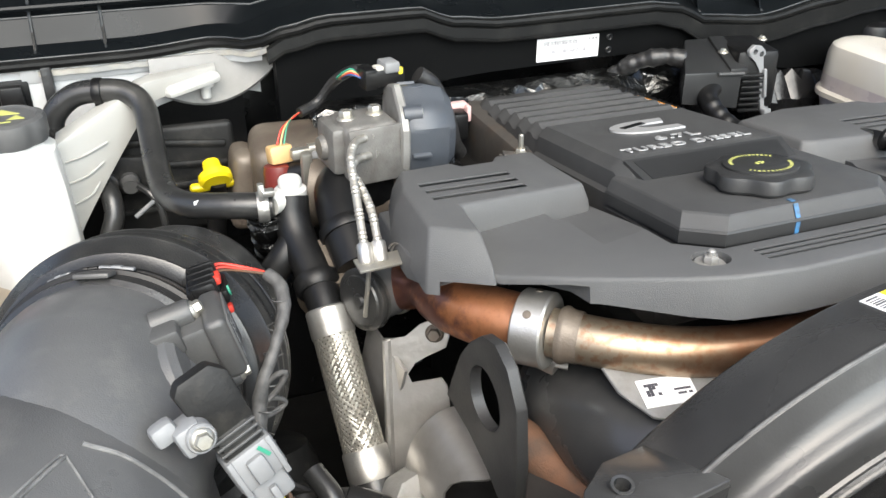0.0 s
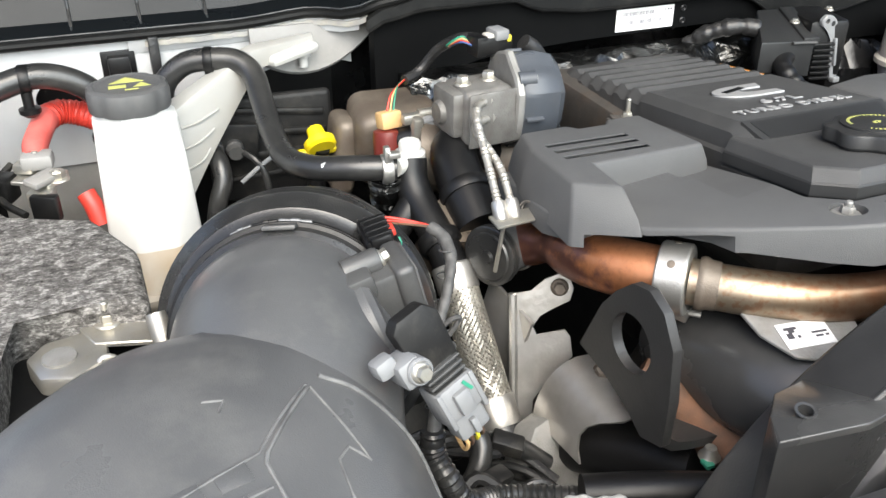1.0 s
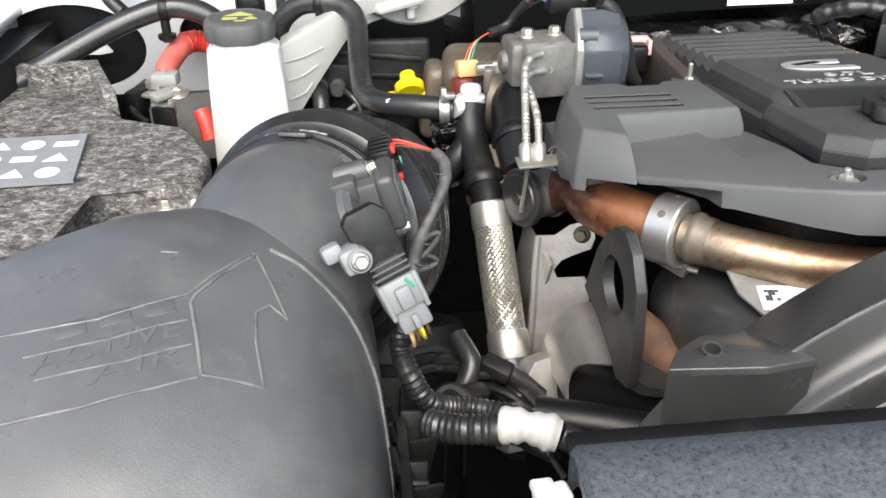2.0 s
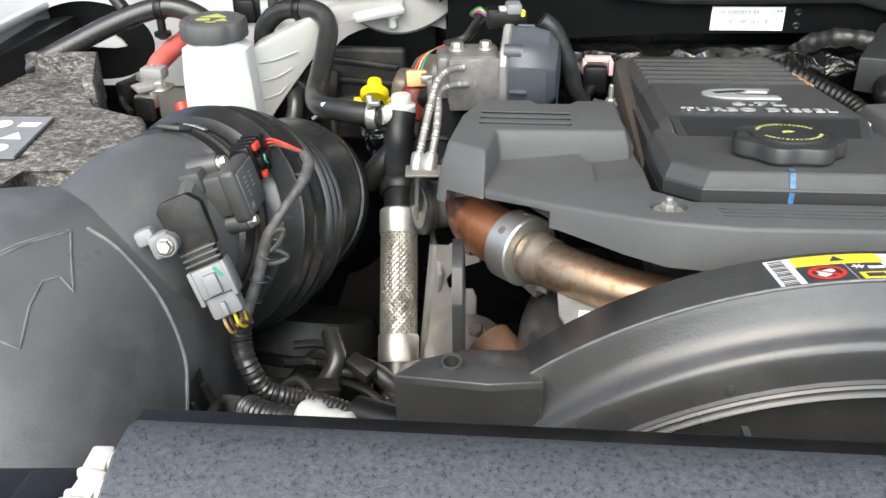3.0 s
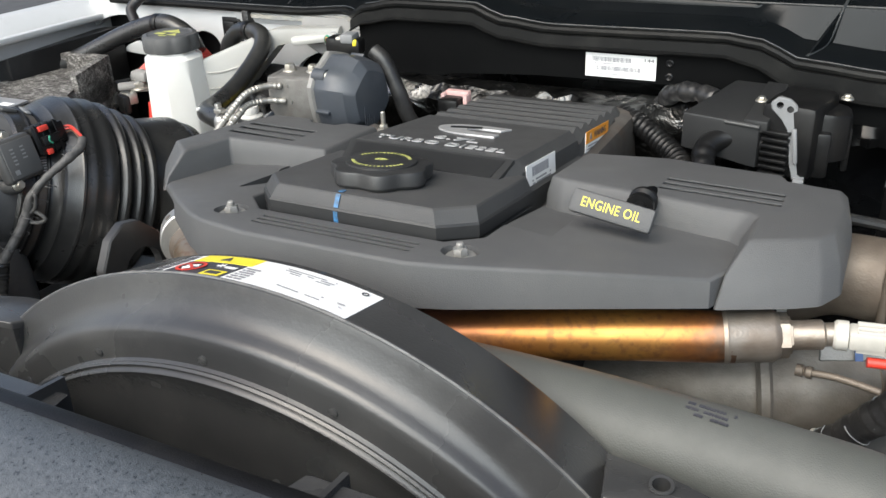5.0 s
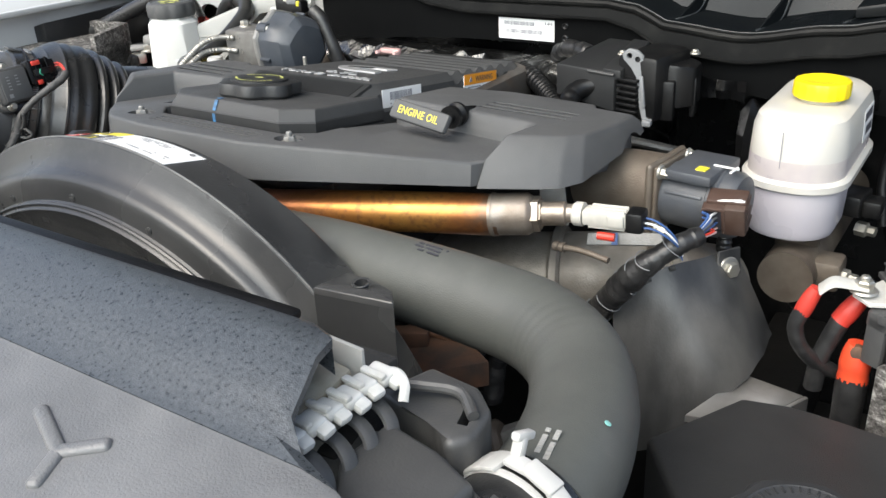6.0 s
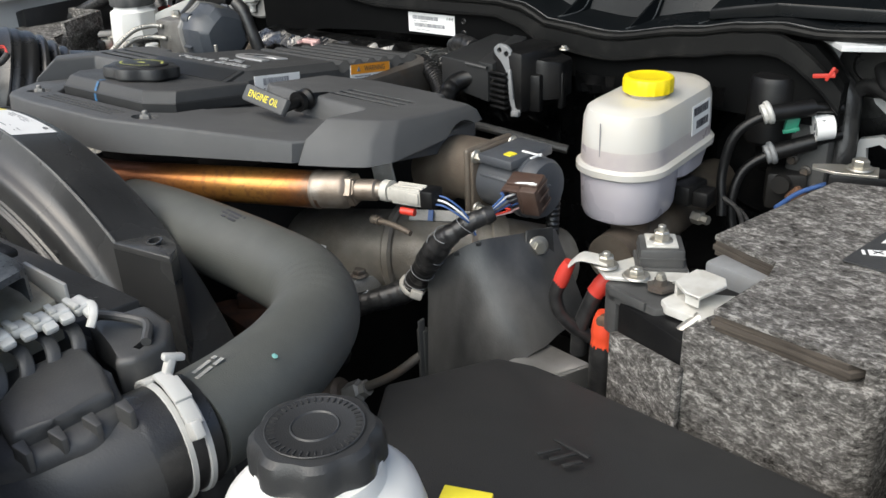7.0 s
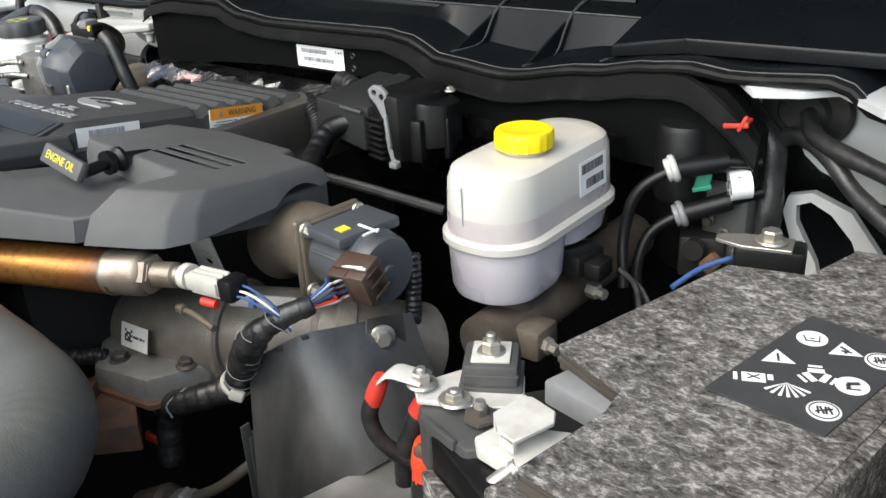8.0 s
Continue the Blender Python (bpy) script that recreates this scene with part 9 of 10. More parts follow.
rod(bm, (-0.352, 0.908, 1.094), (-0.318, 0.890, 1.106), 0.0135, 18)
part("stub", bm, M["black"], ms_, "black hose stub")
bm = bmesh.new()
tube(bm, [(-0.335, 0.900, 1.112), (-0.305, 0.885, 1.120), (-0.270, 0.870, 1.126)], 0.0105, 16, 6, corr(0.0055, 0.12))
part("metal_pipe", bm, M["zinc"], ms_, "ribbed zinc pipe")
bm = bmesh.new()
qq = onplane((-0.320, 0.880, 1.112), (0.9, -0.3, 0.2), (0, 0.3, 1))
box(bm, 0.012, 0.034, 0.005, qq, 0.0018)
box(bm, 0.020, 0.006, 0.006, qq @ pose(0, 0.012, 0.002), 0.0015)
box(bm, 0.018, 0.005, 0.006, qq @ pose(0, -0.010, 0.002), 0.0015)
part("clip", bm, M["greyconn"], ms_, "pale spring clip")
for k, mt_ in enumerate(("lred", "tan", "green")):
    bm = bmesh.new()
    tube(bm, [(-0.360 + 0.004 * k, 0.915, 1.128), (-0.352 + 0.003 * k, 0.925, 1.142), (-0.338, 0.94, 1.147), (-0.322, 0.955, 1.150)], 0.0010, 8, 5)
    part("wire", bm, M[mt_], ms_)
bm = bmesh.new()
tube(bm, [(-0.325, 0.952, 1.149), (-0.30, 0.965, 1.155), (-0.282, 0.955, 1.180), (-0.268, 0.925, 1.200), (-0.255, 0.905, 1.205)], 0.006, 10, 6)
part("loom", bm, M["tape"], ms_)

# exhaust casting behind
tc_ = thing("turbo_casting", (-0.35, 0.93, 1.0), "tarnished cast turbo housing behind the engine cover", "turbocharger")
bm = bmesh.new()
box(bm, 0.11, 0.09, 0.10, pose(-0.325, 1.000, 1.062, 8, 0, -6), 0.02, 4)
box(bm, 0.030, 0.06, 0.10, pose(-0.392, 1.01, 1.045, 0, 8, 0), 0.012, 3)
tube(bm, [(-0.33, 0.90, 1.08), (-0.27, 0.88, 1.07), (-0.22, 0.87, 1.06)], 0.045, 24, 6)
part("housing", bm, M["egr"], tc_)
bm = bmesh.new()
tube(bm, [(-0.315, 0.745, 1.055), (-0.318, 0.79, 1.085), (-0.312, 0.83, 1.105), (-0.285, 0.85, 1.10), (-0.26, 0.86, 1.08)], 0.026, 22, 8)
lathe(bm, [(0.029, 0), (0.030, 0.003), (0.030, 0.010), (0.029, 0.013)], along((-0.317, 0.775, 1.075), (-0.318, 0.80, 1.09)), 24)
part("elbow", bm, M["black"], tc_, "black air elbow")
bm = bmesh.new()
rod(bm, (-0.345, 0.79, 1.0), (-0.335, 0.76, 1.06), 0.03, 20)
part("pipe", bm, M["egr"], tc_)
bm = bmesh.new()
box(bm, 0.012, 0.012, 0.06, pose(-0.335, 0.885, 1.10, 10, 0, 0), 0.003)
box(bm, 0.09, 0.012, 0.012, pose(-0.305, 0.895, 1.125, 0, 0, 5), 0.003)
rod(bm, (-0.33, 0.893, 1.127), (-0.26, 0.897, 1.127), 0.007, 12)
part("linkage", bm, M["zinc"], tc_, "dull zinc linkage")

# turbo actuator
ta = thing("turbo_actuator", (-0.23, 0.85, 1.10), "grey-blue electric turbo actuator with cast bracket", "actuator")
bm = bmesh.new()
m = onplane((-0.247, 0.850, 1.152), (0.10, 1, 0), (0, 0, 1))


def hexed(a):
    """Radius of a softened hexagon."""
    k = (a + 0.35) % (math.pi / 3) - math.pi / 6
    return 0.35 + 0.65 * math.cos(math.pi / 6) / math.cos(k) * 1.06


lathe(bm, [(0.050, 0), (0.0530, 0.002), (0.0530, 0.008), (0.050, 0.010)], m, 72, lambda a, i: hexed(a) + 0.06 * max(0.0, math.cos(3 * a - 1.05)) ** 4)
part("flange", bm, M["cast"], ta, "cast flange ring")
bm = bmesh.new()
lathe(bm, [(0.049, 0.009), (0.051, 0.013), (0.051, 0.034), (0.046, 0.052), (0.034, 0.062), (0.02, 0.064)], m, 72, lambda a, i: hexed(a) + (0.10 * max(0.0, math.cos(3 * a - 1.05)) ** 4 if i < 3 else 0.0))
part("housing", bm, M["actuator"], ta, "grey-blue rounded housing")
for a in (0, 45, 90, 135, 180, 225, 270, 315):
    bm = bmesh.new()
    box(bm, 0.008, 0.004, 0.020, m @ pose(0, 0, 0, 0, 0, a + 12) @ pose(0.0490, 0, 0.022), 0.0012)
    part("rib", bm, M["actuator"], kid(ta, "housing"))
for a in (20, 140, 260):
    bm = bmesh.new()
    rod(bm, m @ Vector((0.048 * math.cos(radians(a)), 0.048 * math.sin(radians(a)), 0.005)), m @ Vector((0.048 * math.cos(radians(a)), 0.048 * math.sin(radians(a)), 0.024)), 0.009, 14)
    part("bolt_boss", bm, M["actuator"], kid(ta, "housing"))
for a in (20, 140, 260):
    p = m @ Vector((0.048 * math.cos(radians(a)), 0.048 * math.sin(radians(a)), 0.023))
    hexbolt(ta, p, m.to_3x3() @ Vector((0, 0, 1)), 0.005, 0.005, 0.007)
bm = bmesh.new()
box(bm, 0.060, 0.058, 0.062, pose(-0.282, 0.835, 1.148, 0, 0, 6), 0.008, 3)
box(bm, 0.018, 0.05, 0.05, pose(-0.315, 0.835, 1.152, 0, 0, 6), 0.006, 2)
part("bracket", bm, M["bracketcast"], ta, "cast aluminium bracket block")
for x, y in ((-0.300, 0.835), (-0.268, 0.84)):
    hexbolt(ta, (x, y, 1.178), (0, 0, 1), 0.007, 0.008, 0.0095)
bm = bmesh.new()
box(bm, 0.046, 0.022, 0.020, pose(-0.245, 0.885, 1.203, 0, 0, 8), 0.004)
box(bm, 0.014, 0.024, 0.022, pose(-0.262, 0.884, 1.203, 0, 0, 8), 0.002)
part("plug", bm, M["black"], ta)
bm = bmesh.new()
box(bm, 0.006, 0.018, 0.008, pose(-0.228, 0.884, 1.209, 0, 0, 8), 0.002)
part("lock_tab", bm, M["lyellow"], ta, "yellow lock tab")
bm = bmesh.new()
box(bm, 0.014, 0.014, 0.007, pose(-0.248, 0.882, 1.212, 0, 0, 8), 0.002)
part("clip", bm, M["cream"], ta, "pale clip")
bm = bmesh.new()
tube(bm, [(-0.205, 0.885, 1.200), (-0.188, 0.885, 1.185), (-0.172, 0.885, 1.15), (-0.162, 0.89, 1.115), (-0.150, 0.90, 1.095)], 0.010, 12, 8, lambda s, t: 1.0 + 0.035 * math.sin(s * 95))
part("loom", bm, M["tape"], ta)
for k, mt_ in enumerate(("bluewire", "red", "tan", "green")):
    bm = bmesh.new()
    tube(bm, [(-0.268, 0.884 + 0.003 * k, 1.203), (-0.278, 0.892, 1.206 + 0.002 * k), (-0.284 - 0.002 * k, 0.905, 1.200), (-0.280, 0.922, 1.192)], 0.0012, 7, 5)
    part("wire", bm, M[mt_], ta, "thin coloured wire")
bm = bmesh.new()
box(bm, 0.018, 0.024, 0.012, pose(-0.238, 0.884, 1.214, 0, 0, 8), 0.003)
part("plug_cap", bm, M["greyconn"], ta, "pale grey plug cap")
bm = bmesh.new()
lathe(bm, [(0.012, 0), (0.0135, 0.003), (0.0135, 0.014), (0.011, 0.018)], along((-0.312, 0.838, 1.150), (-0.40, 0.828, 1.150)), 20)
part("end_boss", bm, M["bracketcast"], ta, "round cast end boss")
bm = bmesh.new()
box(bm, 0.062, 0.004, 0.060, pose(-0.276, 0.8035, 1.148, 0, 0, 6), 0.002)
part("face_plate", bm, M["bracketcast"], ta, "flat cast face plate")
bm = bmesh.new()
bars(bm, m @ pose(-0.010, -0.02, 0.0635, 0, 0, 90), 0.04, 0.022, 5, 51, 0.5, 0.8, 0.0008)
part("moulded_print", bm, M["actuator"], ta)

# grey plug on a short stalk behind the cover
pk = thing("stalk_connector", (-0.13, 0.96, 1.08), "black connector with a pale pink lock behind the cover", "connector")
bm = bmesh.new()
box(bm, 0.030, 0.028, 0.034, pose(-0.134, 0.958, 1.108), 0.004)
tube(bm, [(-0.134, 0.955, 1.10), (-0.150, 0.93, 1.085), (-0.158, 0.89, 1.08)], 0.008, 12, 5)
part("body", bm, M["black"], pk)
bm = bmesh.new()
box(bm, 0.034, 0.012, 0.008, pose(-0.130, 0.972, 1.127), 0.002)
box(bm, 0.006, 0.016, 0.020, pose(-0.147, 0.965, 1.119), 0.002)
box(bm, 0.006, 0.016, 0.020, pose(-0.114, 0.965, 1.119), 0.002)
part("lock", bm, M["pink"], pk, "pale pink lock")

# two flexible metal lines to the bracket
fx = thing("flexible_lines", (-0.31, 0.74, 1.11), "pair of braided metal lines with a zinc mounting plate", "metal line")
for k in range(2):
    o = 0.012 * k
    bm = bmesh.new()
    tube(bm, [(-0.290 + 0.004 * k, 0.800, 1.169 - 1.6 * o), (-0.304, 0.785, 1.171 - 1.5 * o), (-0.315, 0.762, 1.167 - 1.2 * o), (-0.320 + o * 0.6, 0.735, 1.152 - 0.6 * o), (-0.324 + o, 0.706, 1.133), (-0.328 + o * 1.1, 0.678, 1.113)], 0.0046, 12, 8, corr(0.0048, 0.24))
    part("line", bm, M["line"], fx)
    bm = bmesh.new()
    p = Vector((-0.288 + 0.004 * k, 0.803, 1.169 - 1.6 * o))
    lathe(bm, [(0.0085, 0), (0.0085, 0.010)], along(p, p + Vector((0.3, 0.9, 0))), 6)
    bmp = bm
    part("union", bmp, M["steel"], fx, "bright hex union")
    bm = bmesh.new()
    q = Vector((-0.328 + o * 1.1, 0.680, 1.116))
    lathe(bm, [(0.0065, 0), (0.0072, 0.002), (0.0072, 0.018), (0.006, 0.020)], along(q, q + Vector((-0.1, -0.8, -0.75))), 16)
    part("ferrule", bm, M["steel"], fx, "bright ferrule")
bm = bmesh.new()
box(bm, 0.050, 0.020, 0.003, pose(-0.315, 0.665, 1.104, 8, 0, 4), 0.001)
part("mount_plate", bm, M["zinc"], fx)
bm = bmesh.new()
rod(bm, (-0.328, 0.664, 1.103), (-0.332, 0.672, 1.045), 0.0022, 10)
part("pull_rod", bm, M["zinc"], fx)
bm = bmesh.new()
sp_ = along((-0.302, 0.672, 1.108), (-0.268, 0.690, 1.090))
tube(bm, [sp_ @ Vector((0.0075 * math.cos(t), 0.0075 * math.sin(t), 0.0050 * t / 6.2832)) for t in [0.6 * i for i in range(84)]], 0.0011, 6, 1, smooth=False)
part("return_spring", bm, M["iron"], fx, "dark coiled return spring")

pu = thing("valve_lever", (-0.325, 0.68, 1.02), "round black lever wheel on a drum beside the exhaust elbow", "lever wheel")
bm = bmesh.new()
lathe(bm, [(0.012, -0.001), (0.024, -0.001), (0.0255, 0.0008), (0.0290, 0.0008), (0.0310, 0.002), (0.0310, 0.005), (0.0285, 0.0055), (0.0285, 0.0075), (0.0310, 0.008), (0.0310, 0.011), (0.028, 0.012)], along((-0.332, 0.690, 1.0515), (-0.2935, 0.7095, 1.0470)), 36)
lathe(bm, [(0.006, -0.004), (0.008, 0.0), (0.008, 0.001)], along((-0.332, 0.690, 1.0515), (-0.2935, 0.7095, 1.0470)), 16)
part("wheel", bm, M["rubber"], pu)
bm = bmesh.new()
lathe(bm, [(0.024, 0.008), (0.0255, 0.010), (0.0255, 0.040), (0.024, 0.042)], along((-0.332, 0.690, 1.0515), (-0.2935, 0.7095, 1.0470)), 36)
part("drum", bm, M["cover"], pu, "dark grey drum")
bm = bmesh.new()
lathe(bm, [(0.0262, 0.042), (0.0275, 0.043), (0.0275, 0.047), (0.0262, 0.048)], along((-0.332, 0.690, 1.0515), (-0.2935, 0.7095, 1.0470)), 36)
part("ring", bm, M["zinc"], pu, "thin zinc ring")

# steel heat shields below the elbow
hs = thing("heat_shield", (-0.30, 0.64, 0.9), "plain steel heat shield with a notch and bolt", "heat shield")
bm = bmesh.new()
mh = onplane((-0.2933, 0.6491, 0.996), (0.895, -0.446, 0.0), (0.133, 0.267, 0.954))
plate(bm, [(-0.0277, 0.023), (-0.0087, 0.0265), (0.0043, 0.0395), (0.0175, 0.0455), (0.0280, 0.0435), (0.0333, 0.031), (0.0302, 0.0183), (0.0117, 0.0083), (0.0011, 0.0017), (-0.0060, -0.0100), (-0.0015, -0.0185), (0.0104, -0.0155), (0.0267, -0.0115), (0.0325, -0.0190), (0.0359, -0.0399), (0.0133, -0.0626), (-0.002, -0.0881), (-0.002, -0.13), (-0.020, -0.13)], 0.002, mh, 0.0005)
tube(bm, [mh @ Vector((-0.0265, 0.0225, -0.002)), mh @ Vector((-0.019, -0.13, -0.002))], 0.005, 10, 1, smooth=False)
part("sheet", bm, M["sheet"], hs)
hexbolt(hs, mh @ Vector((0.0190, 0.0320, 0.001)), mh.to_3x3() @ Vector((0, 0, 1)), 0.0065, 0.008, 0.009, material=M["egr"])
bm = bmesh.new()
rings = []
for i in range(13):
    a = math.pi * (0.05 + 0.95 * i / 12)
    rings.append([(-0.272 + (0.048 - 0.010 * v) * math.cos(a), 0.600 - 0.075 * v + 0.012 * math.sin(3 * a) * v, 0.915 + (0.062 - 0.012 * v) * math.sin(a)) for v in (0, 0.2, 0.45, 0.7, 0.9, 1.0)])
skin(bm, rings, closed=False, cap=False)
bmesh.ops.recalc_face_normals(bm, faces=bm.faces)
bmesh.ops.solidify(bm, geom=bm.faces[:], thickness=0.0025)
part("formed_shield", bm, M["sheet"], hs, "formed steel shield")
hexbolt(hs, (-0.262, 0.575, 0.970), (-0.2, -0.4, 0.9), 0.0075, 0.009, 0.0105, material=M["egr"])
bm = bmesh.new()
box(bm, 0.004, 0.07, 0.17, pose(-0.320, 0.695, 0.925, 16, 2, 14), 0.001)
part("side_wall", bm, M["sheet"], hs)

lk = thing("lifting_eye", (-0.275, 0.5, 0.98), "black steel lifting eye with a round hole", "lifting eye")
bm = bmesh.new()
oy = [(0.0503, -0.0916), (0.0231, -0.0316), (0.0057, -0.0084), (-0.015, 0.0107), (-0.0368, 0.0160), (-0.0574, 0.0062), (-0.0741, -0.0201), (-0.0785, -0.0691), (-0.078, -0.115), (-0.050, -0.125), (-0.0297, -0.112), (0.0071, -0.0990)]
ml = onplane((-0.271, 0.535, 1.097), (-0.06, 0.998, 0), (0, 0, 1))
plate(bm, oy, 0.010, ml, 0.0015)
hole = bmesh.new()
lathe(hole, [(0.0270, -0.04), (0.0270, 0.04)], ml @ pose(-0.0221, -0.0447, 0), 36)
bm = carve(bm, [hole])
part("eye", bm, M["eye"], lk)
bm = bmesh.new()
strap = [(-0.276, 1.010), (-0.276, 0.990), (-0.272, 0.978), (-0.262, 0.970), (-0.245, 0.966), (-0.222, 0.964), (-0.196, 0.958)]
skin(bm, [[(x, 0.461, z), (x, 0.505, z), (x + 0.006, 0.505, z + 0.008), (x + 0.006, 0.461, z + 0.008)] for x, z in strap])
part("foot", bm, M["eye"], lk, "strap bent forward as a foot")

# black air elbow and its plate
be = thing("air_elbow", (-0.18, 0.45, 0.95), "shiny black cast air elbow with a chalk mark", "air elbow")
bm = bmesh.new()
tube(bm, [(-0.165, 0.58, 0.985), (-0.170, 0.52, 1.000), (-0.160, 0.46, 1.008), (-0.115, 0.420, 1.008), (-0.05, 0.405, 1.0)], 0.052, 30, 8)
part("elbow", bm, M["gloss"], be)
bm = bmesh.new()
tube(bm, [(-0.165, 0.425, 1.057), (-0.159, 0.420, 1.056), (-0.153, 0.421, 1.0570)], 0.0022, 8, 4)
part("chalk_mark", bm, M["paper"], be, "white chalk mark")
bm = bmesh.new()
mpq = onplane((-0.150, 0.455, 1.070), (0.96, -0.2, 0.0), (0.2, 0.9, 0.25))
plate(bm, [(-0.050, 0.040), (-0.040, 0.0), (-0.020, -0.026), (0.010, -0.034), (0.045, -0.020), (0.05, 0.040)], 0.003, mpq, 0.0008)
part("plate", bm, M["cast"], be, "grey cast plate")
bm = bmesh.new()
mq = mpq @ pose(-0.002, -0.004, 0.0006, 0, 0, 4)
box(bm, 0.044, 0.026, 0.0006, mq)
part("tag", bm, M["paper"], be, "white data tag")
bm = bmesh.new()
rnd = random.Random(11)
for i in range(5):
    for j in range(4):
        if rnd.random() < 0.6:
            box(bm, 0.0028, 0.0028, 0.0003, mq @ pose(-0.016 + 0.003 * i, -0.002 + 0.003 * j, 0.0005))
bars(bm, mq @ pose(0.012, -0.002, 0.0005), 0.014, 0.008, 2, 61)
part("tag_print", bm, M["ink"], kid(be, "tag"))
bm = bmesh.new()
tube(bm, [(-0.25, 0.54, 0.985), (-0.215, 0.50, 0.965), (-0.19, 0.45, 0.95), (-0.16, 0.41, 0.945)], 0.024, 18, 6)
single("rusty_pipe", bm, M["rust"], "rusty brown exhaust pipe below the lifting eye", "pipe")

# cast bracket and black pump low in front
ab = thing("cast_bracket", (-0.32, 0.57, 0.85), "grey cast aluminium bracket with oval pockets", "bracket")
bm = bmesh.new()
mz = onplane((-0.318, 0.560, 0.900), (0.90, 0.30, 0), (-0.15, 0.45, 0.88))
plate(bm, [(-0.060, -0.05), (-0.036, 0.006), (-0.010, 0.032), (0.018, 0.034), (0.040, 0.020), (0.050, -0.01), (0.046, -0.06)], 0.03, mz, 0.004, 2)
part("bracket", bm, M["cast"], ab)
bm = bmesh.new()
rod(bm, (-0.285, 0.575, 0.895), (-0.22, 0.47, 0.925), 0.030, 26)
rod(bm, (-0.25, 0.60, 0.90), (-0.19, 0.50, 0.93), 0.034, 26)
part("pump", bm, M["black"], ab, "black cylindrical pump")
bm = bmesh.new()
lathe(bm, [(0.006, 0), (0.010, 0.002), (0.007, 0.006), (0.005, 0.012)], pose(-0.225, 0.455, 0.955), 14)
part("grease_nipple", bm, M["zinc"], ab)
bm = bmesh.new()
box(bm, 0.008, 0.010, 0.003, pose(-0.232, 0.448, 0.957))
part("paint_dab", bm, M["green"], ab, "green paint dab")

# ---- air intake ----
ai = thing("intake_duct", (-0.70, 0.30, 0.85), "large black moulded intake air duct with raised lettering", "air duct")
DUCT = ((0.545, 1.03, -0.650, -0.50), (0.5445, 1.085, -0.672, -0.495), (0.540, 1.118, -0.690, -0.491), (0.530, 1.138, -0.708, -0.488), (0.515, 1.150, -0.728, -0.487), (0.495, 1.157, -0.748, -0.486), (0.47, 1.1620, -0.772, -0.485), (0.44, 1.1645, -0.800, -0.484), (0.40, 1.1635, -0.835, -0.484), (0.35, 1.155, -0.875, -0.483), (0.30, 1.139, -0.910, -0.482), (0.265, 1.123, -0.925, -0.482), (0.235, 1.104, -0.93, -0.482), (0.205, 1.078, -0.93, -0.482), (0.18, 1.05, -0.93, -0.483), (0.16, 1.02, -0.93, -0.484), (0.145, 0.985, -0.925, -0.485), (0.14, 0.92, -0.92, -0.486))
DZ = 0.95


def duct_at(y):
    """Top height and both sides of the duct at y."""
    for (a, *p), (b, *q) in zip(DUCT, DUCT[1:]):
        if b <= y <= a:
            t = (a - y) / (a - b)
            return [u + (v - u) * t for u, v in zip(p, q)]
    return list(DUCT[-1][1:])


def duct_point(y, deg, lift=0.0):
    top, xl, xr = duct_at(y)
    a = radians(deg)
    c, q = math.cos(a), math.sin(a)
    e = 2 / (2.7 if c > 0 else 4.2)
    xm, hw = (xl + xr) / 2, (xr - xl) / 2
    return Vector((xm + (hw + lift * abs(c)) * abs(c) ** e * (1 if c > 0 else -1), y, DZ + (top - DZ + lift * q) * abs(q) ** e))


def duct_z(x, y):
    top, xl, xr = duct_at(y)
    xm, hw = (xl + xr) / 2, (xr - xl) / 2
    u = min(0.999, abs(x - xm) / hw)
    k = 2.7 if x > xm else 4.2
    return DZ + (top - DZ) * (1 - u ** k) ** (1 / k)


bm = bmesh.new()
skin(bm, [[duct_point(y, 180 * i / 60) for i in range(61)] + [(xl, y, 0.84), (xr, y, 0.84)] for y, top, xl, xr in DUCT])
part("body", bm, M["duct"], ai, "", 50)


def on_duct(bm, h):
    """Lays a flat mesh, drawn in the plan, on the duct's top."""
    for v in bm.verts:
        v.co.z = duct_z(v.co.x, v.co.y) + h + v.co.z
    return bm


def duct_line(pts, r=0.0013):
    """A raised moulding line over the duct's top."""
    bm = bmesh.new()
    fine = []
    for (x0, y0), (x1, y1) in zip(pts, pts[1:]):
        k = max(2, int(math.hypot(x1 - x0, y1 - y0) / 0.006))
        fine += [(x0 + (x1 - x0) * i / k, y0 + (y1 - y0) * i / k) for i in range(k)]
    fine.append(pts[-1])
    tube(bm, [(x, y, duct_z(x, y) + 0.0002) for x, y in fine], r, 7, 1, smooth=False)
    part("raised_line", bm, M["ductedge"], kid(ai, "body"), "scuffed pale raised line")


duct_line([(-0.569, 0.430), (-0.590, 0.400), (-0.604, 0.379), (-0.606, 0.372), (-0.600, 0.345), (-0.595, 0.319)])
duct_line([(-0.569, 0.430), (-0.5722, 0.430), (-0.594, 0.400), (-0.609, 0.379), (-0.660, 0.357), (-0.705, 0.349), (-0.770, 0.341)], 0.0009)
duct_line([(-0.569, 0.430), (-0.558, 0.404), (-0.547, 0.378), (-0.558, 0.384), (-0.566, 0.374), (-0.565, 0.350), (-0.559, 0.319), (-0.595, 0.319)], 0.0010)
duct_line([(-0.597, 0.317), (-0.620, 0.308), (-0.660, 0.296), (-0.720, 0.286)], 0.0010)
duct_line([(-0.606, 0.357), (-0.650, 0.341), (-0.700, 0.331)], 0.0007)
duct_line([(-0.602, 0.339), (-0.640, 0.325), (-0.690, 0.315)], 0.0007)
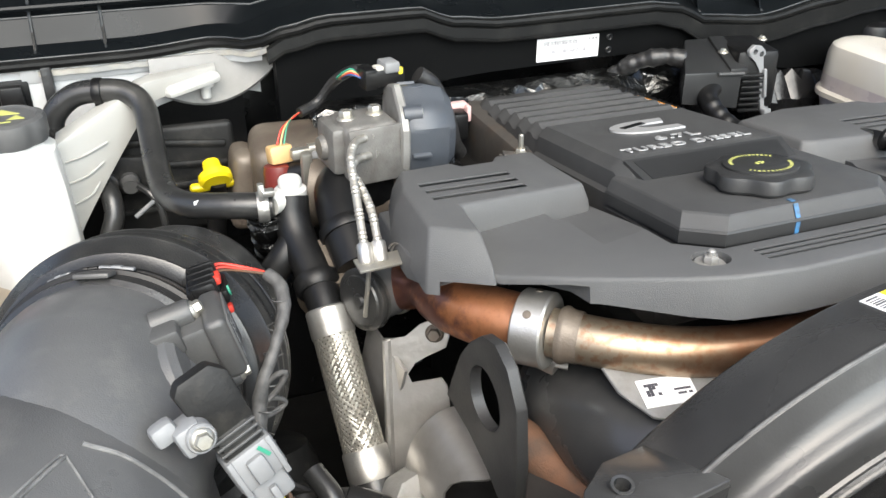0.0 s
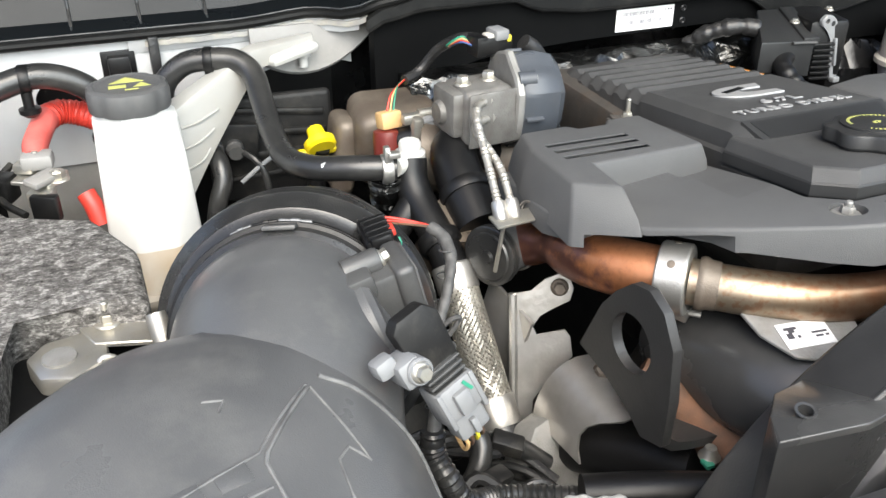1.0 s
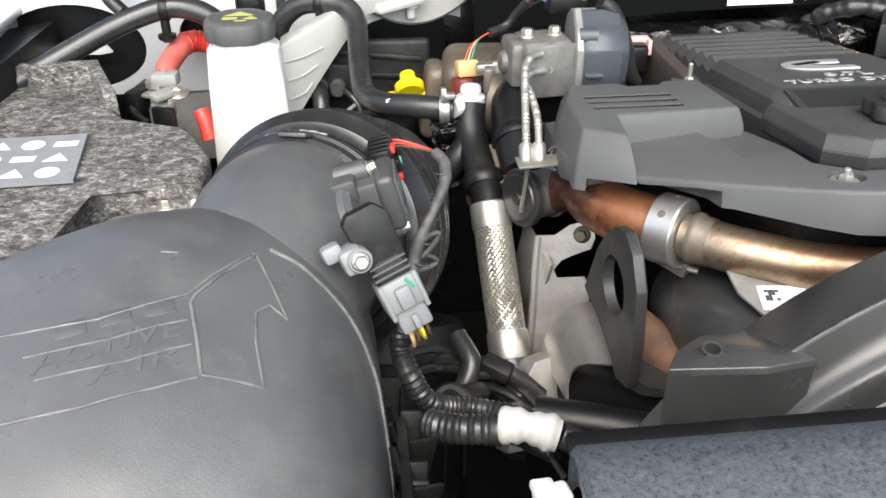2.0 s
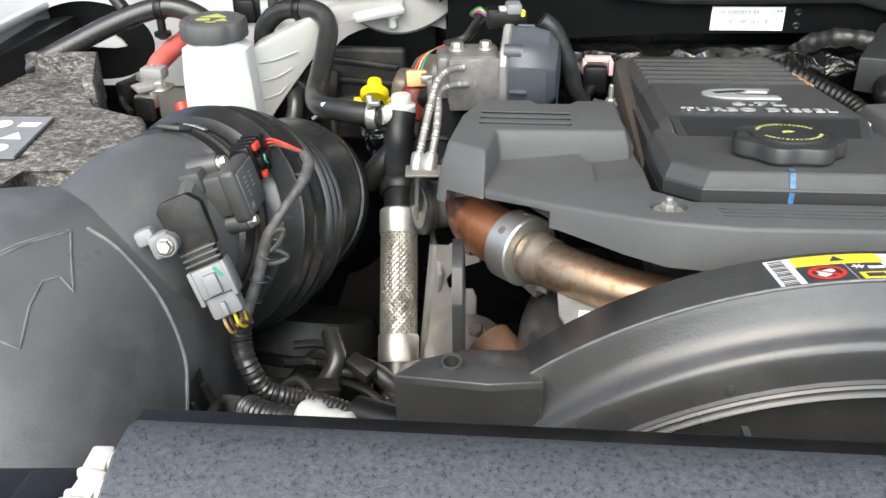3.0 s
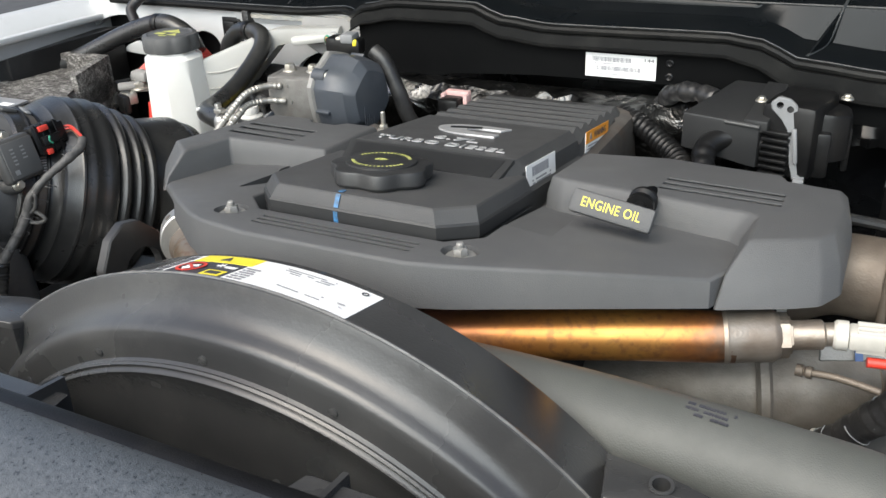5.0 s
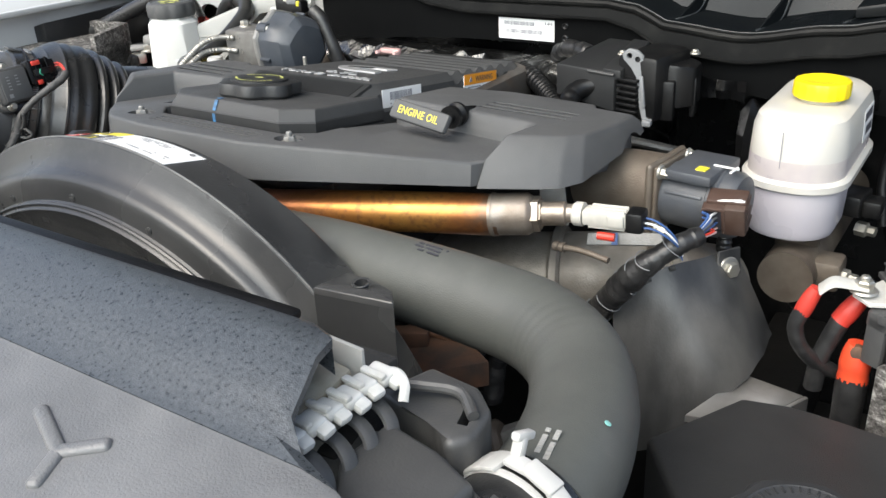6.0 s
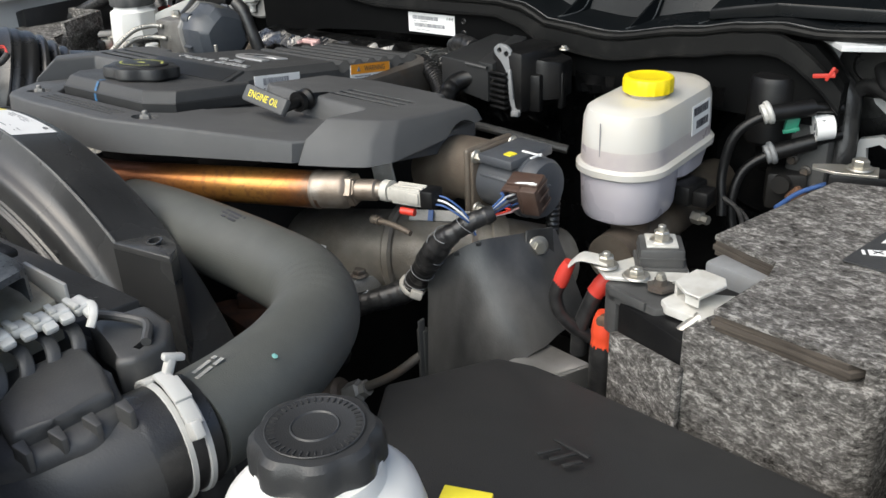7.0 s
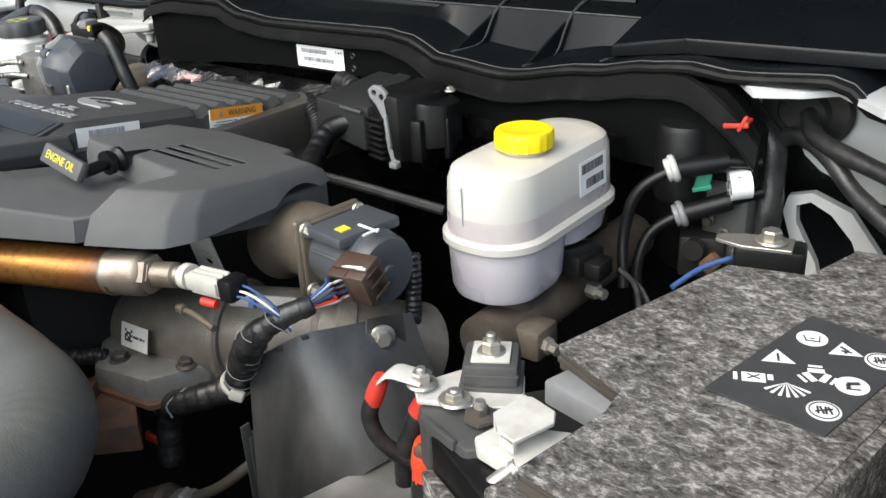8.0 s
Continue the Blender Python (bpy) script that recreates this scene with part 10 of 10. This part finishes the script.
duct_line([(-0.632, 0.424), (-0.620, 0.422), (-0.624, 0.412)], 0.0009)
WORD = onplane((-0.640, 0.335, 0.0), (0.955, 0.295, 0), (-0.295, 0.955, 0.0))
for text, w, h, x, y in (("ACTIVE", 0.088, 0.0135, -0.010, 0.006), ("AIR", 0.056, 0.0135, 0.004, -0.0125)):
    bm = stretch_to(letters(text, 0.03, 0.0014), w, h)
    for v in bm.verts:
        v.co.x += v.co.y * 0.25
    bmesh.ops.subdivide_edges(bm, edges=[e for e in bm.edges if e.calc_length() > 0.006], cuts=2)
    moved(bm, WORD @ pose(x, y, 0))
    part("lettering", on_duct(bm, 0.0), M["duct"], ai, "raised duct lettering")
for k in range(3):
    bm = bmesh.new()
    box(bm, 0.019, 0.0125, 0.0014, WORD @ pose(-0.030 + 0.027 * k, 0.0255, 0), 0.0005)
    part("raised_bar", on_duct(bm, 0.0), M["duct"], kid(ai, "body"))
# moulding seam that runs down the shoulder, and the ribbed flange below it
bm = bmesh.new()
tube(bm, [duct_point(y, a, 0.001) for y, a in ((0.440, 66), (0.436, 54), (0.428, 36), (0.417, 21), (0.400, 14), (0.384, 10), (0.353, 4), (0.30, 2), (0.22, 2))], 0.0017, 8, 6)
part("seam_ridge", bm, M["ductedge"], kid(ai, "body"), "dusty pale moulding seam")
bm = bmesh.new()
rnd = random.Random(44)
rings = []
for i in range(15):
    y = 0.428 - 0.020 * i
    rings.append([duct_point(y, a, 0.003 + 0.002 * (rnd.random() if 0 < a < 14 else 0)) for a in (15 if y > 0.39 else 9, 8, 5, 2.5, 1)] + [Vector((-0.478, y, 0.86)), Vector((-0.49, y, 0.86))])
skin(bm, rings)
side = part("side_cover", bm, M["grime"], ai, "dusty black side of the air box")
for k in range(12):
    y = 0.420 - 0.024 * k
    bm = bmesh.new()
    p, q = duct_point(y, 12 if y > 0.37 else 7, 0.005), Vector((-0.472, y + rnd.uniform(-0.04, 0.02), 0.90))
    tube(bm, [p, p.lerp(q, 0.5) + Vector((0.006, rnd.uniform(-0.008, 0.008), 0)), q], rnd.choice((0.0022, 0.0030, 0.0040)), 6, 4)
    part("side_rib", bm, M["grime"], side)
for k in range(6):
    bm = bmesh.new()
    y = 0.405 - 0.042 * k
    box(bm, 0.012, 0.020, rnd.uniform(0.016, 0.034), pose(-0.476, y, 0.975 + rnd.uniform(-0.02, 0.02), rnd.uniform(-20, 20), 8, rnd.uniform(-12, 12)), 0.003)
    part("clip_lug", bm, M["grime"], side)
bm = bmesh.new()
box(bm, 0.010, 0.27, 0.15, pose(-0.477, 0.290, 0.925, 0, 3, 0), 0.004)
part("seam_flange", bm, M["grime"], ai, "dusty ribbed seam flange")
for k in range(9):
    bm = bmesh.new()
    box(bm, 0.018, 0.005, 0.120, pose(-0.470, 0.415 - 0.029 * k, 0.940, 28 if k % 2 else -18, 6, 0), 0.0018)
    part("flange_rib", bm, M["grime"], kid(ai, "seam_flange"))
for k in range(3):
    bm = bmesh.new()
    box(bm, 0.026, 0.004, 0.050, pose(-0.462, 0.405 - 0.05 * k, 0.965, 0, 14, 20), 0.0015)
    part("clip_tab", bm, M["grime"], kid(ai, "seam_flange"))

A0 = Vector((0.30, 0.87, -0.38)).normalized()
C1 = Vector((-0.553, 0.577, 1.081))
el = thing("intake_elbow", (-0.58, 0.52, 1.0), "black plastic intake elbow with two sensors", "air elbow")
bm = bmesh.new()
path = [(-0.590, 0.40, 0.960), (-0.588, 0.425, 1.02), (-0.580, 0.465, 1.063), (-0.568, 0.520, 1.084), tuple(C1 - A0 * 0.012), tuple(C1 + A0 * 0.01)]
tube(bm, path, 0.077, 44, 10, lambda s, t: 1.0 + 0.13 * min(1.0, max(0.0, s / t - 0.35) / 0.5))
part("elbow", bm, M["duct"], el)
bm = bmesh.new()
off = Vector((0.62, -0.10, 0.78)).normalized()
tube(bm, [Vector(p) + off * r for p, r in (((-0.588, 0.425, 1.02), 0.076), ((-0.583, 0.450, 1.05), 0.0775), ((-0.576, 0.490, 1.076), 0.0805), ((-0.566, 0.530, 1.085), 0.0855), (tuple(C1 - A0 * 0.012), 0.087))], 0.0012, 7, 5)
part("mould_line", bm, M["ductedge"], kid(el, "elbow"), "faint moulding line")
# bulged pad that carries the sensors
bm = bmesh.new()
lathe(bm, [(0.034, -0.02), (0.034, 0.006), (0.030, 0.011), (0.018, 0.013)], along((-0.503, 0.530, 1.122), (-0.45, 0.527, 1.140)) @ Matrix.Diagonal((1.2, 1.0, 1, 1)), 28)
part("sensor_pad", bm, M["duct"], kid(el, "elbow"))

# square pressure sensor with its plug
mA = onplane((-0.4690, 0.544, 1.139), (0.24, 0.0, -0.97), (0.03, 1.0, -0.07))
bm = bmesh.new()
box(bm, 0.050, 0.046, 0.016, mA, 0.005, 3)
box(bm, 0.040, 0.034, 0.034, mA @ pose(-0.002, -0.002, -0.022), 0.004, 2)
box(bm, 0.020, 0.024, 0.022, mA @ pose(-0.020, -0.010, -0.034), 0.003, 2)
lathe(bm, [(0.0095, -0.022), (0.0095, 0.004), (0.0085, 0.006)], mA @ pose(-0.026, 0.002, -0.018), 20)
lathe(bm, [(0.0090, -0.022), (0.0090, 0.001), (0.0080, 0.003)], mA @ pose(0.027, -0.012, -0.002), 20)
sa = part("sensor", bm, M["tank"], el, "dusty dark grey square pressure sensor")
bm = bmesh.new()
box(bm, 0.041, 0.040, 0.0020, mA @ pose(0.0, 0.001, 0.0085), 0.0008)
part("sensor_face", bm, M["cover"], sa)
for k in range(9):
    bm = bmesh.new()
    box(bm, 0.0016, 0.0045 if k < 8 else 0.006, 0.0003, mA @ pose(-0.012 + 0.0042 * (k % 5), -0.008 + 0.013 * (k // 5), 0.0096))
    part("print", bm, M["greyconn"], sa)
bm = bmesh.new()
box(bm, 0.0055, 0.0055, 0.0003, mA @ pose(0.0135, -0.011, 0.0096))
part("code_square", bm, M["greyconn"], sa)
hexbolt(sa, mA @ Vector((-0.026, 0.002, -0.012)), mA.to_3x3() @ Vector((-0.2, 0, 1)), 0.0052, 0.006, 0.0072)
hexbolt(sa, mA @ Vector((0.027, -0.012, 0.001)), mA.to_3x3() @ Vector((0, 0, 1)), 0.0052, 0.006, 0.0072)
bm = bmesh.new()
mP = mA @ pose(-0.010, 0.044, -0.001, 4)
box(bm, 0.034, 0.036, 0.018, mP, 0.003, 2)
box(bm, 0.024, 0.040, 0.022, mP @ pose(-0.002, 0.004, -0.002), 0.003)
box(bm, 0.010, 0.026, 0.006, mP @ pose(0.002, 0.002, 0.011), 0.0015)
pa = part("sensor_plug", bm, M["black"], el, "ribbed black wiring plug")
for k in range(4):
    bm = bmesh.new()
    box(bm, 0.036, 0.0025, 0.020, mP @ pose(0, -0.013 + 0.0085 * k, 0.0), 0.0008)
    part("plug_rib", bm, M["black"], pa)
for k, (dx, dy) in enumerate(((-0.012, -0.004), (0.015, -0.006))):
    bm = bmesh.new()
    box(bm, 0.0065, 0.012 if k == 0 else 0.007, 0.005, mP @ pose(dx, dy, 0.0105), 0.0014)
    part("lock_tab", bm, M["red"], pa, "red lock tab")
bm = bmesh.new()
tube(bm, [mP @ Vector((-0.002, -0.002, 0.0145)), mP @ Vector((0.003, -0.004, 0.0146)), mP @ Vector((0.007, -0.001, 0.0142))], 0.0011, 7, 4)
part("paint_dab", bm, M["green"], pa, "green paint dab")
for k in range(3):
    bm = bmesh.new()
    tube(bm, [mP @ Vector((-0.006 + 0.004 * k, 0.020, 0.002)), mP @ Vector((-0.004 + 0.003 * k, 0.029, 0.012)), (-0.432, 0.606 - 0.002 * k, 1.150), (-0.423, 0.600, 1.147)], 0.0012, 8, 6)
    part("wire", bm, M["red" if k < 2 else "rust"], pa, "thin red wire")
# flat sensor with its grey plug
mB = onplane((-0.4725, 0.450, 1.108), (0.38, -0.22, -0.90), (0.85, 0.30, 0.42))
bm = bmesh.new()
slab(bm, [(-0.066, -0.010, 0.009), (-0.060, -0.016, 0.009), (-0.020, -0.014, 0.009), (-0.020, 0.018, 0.009), (-0.056, 0.020, 0.009), (-0.066, 0.012, 0.009)], -0.003, 0.002, 2, 0.0, mB)
box(bm, 0.024, 0.026, 0.014, mB @ pose(-0.012, 0.002, 0.003), 0.003, 2)
sb_ = part("sensor", bm, M["grime"], el, "dusty flat air temperature sensor")
bm = bmesh.new()
box(bm, 0.020, 0.018, 0.026, mB @ pose(-0.036, -0.020, 0.008), 0.004, 2)
box(bm, 0.014, 0.016, 0.016, mB @ pose(-0.046, -0.031, 0.006), 0.004, 2)
lathe(bm, [(0.0095, -0.012), (0.0095, 0.002), (0.0085, 0.0035)], mB @ pose(-0.035, -0.016, 0.020), 20)
part("mount_lug", bm, M["greyconn"], sb_, "pale grey mounting lug")
hexbolt(sb_, mB @ Vector((-0.035, -0.016, 0.0225)), mB.to_3x3() @ Vector((0, 0, 1)), 0.0056, 0.006, 0.0078)
for k in range(4):
    bm = bmesh.new()
    box(bm, 0.0022, 0.030, 0.017, mB @ pose(-0.006 - 0.005 * k, 0.002, 0.003), 0.0008)
    part("sensor_rib", bm, M["tank"], sb_)
bm = bmesh.new()
box(bm, 0.026, 0.034, 0.024, mB @ pose(0.006, 0.002, 0.002), 0.003, 2)
box(bm, 0.024, 0.026, 0.019, mB @ pose(0.026, 0.002, 0.001), 0.003, 2)
box(bm, 0.030, 0.004, 0.026, mB @ pose(0.008, -0.012, 0.002), 0.0012)
box(bm, 0.030, 0.004, 0.026, mB @ pose(0.008, 0.016, 0.002), 0.0012)
box(bm, 0.018, 0.012, 0.007, mB @ pose(0.008, 0.002, 0.015), 0.002)
box(bm, 0.012, 0.005, 0.005, mB @ pose(0.030, 0.002, 0.0125), 0.0012)
pb_ = part("sensor_plug", bm, M["greyconn"], el, "grey wiring plug with raised latch")
bm = bmesh.new()
box(bm, 0.010, 0.0025, 0.0006, mB @ pose(0.000, 0.010, 0.0145, 0, 0, 25))
part("paint_dab", bm, M["green"], pb_, "green paint dab")
for k, mt_ in enumerate(("tan", "rust", "lyellow", "rust")):
    bm = bmesh.new()
    o = 0.0048 * (k - 1.5)
    a_ = mB @ Vector((0.038, 0.002 + o, 0.001))
    tube(bm, [a_, a_ + Vector((0.003, -0.001, -0.010)), a_ + Vector((0.004, 0.012 + 0.3 * o, -0.022)), (-0.458, 0.478, 1.052)], 0.0015, 8, 6)
    part("wire", bm, M[mt_], pb_, "thin coloured wire")
# taped loom that joins both plugs
bm = bmesh.new()
tube(bm, [(-0.426, 0.602, 1.148), (-0.419, 0.590, 1.143), (-0.421, 0.568, 1.134), (-0.433, 0.546, 1.119), (-0.446, 0.532, 1.100), (-0.452, 0.526, 1.082), (-0.456, 0.512, 1.062), (-0.462, 0.497, 1.044), (-0.467, 0.489, 1.030)], 0.0058, 12, 8, lambda s, t: 0.85 + 0.05 * math.sin(s * 420) + 0.10 * math.sin(s * 70) + 0.55 * max(0.0, s / t - 0.55))
lo_ = part("loom", bm, M["loom"], el, "dusty grey taped sensor loom")
for k in range(7):
    c = Vector((-0.423, 0.575, 1.138)).lerp(Vector((-0.460, 0.500, 1.048)), k / 6) + Vector((0.001, 0, 0.001))
    bm = bmesh.new()
    q = along(c, c + Vector((-0.30, -0.75 + 0.3 * (k % 2), -0.80)))
    rr = 0.0060 + 0.0006 * k
    tube(bm, [q @ Vector((rr * math.cos(t), rr * math.sin(t), 0.003 * math.sin(t))) for t in [radians(30 * i) for i in range(11)]], 0.0006, 6, 2)
    part("tape_edge", bm, M["tank"], lo_, "frayed tape edge")
for k, (p, q) in enumerate((((-0.448, 0.531, 1.094), (0.018, -0.004, 0.012)), ((-0.452, 0.527, 1.086), (0.020, 0.006, -0.010)))):
    bm = bmesh.new()
    p = Vector(p)
    tube(bm, [p, p + Vector(q) * 0.6 + Vector((0, 0, 0.004)), p + Vector(q), p + Vector(q) * 0.5 - Vector((0, 0, 0.010)), p - Vector((0.002, 0.004, 0.012))], 0.0022, 8, 6)
    part("loom_loop", bm, M["loom"], lo_)

bl = thing("bellows_hose", (-0.50, 0.66, 0.97), "black ribbed rubber intake bellows with band clamps", "hose")
bm = bmesh.new()
mx_ = along(C1, C1 + A0)
prof = [(0.086, -0.018), (0.0915, -0.014), (0.0925, -0.004), (0.0930, 0.0), (0.0930, 0.016), (0.0950, 0.0205), (0.1035, 0.027), (0.1052, 0.0275), (0.1060, 0.0295), (0.1065, 0.0312), (0.1120, 0.037), (0.1150, 0.044), (0.1168, 0.0455), (0.1172, 0.0480), (0.1158, 0.0500), (0.1165, 0.056)]
prof += [(0.1182, 0.059), (0.1182, 0.0625), (0.1165, 0.066), (0.1172, 0.074), (0.1188, 0.077), (0.1192, 0.084), (0.1165, 0.089)]
h = 0.090
for k in range(3):
    r = 0.1160 - 0.0048 * k
    prof += [(r - 0.0085, h), (r - 0.0070, h + 0.0020), (r - 0.002, h + 0.0045), (r + 0.0012, h + 0.0085), (r + 0.0014, h + 0.0120), (r - 0.001, h + 0.0155), (r - 0.007, h + 0.0180)]
    h += 0.0198
prof += [(0.094, h), (0.088, h + 0.006), (0.080, h + 0.02)]
lathe(bm, prof, mx_, 72)
part("bellows", bm, M["rubber"], bl)
bm = bmesh.new()
lathe(bm, [(0.0925, -0.001), (0.0962, 0.000), (0.0968, 0.0015), (0.0960, 0.003), (0.0935, 0.0032)], mx_, 72, cap=False)
lathe(bm, [(0.0935, 0.0128), (0.0960, 0.013), (0.0968, 0.0145), (0.0962, 0.016), (0.0925, 0.017)], mx_, 72, cap=False)
bc_ = part("band_clamp", bm, M["black"], bl, "black lipped clamp channel")
bm = bmesh.new()
lathe(bm, [(0.0930, 0.0032), (0.0948, 0.0034), (0.0950, 0.008), (0.0948, 0.0126), (0.0930, 0.0128)], mx_, 72, cap=False)
part("band", bm, M["iron"], bc_, "dull steel clamp band")
for k in range(15):
    bm = bmesh.new()
    box(bm, 0.0008, 0.0016, 0.0070, mx_ @ pose(0, 0, 0, 0, 0, 128 + 1.9 * k) @ pose(0.0951, 0, 0.008, 14), 0.0)
    part("worm_slot", bm, M["steel"], bc_)
for a, w, mt_, t in ((94, 0.026, "greyconn", 0.006), (80, 0.020, "black", 0.005), (68, 0.018, "greyconn", 0.0045)):
    bm = bmesh.new()
    q = mx_ @ pose(0, 0, 0, 0, 0, a) @ pose(0.0962, 0, 0.008)
    box(bm, 0.0025, w, t, q, 0.001)
    box(bm, 0.004, w * 0.3, t * 1.25, q, 0.001)
    part("clamp_tab", bm, M[mt_], bc_)
bm = bmesh.new()
box(bm, 0.004, 0.026, 0.018, mx_ @ pose(0, 0, 0, 0, 0, 88) @ pose(0.0935, 0, -0.010), 0.0015)
part("locating_tab", bm, M["tank"], bc_, "square locating tab")
bm = bmesh.new()
ps = C1 + A0 * 0.008 + Vector((-0.094, 0.033, 0.000))
lathe(bm, [(0.0075, -0.016), (0.0085, -0.012), (0.0085, 0.010), (0.006, 0.012), (0.006, 0.018), (0.008, 0.019), (0.008, 0.026)], along(ps, ps + Vector((0.1, -0.5, -0.75))) @ pose(0, 0, -0.01), 14)
part("worm_screw", bm, M["zinc"], bl, "zinc worm screw")
bm = bmesh.new()
pe = Vector((-0.478, 0.662, 0.962))
q = along(pe, pe + Vector((0.95, 0.10, 0.12)))
lathe(bm, [(0.0062, -0.014), (0.0078, -0.012), (0.0078, 0.006), (0.0045, 0.007), (0.0045, 0.010), (0.0066, 0.0105), (0.0066, 0.019), (0.005, 0.020)], q, 14)
box(bm, 0.016, 0.010, 0.022, q @ pose(0, 0.004, -0.004), 0.002)
part("worm_screw", bm, M["zinc"], bl, "zinc worm screw")
bm = bmesh.new()
A2 = Vector((0.245, 0.925, -0.62)).normalized()
C2 = Vector((-0.496, 0.749, 1.025))
mx2 = along(C2, C2 + A2)
lathe(bm, [(0.068, -0.075), (0.078, -0.050), (0.088, -0.026), (0.0935, -0.009), (0.0955, -0.006), (0.0968, -0.002), (0.0962, 0.002), (0.0925, 0.005), (0.0925, 0.009), (0.0955, 0.011), (0.0960, 0.024), (0.094, 0.028), (0.088, 0.032)], mx2, 56)
part("cone_flange", bm, M["rubber"], bl, "smooth rubber cone with a rimmed flange")
bm = bmesh.new()
lathe(bm, [(0.084, 0.026), (0.084, 0.06), (0.080, 0.065), (0.078, 0.16)], mx2, 40)
part("inlet_pipe", bm, M["black"], bl, "black inlet pipe")
bm = bmesh.new()
pbn = Vector((-0.584, 0.657, 1.150))
lathe(bm, [(0.0028, 0), (0.0030, 0.0022), (0.0046, 0.0022), (0.0048, 0.0012), (0.0060, 0.0012), (0.0064, 0.0), (0.0064, -0.004)], along(pbn, pbn + Vector((-0.25, -0.10, 1.0))), 20)
part("button", bm, M["greyconn"], bl, "pale round button")

# dark filter housing and conduits below the bellows
bm = bmesh.new()
lathe(bm, [(0.085, 0), (0.09, 0.01), (0.09, 0.18), (0.08, 0.20)], along((-0.49, 0.62, 0.72), (-0.47, 0.72, 0.92)), 40)
lhs = thing("lower_housing", (-0.48, 0.66, 0.75), "dusty black round housing below the bellows", "housing")
part("drum", bm, M["grime"], lhs)
bm = bmesh.new()
lathe(bm, [(0.0905, 0.150), (0.0925, 0.152), (0.0925, 0.162), (0.0905, 0.164)], along((-0.49, 0.62, 0.72), (-0.47, 0.72, 0.92)), 40, cap=False)
part("band", bm, M["black"], lhs, "black retaining band")
for k in range(10):
    bm = bmesh.new()
    box(bm, 0.006, 0.004, 0.12, along((-0.49, 0.62, 0.72), (-0.47, 0.72, 0.92)) @ pose(0, 0, 0, 0, 0, 36 * k) @ pose(0.0905, 0, 0.08), 0.0015)
    part("rib", bm, M["grime"], lhs)
rnd = random.Random(33)
lc = thing("loose_wiring", (-0.40, 0.52, 0.93), "tangle of dusty thin cables in the gap beside the intake duct", "wiring")
for k in range(7):
    bm = bmesh.new()
    y0 = 0.46 + 0.022 * k
    tube(bm, [(-0.455, y0, 0.925 + rnd.uniform(-0.02, 0.02)), (-0.425, y0 + rnd.uniform(-0.02, 0.02), 0.945 + rnd.uniform(-0.015, 0.02)), (-0.395, y0 + rnd.uniform(-0.03, 0.03), 0.935 + rnd.uniform(-0.015, 0.02)), (-0.36, y0 + rnd.uniform(-0.03, 0.02), 0.92 + rnd.uniform(-0.02, 0.02)), (-0.33, y0 - 0.02, 0.90)], rnd.choice((0.0035, 0.0045, 0.006)), 8, 6)
    part("cable", bm, M["grime"] if k % 2 else M["tape"], lc)
for x, y, z, a in ((-0.405, 0.505, 0.948, 25), (-0.375, 0.545, 0.945, -30)):
    bm = bmesh.new()
    box(bm, 0.030, 0.018, 0.016, pose(x, y, z, 10, 15, a), 0.003)
    part("connector", bm, M["grime"], lc, "dusty grey connector")
for pts, r, nm in (([(-0.467, 0.489, 1.036), (-0.468, 0.484, 1.018), (-0.461, 0.472, 1.000), (-0.445, 0.470, 0.972), (-0.41, 0.48, 0.955), (-0.36, 0.458, 0.956), (-0.30, 0.43, 0.955), (-0.24, 0.40, 0.945)], 0.0105, "c"), ([(-0.452, 0.43, 0.985), (-0.43, 0.415, 0.990), (-0.40, 0.405, 0.995), (-0.385, 0.40, 0.998)], 0.0135, "c")):
    bm = bmesh.new()
    tube(bm, pts, r, 14, 8, corr(0.0055, 0.16))
    single("corrugated_conduit", bm, M["rubber"], "black corrugated wiring conduit below the bellows", "conduit")
wr = thing("wrapped_cable", (-0.37, 0.39, 0.98), "cable end wrapped in white tape", "cable")
bm = bmesh.new()
tube(bm, [(-0.395, 0.404, 1.000), (-0.380, 0.399, 1.002), (-0.366, 0.394, 1.001), (-0.352, 0.389, 0.998)], 0.0138, 18, 8, lambda s, t: 1.0 + 0.10 * math.sin(s * 210) + 0.06 * math.sin(s * 530))
part("wrap", bm, M["white"], wr)
bm = bmesh.new()
tube(bm, [(-0.35, 0.387, 1.0), (-0.31, 0.37, 0.985), (-0.26, 0.36, 0.96)], 0.011, 14, 6)
part("cable", bm, M["rubber"], wr)
bm = bmesh.new()
tube(bm, [(-0.36, 0.44, 0.975), (-0.30, 0.42, 0.975), (-0.24, 0.40, 0.97), (-0.18, 0.38, 0.965)], 0.017, 14, 6)
single("lower_hose", bm, M["black"], "smooth black hose low behind the shroud", "hose")
for pts in ([(-0.42, 0.60, 0.90), (-0.39, 0.57, 0.93), (-0.36, 0.56, 0.925), (-0.33, 0.55, 0.90)], [(-0.45, 0.55, 0.90), (-0.42, 0.53, 0.92), (-0.40, 0.545, 0.95), (-0.41, 0.575, 0.965)]):
    bm = bmesh.new()
    tube(bm, pts, 0.010, 12, 8)
    single("coolant_line", bm, M["rubber"], "black coolant line in the dark below", "hose")
